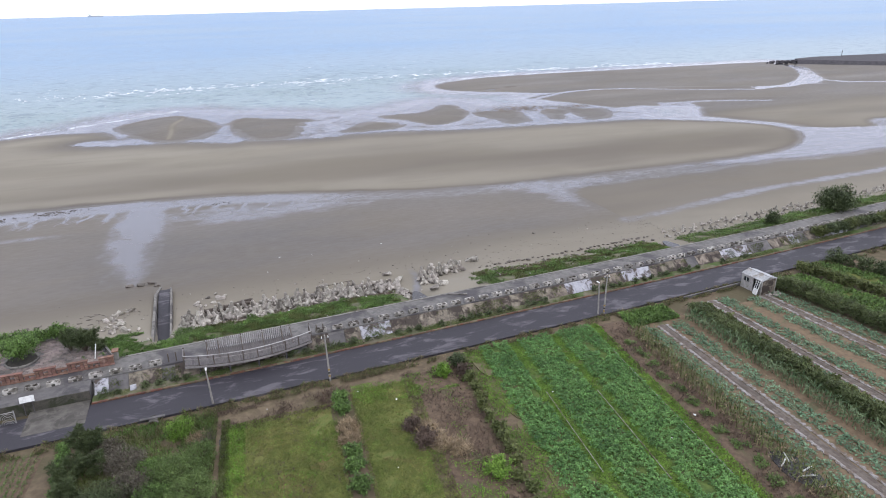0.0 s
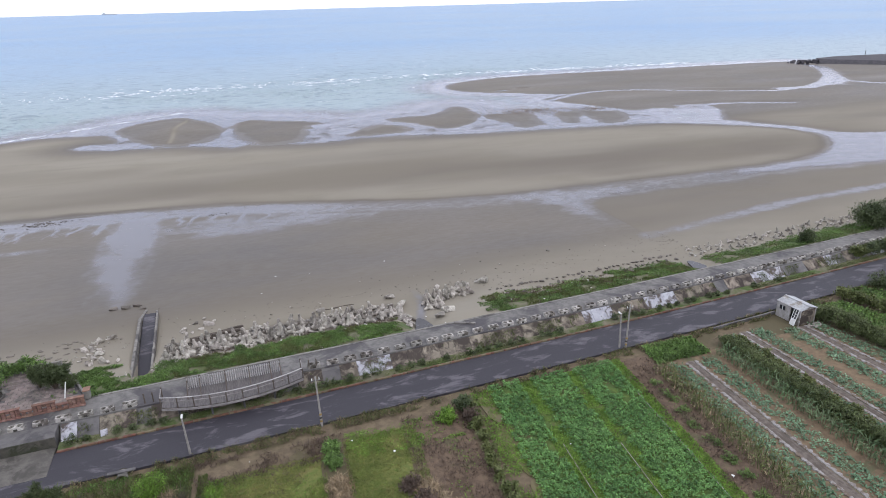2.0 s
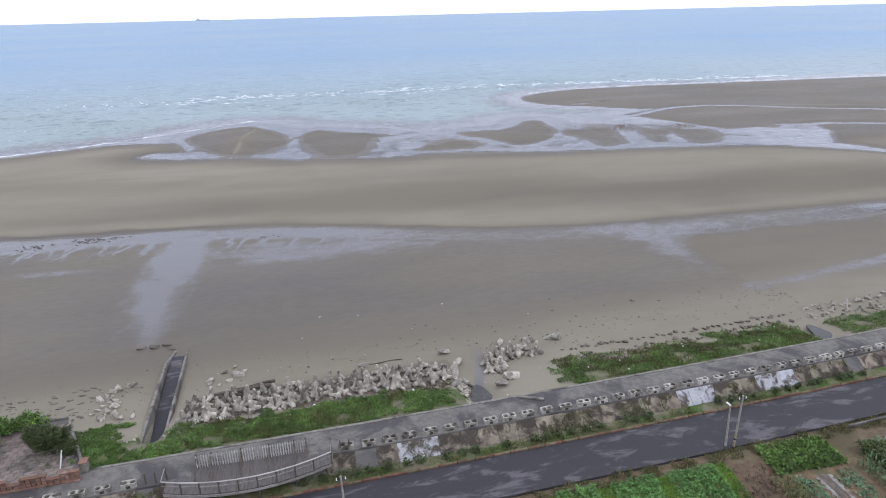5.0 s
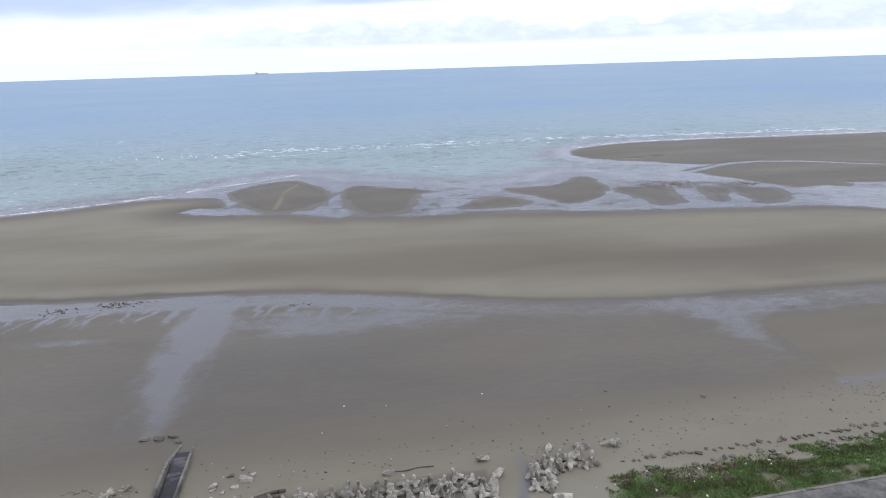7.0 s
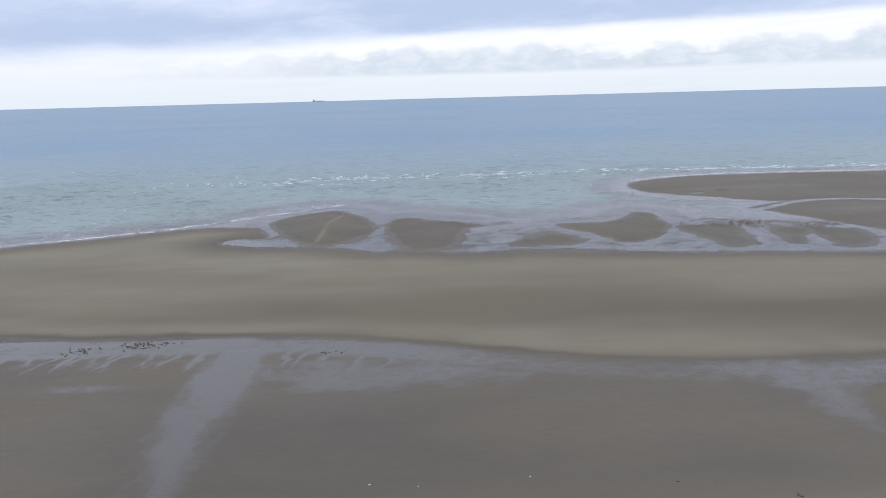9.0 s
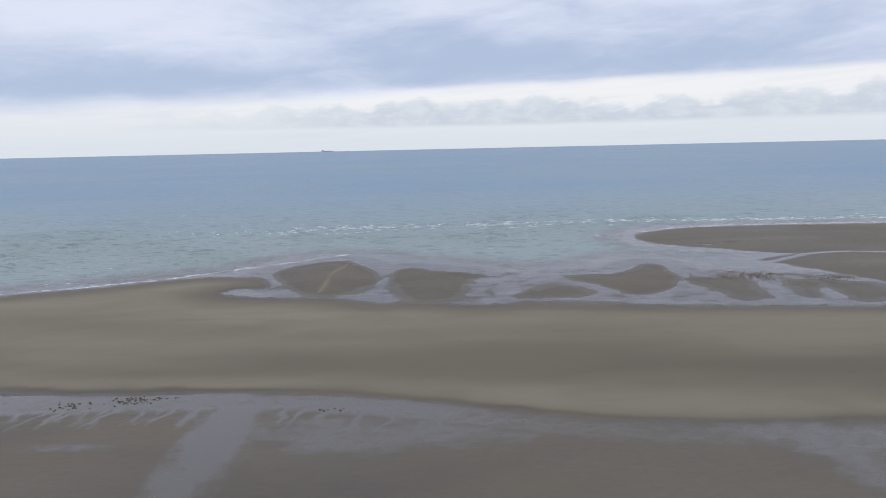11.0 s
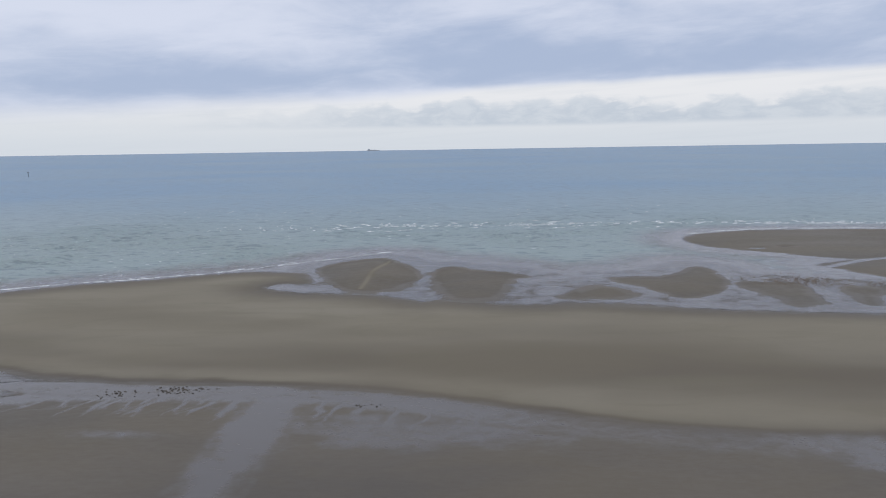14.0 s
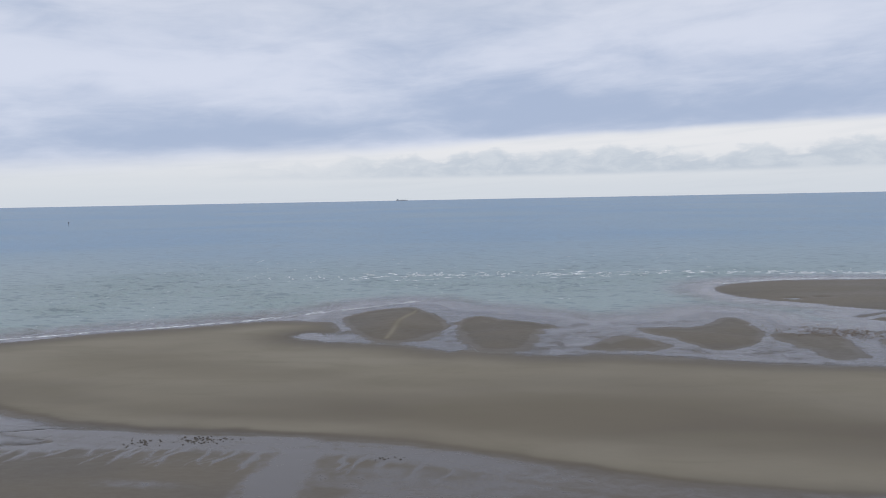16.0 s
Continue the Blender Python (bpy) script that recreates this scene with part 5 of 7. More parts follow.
joined_stones("revetment_stones", far_fill, BOULDER, ROCK, "pale broken stones filling the far revetment", "stones")
joined_stones("runnel_stones", [(rng.gauss(c[0], c[2]), rng.gauss(c[1], 0.8), rng.uniform(0.14, 0.36)) for c in ((-28.4, 127.4, 2.3),) * 60 + ((-37.6, 126.4, 1.9),) * 30 + ((-1.0, 121.5, 1.2),) * 10], STUMP, ROCK_DARK, "scattered dark stones lying in the shallow runnel", "stones")
joined_stones("reef_stones", [(x, rng.gauss(198 - 0.15 * (x - 95), 3.4), rng.uniform(0.14, 0.38)) for x in (rng.gauss(97, 6.2) for _ in range(640))] + [(rng.gauss(116, 4), rng.gauss(192, 2.2), rng.uniform(0.16, 0.42)) for _ in range(110)], REEF, REEF_BROWN, "brown reef stones scattered in the shallows", "stones")
for k in range(110):   # pebbles and litter on the strand
    x = rng.uniform(-18, 62)
    y = float(yk(x)) + 18 + abs(rng.gauss(0, 4))
    place(rng.choice(STUMP if rng.random() < 0.7 else BOULDER), "stone", x, y, rng.uniform(0.10, 0.28), 0.10, "small stone on the strand line", "stone", "small stones on the strand", (0, 0, rng.uniform(0, 360)))
drift = []
for k in range(620):
    x = 64 - 88 * rng.random() ** 1.7
    y = float(yk(x)) + (18.0 + 2.2 * math.sin(x / 7.0) + abs(rng.gauss(0, 1.6)) if rng.random() < 0.55 else rng.uniform(12.5, 19.5) if x > 24 else 19.0 + abs(rng.gauss(0, 3)))
    size = rng.uniform(0.05, 0.19)
    if k % 3:
        drift.append((x, y, size))
joined_stones("strand_drift", drift, STUMP, ROCK_DARK, "dark scraps of drift and shell along the strand line", "drift")
place(STUMP[0], "stone", 44.6, 84.2, 0.55, 0.12, "dark stone standing alone on the wet sand", "stone")

for k in range(34):   # broken pieces tipped at the outfall's root
    x, y = rng.gauss(-8.6, 0.9), rng.gauss(67.6, 0.4)
    place(rng.choice(BOULDER), "boulder", x, y, rng.uniform(0.18, 0.4), 0.2, "small pale broken stone tipped by the outfall", "boulder", "rubble by the outfall", (rng.uniform(0, 40), 0, rng.uniform(0, 360)))
marker = thing("channel_marker", "thin dark channel marker standing in the sea", "marker", at=pose(-565, 887, SEA))
part("pile", rod(bmesh.new(), (0, 0, -1), (0, 0, 6), 0.24, 0.18, 8), DARKSTEEL, marker)
part("topmark", boxed((1.1, 1.1, 1.1), 0.1, (0, 0, 5.6)), DARKSTEEL, marker)

# driftwood logs
for x, y, ln, t, r in ((-1.2, 74.3, 5.2, 8, 0.22), (-0.2, 74.9, 4.0, 16, 0.17), (-2.4, 73.6, 2.4, 2, 0.16), (12.6, 77.0, 4.2, 6, 0.06), (20.3, 70.2, 2.6, -62, 0.14)):
    log = bmesh.new()
    k = 7
    pts = [Vector((ln * (i / k - 0.5), 0.12 * math.sin(i * 1.7), 0.05 * math.cos(i * 2.1))) for i in range(k + 1)]
    for a, b in zip(pts, pts[1:]):
        rod(log, a, b, r * 1.02, r * 0.97, 7)
    ob = part("driftwood_log", log, TIMBER_DARK, None, "", pose(x, y, ground_z(x, y) + r * 0.6 + (0.35 if r > 0.15 else 0), 0, 0, t))
    tagged(ob, "dark waterlogged driftwood log lying by the stones", "log", "driftwood")
beam = part("fallen_beam", boxed((2.3, 0.26, 0.18), 0.03), CONC, None, "", on_walk(24.4, 5.1, WALKWAY + 0.002, -28))
tagged(beam, "pale concrete beam lying across the walkway", "beam")

# ---- surf ----


def crest(V, F, cx_, cy_, ln, w, h, ang, rngs):
    k = 8
    base = len(V)
    ca, sa = math.cos(ang), math.sin(ang)
    for i in range(k + 1):
        u = i / k - 0.5
        e = (1 - (2 * u) ** 2) ** 0.6 * rngs.choice((0.08, 0.5, 0.8, 1.0)) * rngs.uniform(0.7, 1.2)
        wob = rngs.uniform(-0.2, 0.2) * w
        for s, zz in ((-1, 0.0), (-0.2, 1.0), (1, 0.15)):
            lx, ly = u * ln, s * w * 0.5 * e + wob
            V.append((cx_ + lx * ca - ly * sa, cy_ + lx * sa + ly * ca, SEA + 0.02 + zz * h * e))
    for i in range(k):
        a = base + i * 3
        F.append((a, a + 3, a + 4, a + 1))
        F.append((a + 1, a + 4, a + 5, a + 2))


V, F = [], []
rs = random.Random(31)
for k in range(460):
    x = rs.uniform(-95, 240)
    line = 314 - 0.0006 * (x - 20) ** 2 if x < 95 else 312 - 0.10 * (x - 95)
    if x > 95:
        y = max(line, 292) + abs(rs.gauss(0, 5))
    else:
        y = line + rs.gauss(0, 3) + rs.choice((0, 0, 0, 0, -9, 8))
    fade = 1.0 if -45 < x else 0.35
    if rs.random() < fade:
        crest(V, F, x, y, rs.uniform(0.8, 4.5) * fade, rs.uniform(0.25, 0.75), rs.uniform(0.15, 0.50), rs.uniform(-0.10, 0.10), rs)
for k in range(520):   # small crests nearer the bars, and out at sea
    x, y = rs.uniform(-170, 130), 205 + 190 * rs.random() ** 1.3
    sh = np.interp(x, [-150, -109, -88, -46, -11, 100], [185, 192, 207, 222, 240, 250])
    if y > sh + 4:
        crest(V, F, x, y, rs.uniform(0.6, 2.0), rs.uniform(0.12, 0.3), rs.uniform(0.05, 0.14), rs.uniform(-0.15, 0.15), rs)
surf = new("breaking_waves", from_arrays("breaking_waves", V, F, FOAM))
tagged(surf, "short white crests of small breaking waves", "waves", kind="stuff")
V, F = [], []
SHORE = [(-150, 181.5), (-125, 187.5), (-110, 193), (-90, 201.5), (-76, 206.3), (-61, 212.3), (-48.5, 219.2), (-35, 229), (-23.5, 237.5), (-10.5, 246)]
for (ax, ay), (bx, by) in zip(SHORE, SHORE[1:]):
    ln = math.hypot(bx - ax, by - ay)
    ang = math.atan2(by - ay, bx - ax)
    for j in range(int(ln / 0.8)):
        u = rs.random()
        crest(V, F, ax + (bx - ax) * u + rs.gauss(0, 0.6), ay + (by - ay) * u + abs(rs.gauss(0.3, 0.9)), rs.uniform(1.5, 6), rs.uniform(0.2, 0.8), rs.uniform(0.02, 0.06), ang + rs.uniform(-0.08, 0.08), rs)
for j in range(150):
    x = rs.uniform(98, 290)
    crest(V, F, x, np.interp(x, [98, 110, 137, 198, 266, 290], [279, 286, 292, 288.5, 284.5, 277]) + abs(rs.gauss(0.5, 1.2)), rs.uniform(2, 8), rs.uniform(0.2, 0.6), 0.05, rs.uniform(-0.06, 0.06), rs)
swash = new("shore_foam", from_arrays("shore_foam", V, F, FOAM))
tagged(swash, "thin white foam line where the sea meets the sand", "foam", kind="stuff")

# ---- ship and breakwater ----
ship = thing("cargo_ship", "distant grey cargo ship on the horizon", "ship", at=pose(-512, 4000, SEA, 0, 0, 4) @ Matrix.Scale(0.75, 4))
# ship's grey lightened, with the distance haze put into the colour
HAZED_GREY = mat("hazed_ship_grey", (0.38, 0.41, 0.45), (0.43, 0.46, 0.50), 0.2, 0.7, 0.0)
bm = bmesh.new()
prof = [(-48, 0), (46, 0), (52, 7.5), (40, 6.2), (-40, 6.2), (-50, 8.0)]
sides = [[bm.verts.new((a, s, b)) for a, b in prof] for s in (-7.5, 7.5)]
bm.faces.new(sides[0])
bm.faces.new(sides[1][::-1])
for i in range(6):
    bm.faces.new((sides[0][i], sides[1][i], sides[1][(i + 1) % 6], sides[0][(i + 1) % 6]))
bmesh.ops.recalc_face_normals(bm, faces=bm.faces)
part("hull", bm, HAZED_GREY, ship)
part("superstructure", boxed((12, 12, 10), 0.4, (-36, 0, 6.2)), HAZED_GREY, ship)
part("funnel", rod(bmesh.new(), (-42, 0, 14), (-42, 0, 20), 2.0, 1.6, 10), HAZED_GREY, ship)
for xx in (-14, 8, 28):
    part("crane", rod(bmesh.new(), (xx, 0, 6), (xx, 0, 15), 1.0, 0.7, 8), HAZED_GREY, ship)
    part("hatch", boxed((14, 10, 2.2), 0.3, (xx - 10, 0, 6.2)), HAZED_GREY, ship)

MOLE = mat("dark_mole_stone", (0.052, 0.049, 0.055), (0.085, 0.080, 0.086), 0.8, 0.85, 0.6)
bw = thing("breakwater", "long dark stone breakwater reaching into the sea", "breakwater", at=pose(0, 0, 0))
bm = bmesh.new()
rings = []
for (xa, ya), (xb, yb) in (((291, 264), (296, 271)), ((300, 252), (311, 274)), ((316, 233), (345, 270)), ((360, 200), (420, 262)), ((520, 130), (600, 240))):
    a, b = Vector((xa, ya, 0)), Vector((xb, yb, 0))
    u = (b - a).normalized()
    rings.append([bm.verts.new((p.x, p.y, SEA + z)) for p, z in ((a - u * 1.5, -0.5), (a + u * 1.5, 2.0), (b - u * 1.5, 2.0), (b + u * 1.5, -0.5))])
for a, b in zip(rings, rings[1:]):
    for i in range(3):
        bm.faces.new((a[i], a[i + 1], b[i + 1], b[i]))
bm.faces.new(rings[0])
bmesh.ops.recalc_face_normals(bm, faces=bm.faces)
part("mole", bm, MOLE, bw)
part("mast", rod(bmesh.new(), (326, 268, 0.4), (326, 268, 3.8), 0.18, 0.12, 6), DARKSTEEL, bw)
for k in range(46):
    x, y = rng.uniform(276, 305), 0
    y = 268 + 0.1 * (x - 283) + rng.gauss(0, 2.2)
    ob = new("armour_stone", rng.choice(STUMP))
    ob.material_slots[0].link = "OBJECT"
    ob.material_slots[0].material = MOLE
    ob.parent = bw
    s = rng.uniform(0.9, 1.9)
    ob.matrix_basis = pose(x, y, SEA + 0.35 * s, 0, 0, rng.uniform(0, 360)) @ Matrix.Diagonal((s, s, s * 2.2, 1))


# ---- plants ----
RN = np.random.default_rng(12)


def leaf_cloud(P, size, flat, aspect=0.5, droop=0.0):
    """A diamond leaf at each point, folded along its rib, turned at random."""
    n = len(P)
    yaw = RN.uniform(0, 2 * np.pi, n)
    tilt = RN.normal(0, 1, n) * (1 - flat) * 1.1 + RN.uniform(-0.3, 0.5, n) - droop
    s = size * RN.uniform(0.6, 1.35, n)
    ux = np.stack([np.cos(yaw) * np.cos(tilt), np.sin(yaw) * np.cos(tilt), np.sin(tilt)], 1)
    vx = np.stack([-np.sin(yaw), np.cos(yaw), RN.uniform(-0.35, 0.35, n)], 1)
    a, b = ux * s[:, None], vx * (s * aspect)[:, None]
    lift = np.array([0, 0, 1.0]) * (s * 0.12)[:, None]
    V = np.stack([P, P + a * 0.5 + b * 0.5 + lift, P + a, P + a * 0.5 - b * 0.5 + lift], 1).reshape(-1, 3)
    i = np.arange(n)[:, None] * 4
    return V, np.concatenate([i, i + 1, i + 2, i + 3], 1)


def blades(P, h, w, lean=0.35):
    """An upright bent blade at each point."""
    n = len(P)
    yaw = RN.uniform(0, 2 * np.pi, n)
    s = h * RN.uniform(0.55, 1.4, n)
    side = np.stack([np.cos(yaw), np.sin(yaw), np.zeros(n)], 1) * (w * RN.uniform(0.6, 1.3, n) / 2)[:, None]
    bend = np.stack([RN.normal(0, lean, n) * s, RN.normal(0, lean, n) * s, s], 1)
    V = np.stack([P - side, P + side, P + bend * 0.6 + side * 0.7, P + bend * (1.0, 1.0, 1.0)], 1).reshape(-1, 3)
    i = np.arange(n)[:, None] * 4
    return V, np.concatenate([i, i + 1, i + 2, i + 3], 1)


def merged(parts_):
    V, F, k = [], [], 0
    for v, f in parts_:
        V.append(v)
        F.append(f + k)
        k += len(v)
    return np.concatenate(V), np.concatenate(F)


def stuff(name, arrays, material, label, category):
    return tagged(new(name, from_arrays(name, *arrays, material)), label, category, kind="stuff")


def field_points(n, xa, xb, ya, yb, clump=0.0, seed=0, z=FIELD):
    """Points over the strip between two field lines, thinned into patches."""
    y = RN.uniform(ya, yb, n)
    u = RN.random(n)
    x = fx(xa, y) * (1 - u) + fx(xb, y) * u
    if clump:
        keep = fbm(x / 1.6, y / 1.6, seed, 3) + RN.normal(0, 0.06, n) > clump
        x, y = x[keep], y[keep]
    return np.stack([x, y, np.full(len(x), z)], 1)


def plot(name, xa, xb, ya, yb, material, label, lift=0.05, cat="field"):
    """A gently uneven bed of earth or turf between two field lines."""
    xs, ys = np.linspace(0, 1, max(4, int((xb - xa) / 0.5))), np.linspace(ya, yb, int((yb - ya) / 0.6) + 2)
    U, Y = np.meshgrid(xs, ys)
    X = fx(xa, Y) * (1 - U) + fx(xb, Y) * U
    Z = FIELD + lift + (fbm(X / 1.3, Y / 1.3, int(xa) + 50, 3) - 0.5) * 0.10
    rim_ = (U < 1e-6) | (U > 1 - 1e-6) | (Y < ya + 1e-6) | (Y > yb - 1e-6)
    Z = np.where(rim_, FIELD - 0.1, Z)
    nx = len(xs)
    i = (np.arange(len(ys) - 1)[:, None] * nx + np.arange(nx - 1)[None, :]).ravel()
    me = from_arrays(name, np.stack([X, Y, Z], -1).reshape(-1, 3), np.stack([i, i + 1, i + 1 + nx, i + nx], 1), material)
    return tagged(new(name, me), label, cat, kind="structure")


def shrub(name, x, y, z, rx, ry, rz, leaves, size, material, label, category="shrub", group="", stems=5, flat=0.3, aspect=0.5, trunk=0.05, bottom=0.15):
    """Stems that fork into limbs, and a ragged crown of single leaves in clumps."""
    s = thing(name, label, category, group, pose(x, y, z))
    rg = random.Random(int(x * 71 + y * 13))
    wood = bmesh.new()
    tips = []
    for i in range(stems):
        a = 2 * math.pi * (i + rg.random() * 0.7) / stems
        mid = Vector((math.cos(a) * rx * 0.22, math.sin(a) * ry * 0.22, rz * 0.75))
        rod(wood, (rg.uniform(-0.05, 0.05), rg.uniform(-0.05, 0.05), -0.12), mid, trunk, trunk * 0.7, 6)
        for j in range(3):
            b = a + rg.uniform(-1.1, 1.1)
            e = mid + Vector((math.cos(b) * rx * rg.uniform(0.25, 0.6), math.sin(b) * ry * rg.uniform(0.25, 0.6), rz * rg.uniform(0.2, 0.9)))
            rod(wood, mid, e, trunk * 0.6, trunk * 0.25, 5)
            tips.append(e)
    part("trunk", wood, BARK, s)
    k = max(10, leaves // 28)
    d = RN.normal(0, 1, (k, 3))
    d /= np.linalg.norm(d, axis=1)[:, None]
    rr = RN.uniform(0.35, 1.0, k) ** 0.6
    C = d * rr[:, None] * np.array([rx, ry, rz]) * RN.uniform(0.62, 1.22, (k, 1)) + np.array([0, 0, rz * (1 + bottom)])
    C[:, 2] = np.maximum(C[:, 2], rz * bottom)
    P = C[RN.integers(0, k, leaves)] + RN.normal(0, 0.13, (leaves, 3)) * RN.uniform(0.5, 1.6, (leaves, 1)) * np.array([rx, ry, rz])
    P[:, 2] = np.maximum(P[:, 2], 0.03)
    me_ = from_arrays("crown", *leaf_cloud(P, size, flat, aspect), material)
    part("crown", me_, None, s)
    return s


def feathery(name, x, y, z, r, h, sprays, material, label, category, group=""):
    """Whip-like limbs set with drooping sprays of thin needles."""
    s = thing(name, label, category, group, pose(x, y, z))
    rg = random.Random(int(x * 53 + y * 17))
    wood = bmesh.new()
    starts, ways = [], []
    limbs = 9
    for i in range(limbs):
        a = 2 * math.pi * (i + rg.random()) / limbs
        out_, hi_ = r * rg.uniform(0.25, 0.95), h * rg.uniform(0.6, 1.05)
        root, tip = Vector((0, 0, -0.1)), Vector((math.cos(a) * out_, math.sin(a) * out_, hi_ * (1.15 - 0.45 * out_ / r)))
        mid = root.lerp(tip, 0.5) + Vector((0, 0, 0.10 * h))
        rod(wood, root, mid, 0.055, 0.035, 6)
        rod(wood, mid, tip, 0.035, 0.012, 5)
        for k in range(sprays // limbs):
            t = rg.uniform(0.28, 1.0)
            p = root.lerp(mid, t * 2) if t < 0.5 else mid.lerp(tip, t * 2 - 1)
            w = Vector((rg.gauss(0, 1) + math.cos(a) * 0.9, rg.gauss(0, 1) + math.sin(a) * 0.9, rg.uniform(0.0, 1.9))).normalized()
            starts.append(p)
            ways.append(w * rg.uniform(0.35, 0.75) * r * 0.6)
    part("trunk", wood, BARK, s)
    S, W = np.repeat(np.array(starts), 16, 0), np.repeat(np.array(ways), 16, 0)
    n = len(S)
    t = RN.uniform(0.05, 1.0, (n, 1))
    P = S + W * t - np.array([0, 0, 0.16]) * t ** 2
    d = W * RN.uniform(0.25, 0.5, (n, 1)) + RN.normal(0, 0.10, (n, 3))
    side = np.cross(d, RN.normal(0, 1, (n, 3)))
    side *= 0.020 / (np.linalg.norm(side, axis=1)[:, None] + 1e-6)
    P[:, 2] = np.maximum(P[:, 2], 0.05)
    V = np.stack([P - side, P + side, P + d * 0.7 + side * 0.6, P + d], 1).reshape(-1, 3)
    i = np.arange(n)[:, None] * 4
    part("crown", from_arrays("crown", V, np.concatenate([i, i + 1, i + 2, i + 3], 1), material), None, s)
    return s


# yard: feathery tree, planter bush, hedge behind the kerb
feathery("feathery_tree", -15.0, 66.3, WALKWAY, 1.5, 2.6, 620, LEAF_DARK, "dark feathery evergreen tree in the paved yard", "tree")
feathery("feathery_tree", -13.9, 66.0, WALKWAY, 1.0, 1.4, 300, LEAF_DARK, "small dark feathery evergreen beside the tree", "tree")
feathery("feathery_tree", -16.4, 66.9, WALKWAY, 1.0, 3.0, 420, LEAF_DARK, "slender dark feathery evergreen tree in the paved yard", "tree")
shrub("planter_bush", -20.6, 66.5, WALKWAY + 0.1, 1.7, 1.5, 0.95, 5000, 0.20, LEAF_BANK, "leafy green bush in a round stone planter", "bush", stems=3, trunk=0.08, bottom=0.6)
for i in range(5):
    shrub("hedge_bush", -26.0 + 2.0 * i, 69.7 + 0.1 * i, WALKWAY, 1.4, 0.8, 0.75, 2600, 0.20, LEAF_BANK, "low green creeper hedge behind the yard", "bush", "hedge behind the yard", stems=4, trunk=0.04)
# right-hand shrubs by the far bank
shrub("round_tree", 91.5, 71.6, 0.6, 2.9, 2.6, 1.75, 9000, 0.30, LEAF_DARK, "dense dark round tree on the grassy bank", "tree", stems=6, trunk=0.10, bottom=0.02)
shrub("bank_bush", 77.3, 70.2, 0.7, 1.1, 1.0, 0.9, 2600, 0.22, LEAF_DARK, "small dark bush on the grassy bank", "bush", bottom=0.02)
for i in range(9):
    shrub("slope_bush", 81.0 + 2.3 * i, float(yk(81 + 2.3 * i)) + 1.7, 0.0, 1.6, 0.9, 0.70, 2400, 0.22, LEAF_OLIVE if i % 3 == 0 else LEAF_DARK, "dark green bush covering the slope", "bush", "bushes covering the slope", stems=4, bottom=0.0)

# small clipped shrubs along the kerb
rng = random.Random(8)
x = -12.6
while x < 80:
    gap_ = -2.5 < x < 5.0 or 45 < x < 46 or 60 < x < 63
    if rng.random() < (0.25 if gap_ or x > 66 else 0.80):
        s = rng.uniform(0.75, 1.2)
        shrub("kerb_shrub", x, float(yk(x)) + 0.80, ROAD + 0.1, 0.52 * s, 0.40 * s, 0.34 * s, 600, 0.11, LEAF_DARK, "small dark clipped shrub on the road verge", "shrub", "shrubs along the kerb", stems=3, trunk=0.02, bottom=0.0)
    x += rng.uniform(1.0, 1.6)

# grass and creepers on the bank, on the verge, on the road's inner edge


def along(n, x0, x1, n0, n1, clump, seed, z=None, scale=1.6):
    x = RN.uniform(x0, x1, n)
    off = RN.uniform(n0, n1, n)
    y = yk(x) + off
    keep = fbm(x / scale, y / scale, seed, 3) + RN.normal(0, 0.05, n) > clump
    x, y = x[keep], y[keep]
    if z is None:
        i, j = np.clip(np.searchsorted(gx, x), 1, len(gx) - 1), np.clip(np.searchsorted(gy, y), 1, len(gy) - 1)
        zz = GZ[j, i]
    else:
        zz = np.full(len(x), z)
    return np.stack([x, y, zz], 1)


def on_bank(n, x0, x1, n0, n1, clump, seed):
    """Creeping plants that thin out towards the edges of their strip."""
    P = along(n, x0, x1, n0, n1, clump, seed)
    off = P[:, 1] - yk(P[:, 0])
    edge_ = np.minimum(np.minimum(P[:, 0] - x0, x1 - P[:, 0]) / 1.6, np.minimum((off - n0) / 0.6, (n1 - off) / 2.6))
    keep = np.clip(edge_, 0, 1) > fbm(P[:, 0] / 1.5, P[:, 1] / 0.9, seed + 5, 4) * 1.7 - 0.35
    return P[keep]


bank_pts = np.concatenate([on_bank(62000, -5.5, 18.8, 6.0, 11.6, 0.33, 60), on_bank(12000, -12.6, -9.9, 6.0, 12.0, 0.30, 61), on_bank(26000, -15.5, -9.9, 6.5, 14.2, 0.30, 61), on_bank(48000, 27.0, 58.5, 5.8, 11.8, 0.49, 62), on_bank(16000, 29, 59, 9.0, 14.0, 0.60, 63), on_bank(26000, 47.0, 58.5, 8.0, 14.0, 0.36, 65), on_bank(60000, 61.0, 118, 6.0, 12.4, 0.40, 64), on_bank(16000, -12.0, -4.4, 5.7, 9.6, 0.28, 66), on_bank(6000, -7.7, -4.0, 7.0, 12.0, 0.35, 68)])
tall = fbm(bank_pts[:, 0] / 1.1, bank_pts[:, 1] / 1.1, 77, 3)
bank_pts[:, 2] += np.clip(tall - 0.40, 0, 0.4) * 1.3 * RN.uniform(0, 1, len(bank_pts))
stuff("bank_creepers", merged([leaf_cloud(bank_pts + (0, 0, 0.03), 0.115, 0.4, 0.6), blades(bank_pts[::2], 0.16, 0.035)]), LEAF_BANK, "green beach creepers and grass on the bank", "plants")
gp = np.concatenate([on_bank(26000, -5.5, 18.8, 6.0, 11.6, 0.46, 160), on_bank(30000, 28.5, 58.0, 6.0, 13.0, 0.45, 162), on_bank(14000, 61, 118, 6, 12, 0.52, 164)])
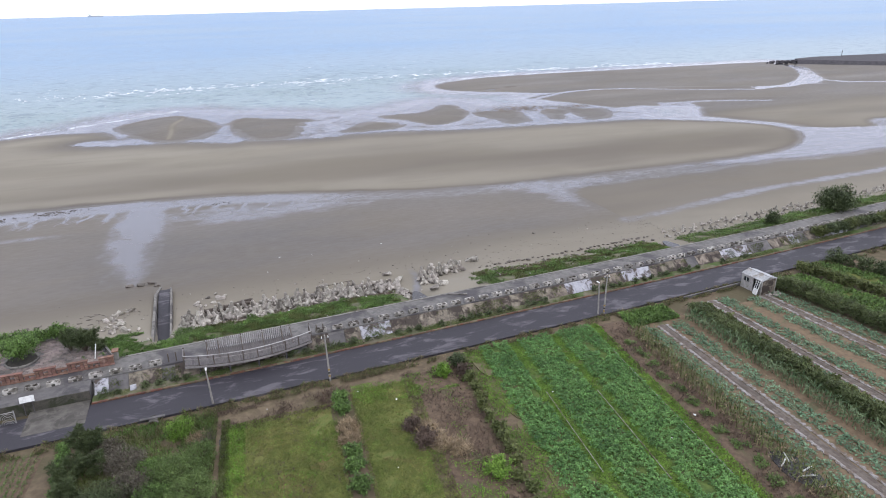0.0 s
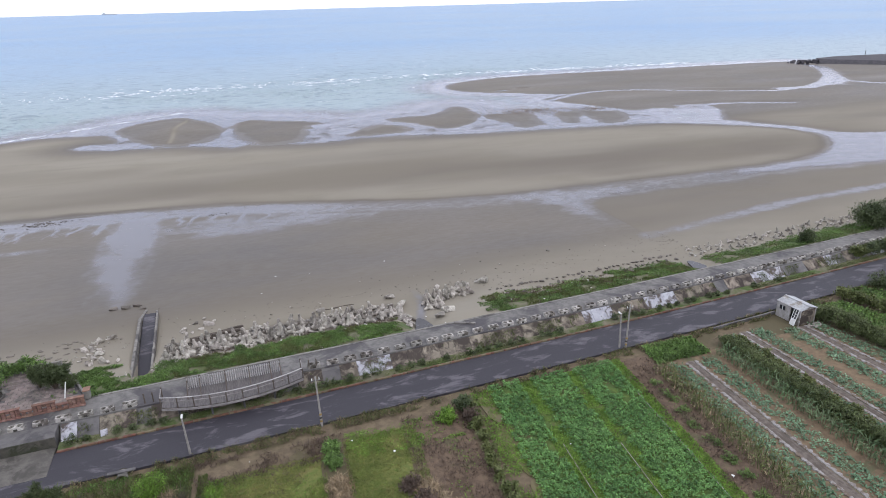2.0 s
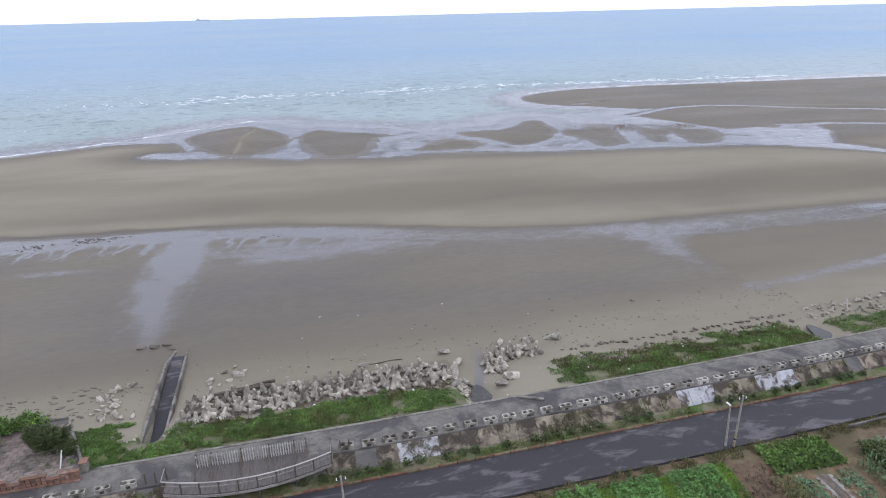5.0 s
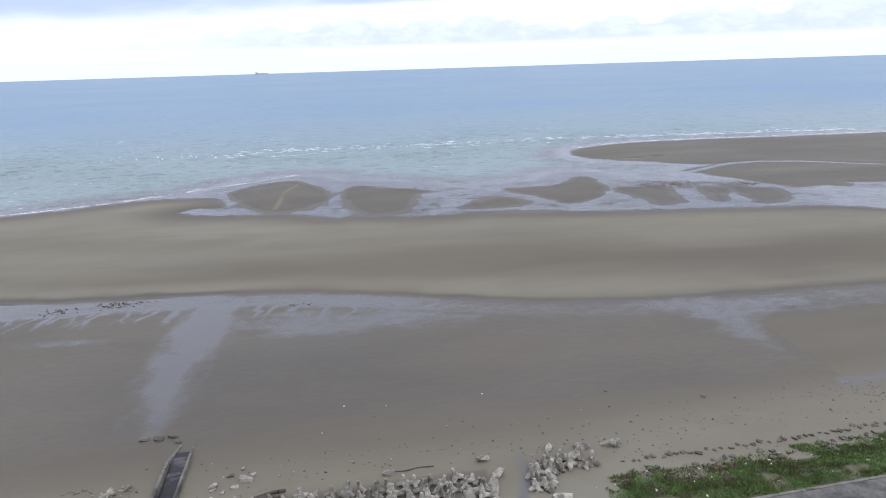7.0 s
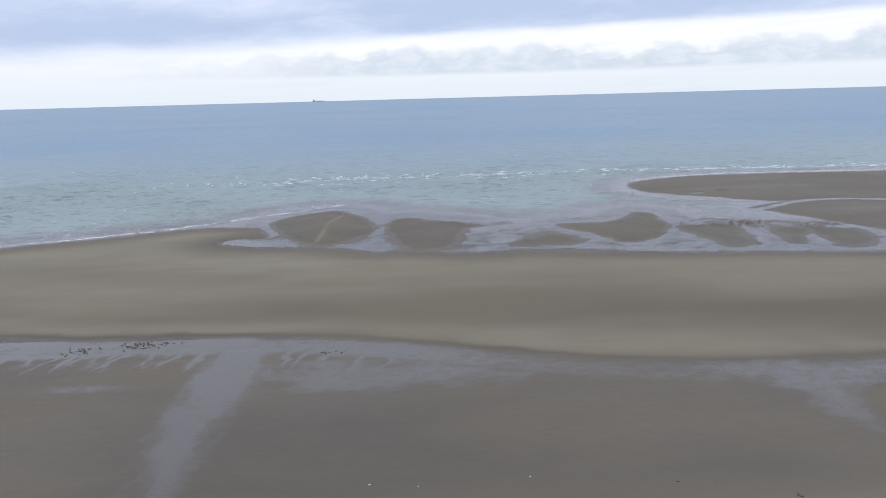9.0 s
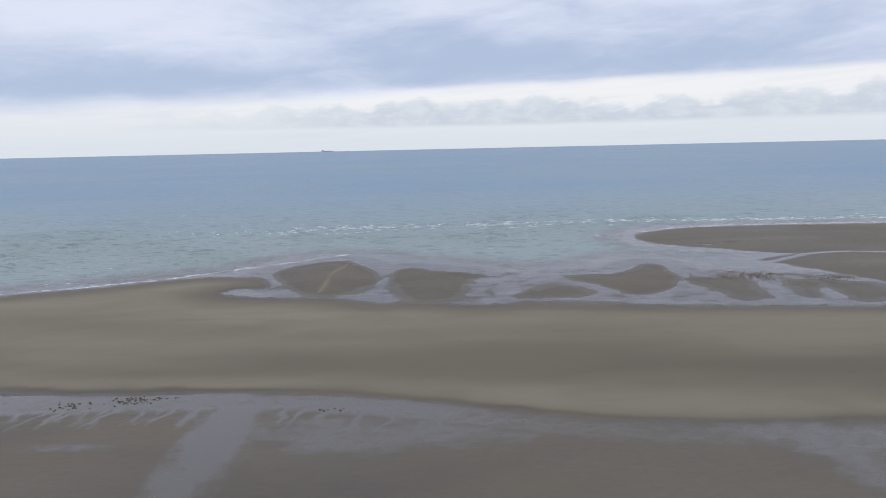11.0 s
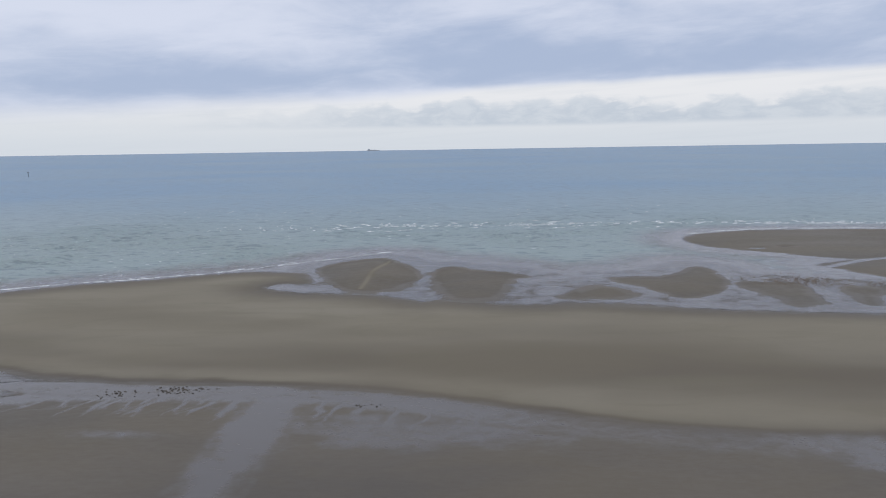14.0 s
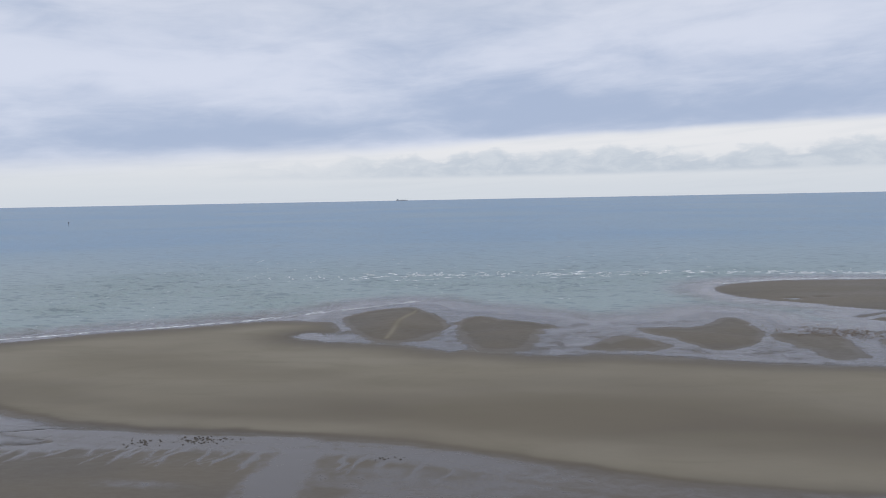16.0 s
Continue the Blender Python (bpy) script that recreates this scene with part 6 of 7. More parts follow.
stuff("olive_bank_weeds", merged([leaf_cloud(gp + (0, 0, 0.10), 0.14, 0.3, 0.5), blades(gp, 0.32, 0.04)]), LEAF_OLIVE, "taller olive weeds among the creepers", "plants")
dead_pts = np.concatenate([along(9000, 30, 58, 8.0, 12.5, 0.50, 67), along(2500, -4.5, 18, 9.5, 11.5, 0.55, 68)])
stuff("withered_bank_weeds", merged([leaf_cloud(dead_pts + (0, 0, 0.05), 0.22, 0.5, 0.4), blades(dead_pts, 0.22, 0.05)]), LEAF_BROWN, "brown withered weeds and litter on the bank", "plants")
verge_pts = along(40000, -13.4, 118, 0.28, 1.45, 0.52, 69, ROAD + 0.10, 2.2)
stuff("verge_weeds", merged([leaf_cloud(verge_pts + (0, 0, 0.02), 0.10, 0.5, 0.5), blades(verge_pts[::2], 0.14, 0.04)]), LEAF_OLIVE, "olive-green weeds on the road verge", "plants")
inner_pts = along(46000, -24, 100, -5.7, -4.35, 0.49, 70, FIELD + 0.02, 1.1)
lift_ = np.clip(fbm(inner_pts[:, 0] / 0.8, inner_pts[:, 1] / 0.8, 171, 3) - 0.40, 0, 0.4)
inner_pts[:, 2] += lift_ * 0.9 * RN.uniform(0, 1, len(inner_pts))
pick = RN.random(len(inner_pts))
for nm, sel, mt, lab in (("roadside_weeds", pick < 0.55, LEAF_OLIVE, "tangled olive weeds along the road's edge"), ("dry_roadside_weeds", (pick >= 0.55) & (pick < 0.85), LEAF_BROWN, "withered brown weeds along the road's edge"), ("roadside_straw", pick >= 0.85, LEAF_DRY, "dry straw stalks along the road's edge")):
    stuff(nm, merged([leaf_cloud(inner_pts[sel] + (0, 0, 0.05), 0.12, 0.2, 0.4), blades(inner_pts[sel], 0.20, 0.04, 0.6)]), mt, lab, "plants")
slope_pts = along(30000, -13.4, 110, 1.2, 2.3, 0.60, 172, 0.0, 1.3)
slope_pts[:, 2] = ROAD + 0.08 + (slope_pts[:, 1] - yk(slope_pts[:, 0]) - 1.2) / 1.3 * 0.98
stuff("slope_weeds", merged([leaf_cloud(slope_pts, 0.11, 0.3, 0.45), blades(slope_pts, 0.16, 0.035)]), LEAF_OLIVE, "weeds growing from cracks in the sloping wall", "plants")


# ---- fields ----
Y0 = -30.0
plot("grass_plot_a", -1.9, 7.2, Y0, 50.2, TURF, "mown grass plot with bare brown patches")
plot("grass_plot_b", 8.8, 14.2, Y0, 51.5, TURF, "mown yellowish grass plot")
plot("bare_strip", 14.2, 20.0, Y0, 52.6, MUD, "bare brown strip of disturbed earth")
plot("crop_plot", 22.4, 36.4, Y0, 54.6, CROPBED, "earth beds of a green crop field")
plot("bare_strip_b", 36.5, 40.2, Y0, 54.4, MUD, "bare brown strip beside the crop field")
plot("vegetable_plot", 40.3, 61.9, Y0, 53.0, OCHRE, "brown vegetable plot in long beds")
plot("far_plot_a", 63.8, 69.0, Y0, 56.5, TURF, "green plot between hedges")
plot("far_plot_b", 71.0, 76.0, Y0, 58.5, TURF, "green plot between dark hedges")
plot("garden_plot", -26.0, -15.9, Y0, 52.2, MUD, "small garden plot with sown rows")

gp = np.concatenate([field_points(80000, -1.9, 7.2, 26, 50.2, 0.30, 80, FIELD + 0.06), field_points(50000, 8.8, 15.0, 26, 51.4, 0.31, 81, FIELD + 0.06)])
stuff("plot_grass", blades(gp, 0.09, 0.05, 0.9), LEAF_GRASS, "short mown yellow-green grass", "grass")
gp = np.concatenate([field_points(9000, -1.9, -0.4, 26, 50.0, 0.35, 82, FIELD + 0.06), field_points(9000, 0, 7.2, 26, 50, 0.60, 83, FIELD + 0.06), field_points(6000, 12.0, 19.6, 26, 52, 0.62, 84, FIELD + 0.06), field_points(5000, 9.0, 19.0, 48.5, 52.2, 0.50, 86, FIELD + 0.06), field_points(7000, 12.5, 18.5, 22, 38.5, 0.50, 87, FIELD + 0.06)])
stuff("bright_weeds", merged([leaf_cloud(gp + (0, 0, 0.04), 0.13, 0.5, 0.55), blades(gp[::2], 0.14, 0.05)]), LEAF_LIME, "bright green weeds in the grass", "plants")
gp = np.concatenate([field_points(6500, 14.0, 20.2, 20, 52.6, 0.48, 85, FIELD + 0.06), field_points(6000, 36.5, 40.2, 20, 53.5, 0.47, 88, FIELD + 0.06), field_points(4000, -5, 9, 49.4, 52.5, 0.45, 89, FIELD + 0.03), field_points(2500, -1, 7, 26, 50, 0.60, 95, FIELD + 0.05)])
stuff("withered_field_weeds", merged([blades(gp, 0.26, 0.05, 0.7), leaf_cloud(gp[::2] + (0, 0, 0.03), 0.2, 0.6, 0.35)]), LEAF_BROWN, "withered brown weeds on bare earth", "plants")

# leafy crop in three bands of plants, with weedy furrows between
for i, (a, b) in enumerate(((22.9, 26.0), (27.2, 30.5), (31.8, 36.0))):
    py = np.arange(22.0, 54.4, 0.44)
    px = np.arange(a, b, 0.47)
    PX, PY = np.meshgrid(px, py)
    PX = (PX + RN.normal(0, 0.07, PX.shape)).ravel()
    PY = (PY + RN.normal(0, 0.09, PY.shape)).ravel()
    side_ = np.minimum(PX - a, b - PX) + (fbm(PX / 0.9, PY / 0.7, 140 + i, 3) - 0.35) * 2.2
    bare = fbm(PX / 1.5, PY / 2.2, 100 + i, 3)
    keep = (side_ > 0) & (bare > 0.30)
    PX, PY = fx(PX, PY)[keep], PY[keep]
    grown = RN.uniform(0.7, 1.2, len(PX)) * (0.75 + 0.6 * fbm(PX / 2.5, PY / 2.5, 150 + i, 2))
    k = 44
    g = np.repeat(grown, k)
    off_ = RN.normal(0, 0.145, (len(g), 2)) * g[:, None]
    dome = 0.34 * g * np.exp(-(off_ ** 2).sum(1) / (0.05 * g * g)) * RN.uniform(0.55, 1.0, len(g))
    P = np.stack([np.repeat(PX, k) + off_[:, 0], np.repeat(PY, k) + off_[:, 1], FIELD + 0.09 + dome], 1)
    stuff("leafy_crop", leaf_cloud(P, 0.145, 0.5, 0.8), LEAF_CROP, "dense low green leafy crop in a broad bed", "crop")
P = np.concatenate([field_points(14000, 25.6, 27.6, 22, 54, 0.30, 110, FIELD + 0.05), field_points(12000, 30.4, 32.0, 22, 54, 0.32, 111, FIELD + 0.05), field_points(9000, 35.7, 36.9, 24, 54.4, 0.25, 112, FIELD + 0.05), field_points(9000, 20.9, 23.3, 24, 54, 0.42, 113, FIELD + 0.07)])
stuff("furrow_weeds", merged([leaf_cloud(P, 0.13, 0.6, 0.5), blades(P, 0.13, 0.04, 0.8)]), LEAF_LIME, "yellow-green weeds in the furrows", "plants")
for xa, ya, yb in ((26.3, 33.5, 44.5), (30.9, 31.0, 43.0), (35.7, 30.0, 49.0)):   # irrigation tapes
    bm = bmesh.new()
    ys = np.linspace(ya, yb, 14)
    rings = [[bm.verts.new((float(fx(xa, y)) + 0.03 * math.cos(q * 1.0472), float(y), FIELD + 0.27 + 0.03 * math.sin(q * 1.0472))) for q in range(6)] for y in ys]
    for ra, rb in zip(rings, rings[1:]):
        for q in range(6):
            bm.faces.new((ra[q], ra[(q + 1) % 6], rb[(q + 1) % 6], rb[q]))
    bm.faces.new(rings[0][::-1])
    bm.faces.new(rings[-1])
    bm.normal_update()
    bmesh.ops.recalc_face_normals(bm, faces=bm.faces[:])
    tagged(part("irrigation_hose", bm, PLASTIC), "pale irrigation hose lying along the crop bed", "hose", "irrigation hoses")


def pool(name, ring, z, material, label):
    bm = bmesh.new()
    top = [bm.verts.new((a, b, z)) for a, b in rounded(ring, 3)]
    f = bm.faces.new(top)
    r = bmesh.ops.extrude_face_region(bm, geom=[f])
    bmesh.ops.translate(bm, verts=[g for g in r["geom"] if isinstance(g, bmesh.types.BMVert)], vec=(0, 0, -0.2))
    bmesh.ops.recalc_face_normals(bm, faces=bm.faces)
    return tagged(part(name, bm, material), label, "water", kind="structure")


for ring in ([(21.3, 53.0), (22.3, 52.4), (22.4, 50.0), (21.7, 49.0), (21.2, 50.5)], [(21.1, 48.2), (21.9, 48.0), (22.3, 45.0), (22.2, 42.6), (21.3, 42.2), (20.9, 45.0)], [(20.9, 41.4), (21.7, 41.6), (21.9, 38.6), (21.3, 37.4), (20.7, 39.0)], [(20.6, 36.4), (21.5, 36.6), (21.6, 32.0), (20.9, 28.0), (20.1, 28.4), (20.2, 33.0)]):
    pool("pond_water", ring, FIELD + 0.065, POND, "shallow silty olive-brown ditch water beside the crop")
pool("ditch_water", [(-2.9, 48.4), (-2.35, 48.4), (-2.25, 46), (-2.3, 41), (-2.5, 32), (-3.1, 32), (-3.0, 41), (-2.85, 46)], FIELD + 0.06, DITCH, "dark still water in a narrow ditch")
pool("ditch_water", [(37.5, 31.0), (38.9, 30.2), (39.2, 28.2), (38.4, 26.5), (36.8, 28.0)], FIELD + 0.09, DITCH, "dark water at the end of the bare strip")

# vegetable beds: long mulch ridges with a trodden path between, plants on either side
PATHWAY = mat("trodden_grey_earth", (0.150, 0.126, 0.108), (0.098, 0.080, 0.068), 2.5, 0.9, 0.5, (0.090, 0.075, 0.062), 0.7, 0.5)
for k, (xa, ya) in enumerate(((43.3, 51.5), (52.2, 54.4), (58.9, 53.2))):
    bm = bmesh.new()
    ys = np.linspace(20, ya, 50)
    row = [[bm.verts.new((float(fx(xa, y)) + a, y, FIELD + z)) for a, z in ((-0.40, 0.05), (-0.12, 0.10), (0.0, 0.075), (0.12, 0.10), (0.40, 0.05))] for y in ys]
    for a, b in zip(row, row[1:]):
        for i in range(4):
            bm.faces.new((a[i], a[i + 1], b[i + 1], b[i]))
    tagged(part("trodden_path", bm, PATHWAY), "trodden grey earth path between mulch ridges", "path", kind="structure")
    for s in (-0.46, 0.46):
        bm = bmesh.new()
        ys = np.arange(20, ya, 0.14)
        row = []
        for j, y in enumerate(ys):
            x = float(fx(xa + s, y)) + random.uniform(-0.03, 0.03)
            tab = 0.17 if (j // 2) % 2 else 0.02
            wa, wb = (0.09 + tab, 0.09) if s < 0 else (0.09, 0.09 + tab)
            row.append([bm.verts.new((x + a, y, FIELD + z)) for a, z in ((-wa - 0.04, 0.0), (-wa, 0.13), (wb, 0.14), (wb + 0.04, 0.0))])
        for a, b in zip(row, row[1:]):
            for i in range(3):
                bm.faces.new((a[i], a[i + 1], b[i + 1], b[i]))
        tagged(part("mulch_ridge", bm, PLASTIC), "long earth ridge under torn pale mulch film", "ridge", "mulch ridges")
    P = []
    for s in (-2.3, -1.75, -1.2, 1.2, 1.75, 2.3):
        for y in np.arange(20, ya, 0.46):
            c = np.array([float(fx(xa + s, y)) + RN.normal(0, 0.07), y + RN.normal(0, 0.06), FIELD + 0.10])
            if RN.random() < 0.90:
                P.append(c + RN.normal(0, 0.19, (24, 3)) * (1, 1, 0.35))
    stuff("vegetable_rows", leaf_cloud(np.concatenate(P), 0.21, 0.6, 0.7), LEAF_VEG, "rows of pale green cabbages beside the mulch ridges", "vegetables")


def maize_row(xa, ya, yb, rows, dens, material, tall, label):
    P, Q = [], []
    for r in range(rows):
        for y in np.arange(ya, yb, 1 / dens):
            x = float(fx(xa + r * 0.5, y)) + RN.normal(0, 0.08)
            h = tall * RN.uniform(0.75, 1.1)
            Q.append((x, y, FIELD))
            for k in range(7):
                P.append((x + RN.normal(0, 0.04), y + RN.normal(0, 0.04), FIELD + h * (0.25 + 0.1 * k)))
    stalks = blades(np.array(Q), tall, 0.07, 0.08)
    return stuff("maize_row", merged([leaf_cloud(np.array(P), tall * 0.42, 0.25, 0.16), stalks]), material, label, "maize")


maize_row(46.7, 22, 52.0, 3, 3.2, LEAF_MAIZE, 1.3, "row of tall pale green maize")
maize_row(39.0, 22, 51.0, 4, 0.7, LEAF_DRY, 0.9, "row of half-dry maize and weeds")
maize_row(39.2, 22, 51.5, 4, 2.8, LEAF_OLIVE, 1.1, "row of half-dry maize among weeds")


def hedge(xa, ya, yb, pace, rx, rz, leaves, material, label, size=0.24):
    y = ya
    i = 0
    while y < yb:
        shrub("hedge_bush", float(fx(xa, y)) + random.uniform(-0.2, 0.2), y, FIELD, rx * random.uniform(0.85, 1.15), rx * random.uniform(0.9, 1.3), rz * random.uniform(0.8, 1.15), leaves, size, material, label, "bush", "hedges between the fields", stems=4, trunk=0.04, bottom=0.0)
        y, i = y + pace, i + 1


random.seed(77)
hedge(48.9, 22, 53.5, 1.1, 0.85, 0.72, 2200, LEAF_HEDGE, "dark olive-green hedge bush between vegetable beds", 0.16)
hedge(50.2, 22, 52.5, 1.6, 0.65, 0.45, 700, LEAF_OLIVE, "low olive bush beside the hedge")
hedge(62.6, 34, 55.5, 1.2, 1.05, 0.90, 2200, LEAF_HEDGE, "dark olive-green hedge bush behind the hut", 0.18)
hedge(69.8, 40, 57.5, 1.4, 0.9, 0.7, 1100, LEAF_OLIVE, "brown-green hedge bush at the field's edge")
hedge(76.8, 44, 59.0, 1.5, 1.1, 0.9, 1200, LEAF_DARK, "dark hedge bush by the road")
hedge(20.2, 28, 53.0, 1.5, 0.55, 0.42, 600, LEAF_OLIVE, "ragged olive bush along the pond")
hedge(38.0, 24, 51.0, 2.1, 0.7, 0.20, 420, LEAF_MOSS, "low green bush on bare earth", 0.16)
P = np.concatenate([field_points(9000, 64.2, 68.8, 36, 56.2, 0.32, 120, FIELD + 0.08), field_points(7000, 71.2, 75.8, 40, 58.2, 0.36, 121, FIELD + 0.08), field_points(6000, 40.2, 46.2, 52.2, 55.4, 0.30, 122, FIELD + 0.10)])
stuff("green_field_crop", merged([leaf_cloud(P + RN.uniform(0, 0.15, (len(P), 3)) * (0, 0, 1), 0.26, 0.5, 0.6), blades(P[::2], 0.3, 0.06)]), LEAF_BANK, "bright green leafy crop near the road", "crop")
yy = RN.uniform(38, 52, 15000)
P = np.stack([fx(-26 + 0.5 * RN.integers(0, 20, 15000), yy) + RN.normal(0, 0.09, 15000), yy, np.full(15000, FIELD + 0.08)], 1)
stuff("garden_seedlings", leaf_cloud(P, 0.13, 0.5, 0.5), LEAF_MOSS, "sown rows of small seedlings in the garden plot", "seedlings")

# thicket left of the ditch
rng = random.Random(17)
for x, y, rx, rz, m, lab in ((-5.7, 44.2, 1.9, 1.15, LEAF_MOSS, "broad leafy green thicket shrub by the ditch"), (-4.3, 46.2, 1.2, 0.85, LEAF_MOSS, "leafy green thicket shrub by the ditch"), (-5.9, 50.0, 1.15, 0.95, LEAF_LIME, "bright lime-green leafy bush near the road"), (-4.8, 41.6, 1.9, 1.15, LEAF_MOSS, "leafy green thicket shrub by the ditch"), (-10.0, 47.6, 1.7, 0.75, LEAF_TANGLE, "grey-brown tangled thicket shrub"), (-9.3, 44.6, 1.6, 0.7, LEAF_TANGLE, "grey-brown tangled thicket shrub"), (-11.4, 49.9, 1.3, 0.6, LEAF_TANGLE, "grey-brown withered bush in the thicket"), (-7.9, 46.4, 1.2, 0.45, LEAF_BANK, "low bright green bush in the thicket"), (-7.4, 42.6, 1.4, 0.8, LEAF_BANK, "leafy green thicket shrub by the ditch"), (-11.2, 43.4, 1.8, 0.9, LEAF_DARK, "dark dense thicket shrub")):
    shrub("thicket_shrub", x, y, FIELD, rx, rx * 0.9, rz, int(1900 * rx * rx + 600), 0.17, m, lab, "shrub", "thicket by the ditch", stems=6, trunk=0.05, bottom=0.0, aspect=0.28, flat=0.1)
for x, y, r, h, n_, lab in ((-12.7, 50.2, 1.3, 3.0, 700, "dark feathery young tree by the road"), (-13.7, 47.2, 1.2, 2.6, 600, "dark feathery young tree beside the garden plot"), (-11.9, 47.8, 1.0, 1.7, 600, "dark feathery young tree in the thicket"), (-13.3, 44.4, 1.2, 2.0, 800, "dark feathery young tree in the thicket")):
    feathery("feathery_tree", x, y, FIELD, r, h, n_, LEAF_DARK, lab, "tree", "feathery trees in the thicket")
for i in range(6):
    shrub("garden_edge_bush", -14.9 + 0.1 * i, 52.0 - 1.2 * i, FIELD, 0.6, 0.75, 0.28, 900, 0.15, LEAF_BANK, "low green bush along the garden plot", "bush", "bushes along the garden", stems=3, trunk=0.02, bottom=0.0)
gp = field_points(16000, -13.5, -3.0, 38, 52.8, 0.34, 130, FIELD + 0.04)
pick = fbm(gp[:, 0] / 1.2, gp[:, 1] / 1.2, 133, 3) + RN.normal(0, 0.05, len(gp))
for sel, m_, lab in ((pick < 0.48, LEAF_OLIVE, "tangled olive weeds under the thicket"), (pick >= 0.48, LEAF_BANK, "green grass and weeds under the thicket")):
    stuff("thicket_weeds", merged([leaf_cloud(gp[sel] + (0, 0, 0.08), 0.18, 0.35, 0.35), blades(gp[sel], 0.36, 0.045)]), m_, lab, "plants")
gp = np.concatenate([field_points(7000, -4.6, -2.75, 34, 52.5, 0.25, 131, FIELD + 0.03), field_points(3500, -2.35, -1.7, 34, 51, 0.25, 132, FIELD + 0.03)])
stuff("ditch_weeds", merged([leaf_cloud(gp + (0, 0, 0.06), 0.14, 0.4, 0.45), blades(gp, 0.24, 0.04)]), LEAF_OLIVE, "olive weeds on the ditch's edges", "plants")
P = np.stack([-4.0 + RN.normal(0, 0.3, 260), 48.6 + RN.normal(0, 0.3, 260), np.full(260, FIELD)], 1)
tagged(new("bare_sticks", from_arrays("bare_sticks", *blades(P, 0.8, 0.03, 0.7), LEAF_TANGLE)), "bare grey sticks of a dead bush by the ditch", "bush", kind="stuff")
# reeds, dry shrubs
for x, y, r, m, lab in ((7.55, 50.3, 0.75, LEAF_BANK, "green bush beside the grass plot"), (7.45, 48.7, 0.7, LEAF_BANK, "green bush beside the grass plot"), (7.1, 42.6, 0.7, LEAF_BANK, "dark green bush beside the reeds"), (6.9, 40.8, 0.8, LEAF_BANK, "dark green bush beside the reeds"), (6.8, 38.6, 0.8, LEAF_BANK, "dark green bush beside the reeds"), (12.4, 44.0, 0.75, LEAF_BROWN, "dark brown withered shrub"), (12.9, 41.8, 0.95, LEAF_BROWN, "dark brown withered shrub"), (17.6, 51.0, 0.8, LEAF_LIME, "bright green banana-like bush by the road"), (19.6, 52.0, 0.9, LEAF_DARK, "dark bush at the pond's head"), (19.5, 50.4, 0.7, LEAF_BROWN, "withered bush by the pond"), (17.0, 36.4, 1.0, LEAF_LIME, "bright green broad-leaved bush")):
    shrub("field_shrub", x, y, FIELD, r, r, r * 0.7, int(1500 * r + 300), 0.2, m, lab, "shrub", "shrubs in the fields", stems=4, trunk=0.03, bottom=0.0)
for x, y, r, n in ((7.5, 46.0, 0.8, 900), (7.3, 44.4, 0.8, 800), (13.6, 43.4, 0.8, 800), (14.0, 41.4, 0.9, 900), (15.2, 40.2, 0.8, 600), (-4.7, 49.0, 0.6, 350)):
    P = np.stack([x + RN.normal(0, r * 0.45, n), y + RN.normal(0, r * 0.55, n), np.full(n, FIELD)], 1)
    ob = new("dry_reeds", from_arrays("dry_reeds", *merged([blades(P, 0.40, 0.06, 0.8), leaf_cloud(P + RN.uniform(0, 0.55, (n, 3)) * (0, 0, 1), 0.36, 0.3, 0.14)]), LEAF_DRY))
    tagged(ob, "clump of dry straw-coloured reeds", "reeds", "dry reeds", "stuff")
# culvert under the road
cul = thing("culvert_pipe", "dark round concrete culvert mouth under the road", "pipe", at=pose(-8.2, 52.75, FIELD - 0.35))
bm = bmesh.new()
for i in range(16):
    a, b = 2 * math.pi * i / 16, 2 * math.pi * (i + 1) / 16
    q = [bm.verts.new((r * math.cos(t), y, 0.3 + r * math.sin(t))) for t, r, y in ((a, 0.50, 0), (b, 0.50, 0), (b, 0.40, 0), (a, 0.40, 0), (a, 0.40, 0.9), (b, 0.40, 0.9))]
    bm.faces.new(q[:4])
    bm.faces.new((q[3], q[2], q[5], q[4]))
part("ring", bm, CONC, cul)
# dark disc closing the pipe, put there for the shade inside
part("dark_inside", rod(bmesh.new(), (0, 0.85, 0.3), (0, 0.95, 0.3), 0.42, 0.42, 16), PIT, cul)
part("head_wall", boxed((2.0, 0.3, 0.12), 0.03, (0, 0.35, 0.80)), CONC_DARK, cul)

# farm litter: white pipes, sacks
for x, y, t, ln in ((37.6, 29.6, 30, 1.2), (38.2, 29.9, 65, 1.1), (38.6, 28.4, 10, 1.0), (38.1, 27.8, -20, 1.3)):
    ob = part("white_pipe", rod(bmesh.new(), (-ln / 2, 0, 0.09), (ln / 2, 0, 0.13), 0.06, 0.06, 8), WHITE, None, "", pose(x, y, FIELD + 0.10, 0, 0, t))
    tagged(ob, "white plastic pipe lying by the ditch", "pipe", "white pipes")
rng = random.Random(41)
bag = boulder_mesh("litter", 21, WHITE, 0.5)
for k in range(89):
    if k < 66:
        x = rng.uniform(-9, 58)
        n = rng.uniform(6.3, 12.5)
        y, z = float(yk(x)) + n, None
    elif k < 84:
        x, y, z = rng.uniform(-4, 36), rng.uniform(28, 52.5), FIELD + 0.08
    else:
        x, y, z = rng.uniform(-16, 40), rng.uniform(78, 92), None
    ob = new("litter", bag)
    s = rng.uniform(0.12, 0.30)
    ob.matrix_basis = pose(x, y, (ground_z(x, y) if z is None else z) + 0.22 * s, rng.uniform(0, 30), 0, rng.uniform(0, 360)) @ Matrix.Diagonal((s, s * 0.7, s, 1))
    tagged(ob, "scrap of white plastic litter on the ground", "litter", "litter")

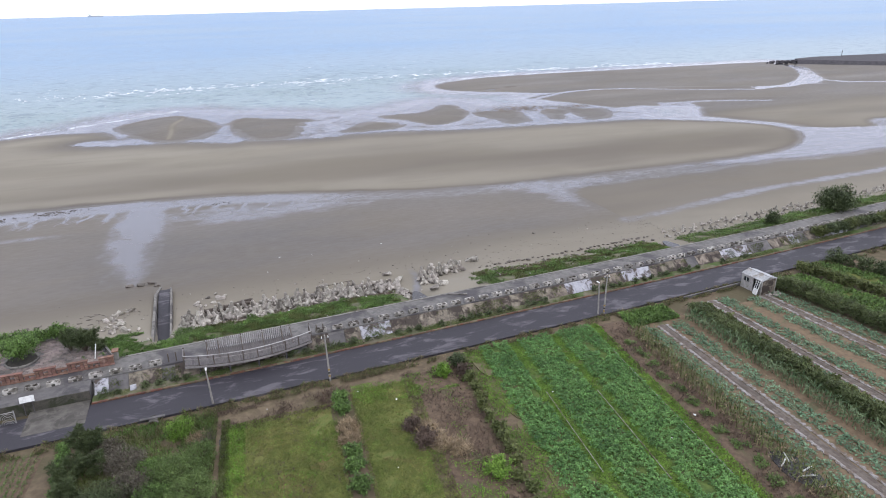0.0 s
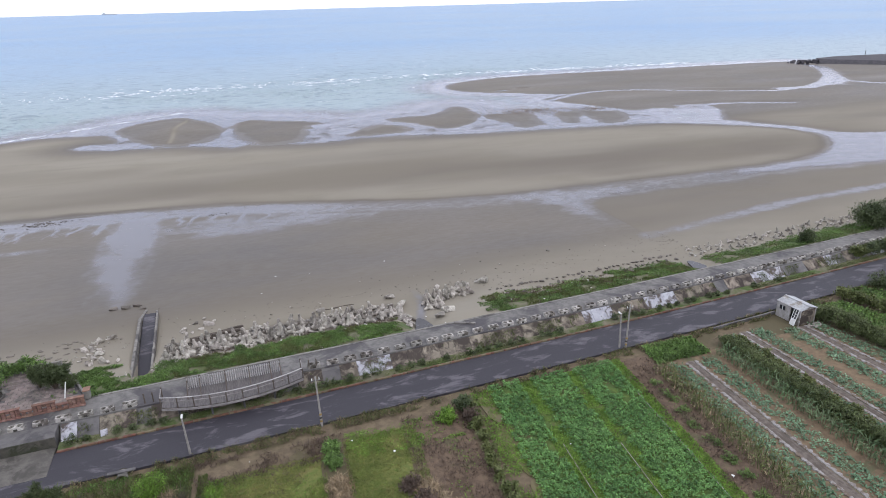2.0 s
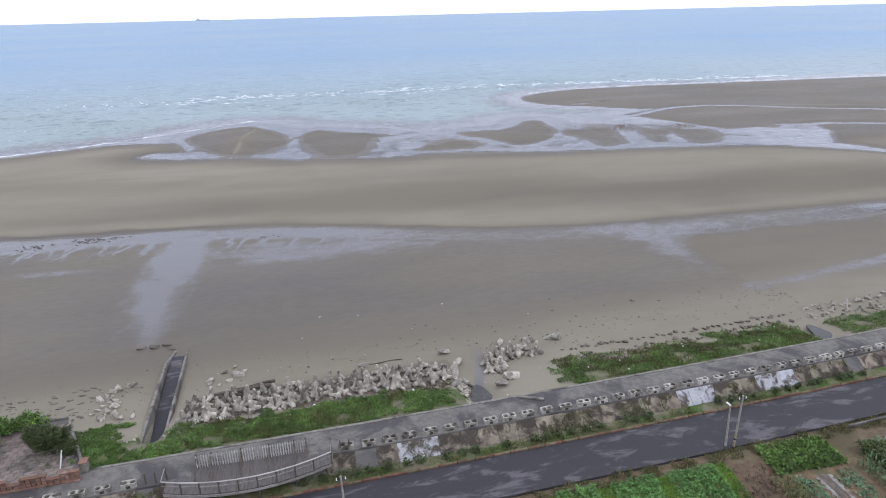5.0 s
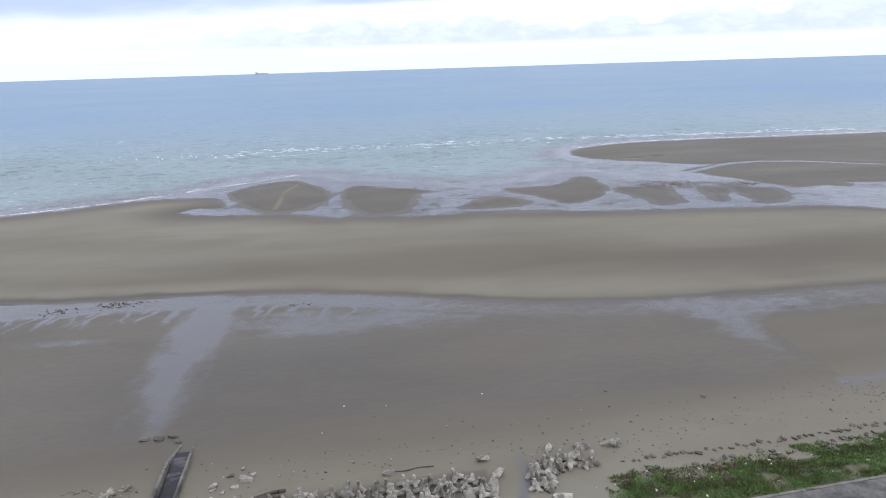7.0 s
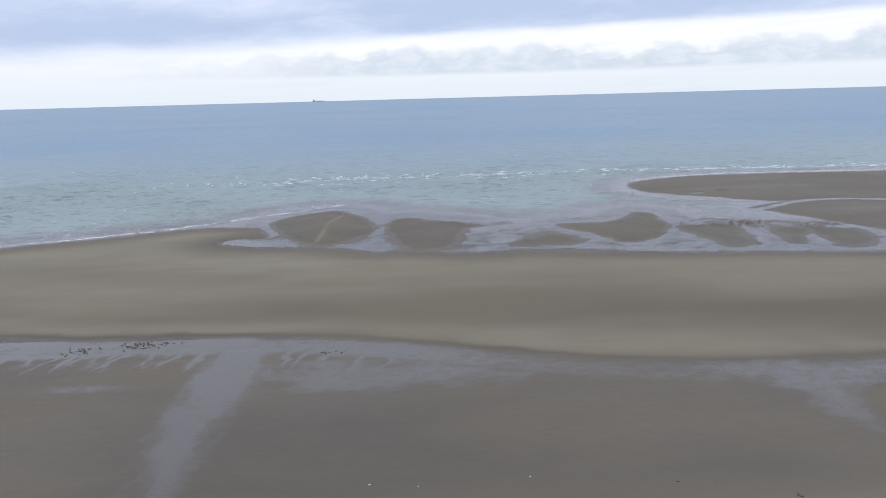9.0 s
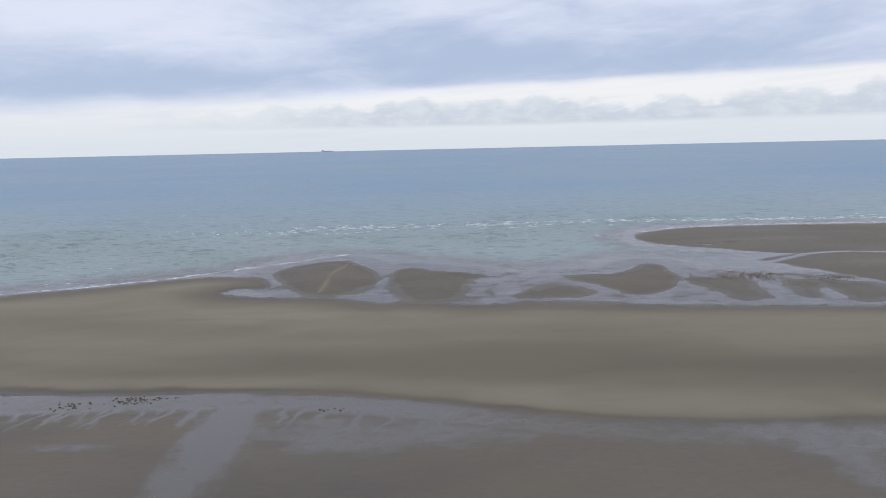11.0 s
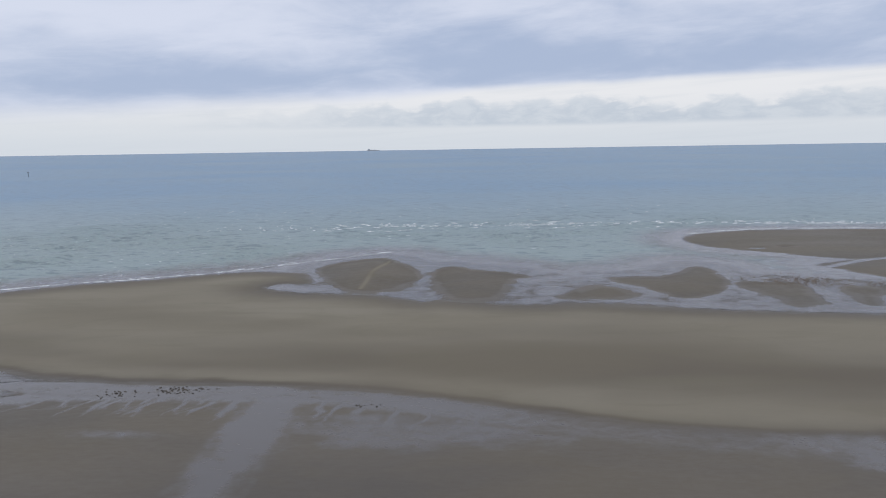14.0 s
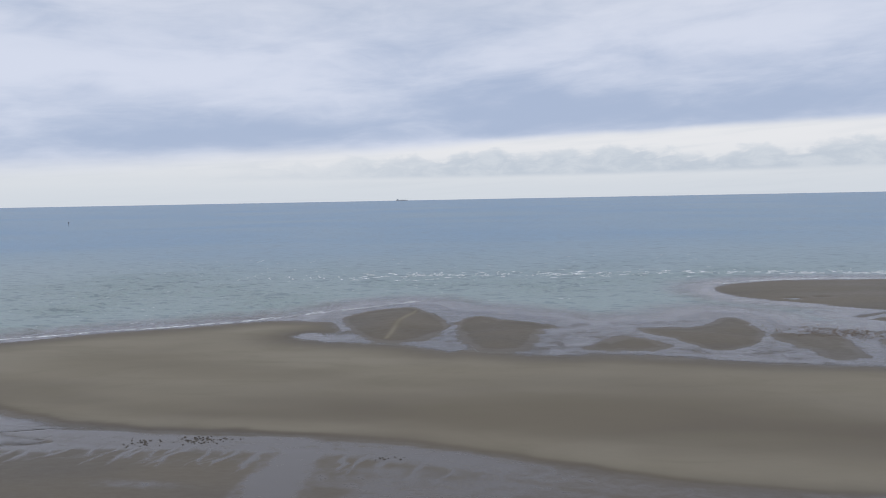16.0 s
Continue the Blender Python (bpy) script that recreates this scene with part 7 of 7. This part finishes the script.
# ---- field hut ----
hut = thing("field_hut", "small grey hut with zinc roof and open white door", "hut", at=pose(59.85, 54.95, FIELD, 0, 0, -87))
HW, HD, HH = 3.0, 2.2, 1.8


def wall_panel(w, h, holes, t=0.14):
    """A wall in the xz plane with rectangular holes cut right through."""
    xs = sorted({-w / 2, w / 2, *(v for a, b, _, _ in holes for v in (a, b))})
    zs = sorted({0, h, *(v for _, _, a, b in holes for v in (a, b))})
    bm = bmesh.new()
    for a, b in zip(xs, xs[1:]):
        for c, d in zip(zs, zs[1:]):
            if not any(p <= a and b <= q and r <= c and d <= s for p, q, r, s in holes):
                box(bm, (b - a, t, d - c), ((a + b) / 2, 0, c))
    bmesh.ops.remove_doubles(bm, verts=bm.verts, dist=0.0005)
    return bm


part("wall", wall_panel(HW, HH, [(-1.15, -0.4, 0.95, 1.5), (0.25, 1.0, 0.0, 1.85)]), PLASTER, hut, "", pose(0, -HD / 2, 0))
part("wall", wall_panel(HW, HH, []), PLASTER, hut, "", pose(0, HD / 2, 0))
part("wall", wall_panel(HD - 0.15, HH, [(-0.4, 0.4, 1.0, 1.6)]), PLASTER, hut, "", pose(-HW / 2 + 0.07, 0, 0, 0, 0, 90))
part("wall", wall_panel(HD - 0.15, HH, []), SLOPE, hut, "bare grey side wall", pose(HW / 2 - 0.07, 0, 0, 0, 0, 90))
part("pane", boxed((0.75, 0.02, 0.55), 0.0, (-0.775, -HD / 2 + 0.03, 0.95)), GLASS, hut)
part("window_frame", boxed((0.05, 0.05, 0.55), 0.005, (-0.775, -HD / 2 - 0.05, 0.95)), WHITE, hut)
part("inside_floor", boxed((HW - 0.3, HD - 0.3, 0.06), 0.0), PIT, hut)
door = part("door", boxed((0.76, 0.05, 1.9), 0.01), WHITE, hut, "white panelled door leaning open", Matrix.Translation((1.0, -HD / 2 - 0.50, 0.02)) @ Matrix.Rotation(radians(-16), 4, "X") @ Matrix.Rotation(radians(-12), 4, "Z"))
for i in range(4):
    for s in (-0.17, 0.17):
        part("door_pane", boxed((0.22, 0.02, 0.26), 0.004, (s, -0.03, 0.75 + i * 0.28)), GLASS, door)
for s in (-1, 1):     # corrugated sheets, two slopes
    for i in range(6):
        bm = bmesh.new()
        w = (HW + 0.22) / 6
        V0 = []
        for j in range(9):
            a = -w / 2 + w * j / 8
            zz = 0.025 * (j % 2)
            V0.append([bm.verts.new((a, yy, zz + dz_)) for yy, dz_ in ((0, 0.0), (1.28, 0.0))])
        for p, q in zip(V0, V0[1:]):
            bm.faces.new((p[0], q[0], q[1], p[1]))
        r = bmesh.ops.extrude_face_region(bm, geom=list(bm.faces))
        bmesh.ops.translate(bm, verts=[g for g in r["geom"] if isinstance(g, bmesh.types.BMVert)], vec=(0, 0, 0.012))
        bmesh.ops.recalc_face_normals(bm, faces=bm.faces)
        m = Matrix.Translation((-(HW + 0.22) / 2 + w * (i + 0.5), 0, HH + 0.36)) @ Matrix.Rotation(0 if s > 0 else math.pi, 4, "Z") @ Matrix.Rotation(radians(-17), 4, "X")
        part("roof_sheet", bm, ROOF, hut, "", m)
part("ridge", boxed((HW + 0.22, 0.26, 0.05), 0.015, (0, 0, HH + 0.37)), ROOF, hut)
for s in (-1, 1):
    bm = bmesh.new()
    tri = [[bm.verts.new((x_, y_, z_)) for y_, z_ in ((-HD / 2, HH), (HD / 2, HH), (0, HH + 0.36))] for x_ in (s * (HW / 2 - 0.14), s * HW / 2)]
    bm.faces.new(tri[0])
    bm.faces.new(tri[1][::-1])
    for i in range(3):
        bm.faces.new((tri[0][i], tri[0][(i + 1) % 3], tri[1][(i + 1) % 3], tri[1][i]))
    bmesh.ops.recalc_face_normals(bm, faces=bm.faces)
    part("gable", bm, PLASTER, hut)
rng = random.Random(6)
for k in range(26):
    x, y = 60.5 + rng.uniform(-0.9, 1.0), 52.8 + rng.uniform(-0.5, 0.4)
    s = rng.uniform(0.2, 0.45)
    ob = new("rubble_piece", rng.choice(BOULDER))
    ob.matrix_basis = pose(x, y, FIELD + 0.02 + 0.3 * s, rng.uniform(0, 40), 0, rng.uniform(0, 360)) @ Matrix.Diagonal((s, s, s, 1))
    tagged(ob, "broken piece of rubble heaped beside the hut", "rubble", "rubble heap by the hut")
low = part("low_wall", boxed((9.0, 0.18, 0.35), 0.02), CONC_DARK, None, "", pose(54.2, 56.25, FIELD, 0, 0, 4.5))
tagged(low, "low dark concrete field wall beside the road", "wall")

# dark pools where drains cross under the walkway
for cx_, nn in ((20.7, 7.6), (59.6, 8.0)):
    y = float(yk(cx_)) + nn
    pool("drain_pool", [(cx_ - 1.5, y - 1.2), (cx_ + 1.3, y - 1.1), (cx_ + 1.0, y + 0.6), (cx_ + 0.4, y + 2.4), (cx_ - 0.3, y + 2.6), (cx_ - 0.9, y + 0.8)], -0.30, DITCH, "dark drain water pooled below the walkway")
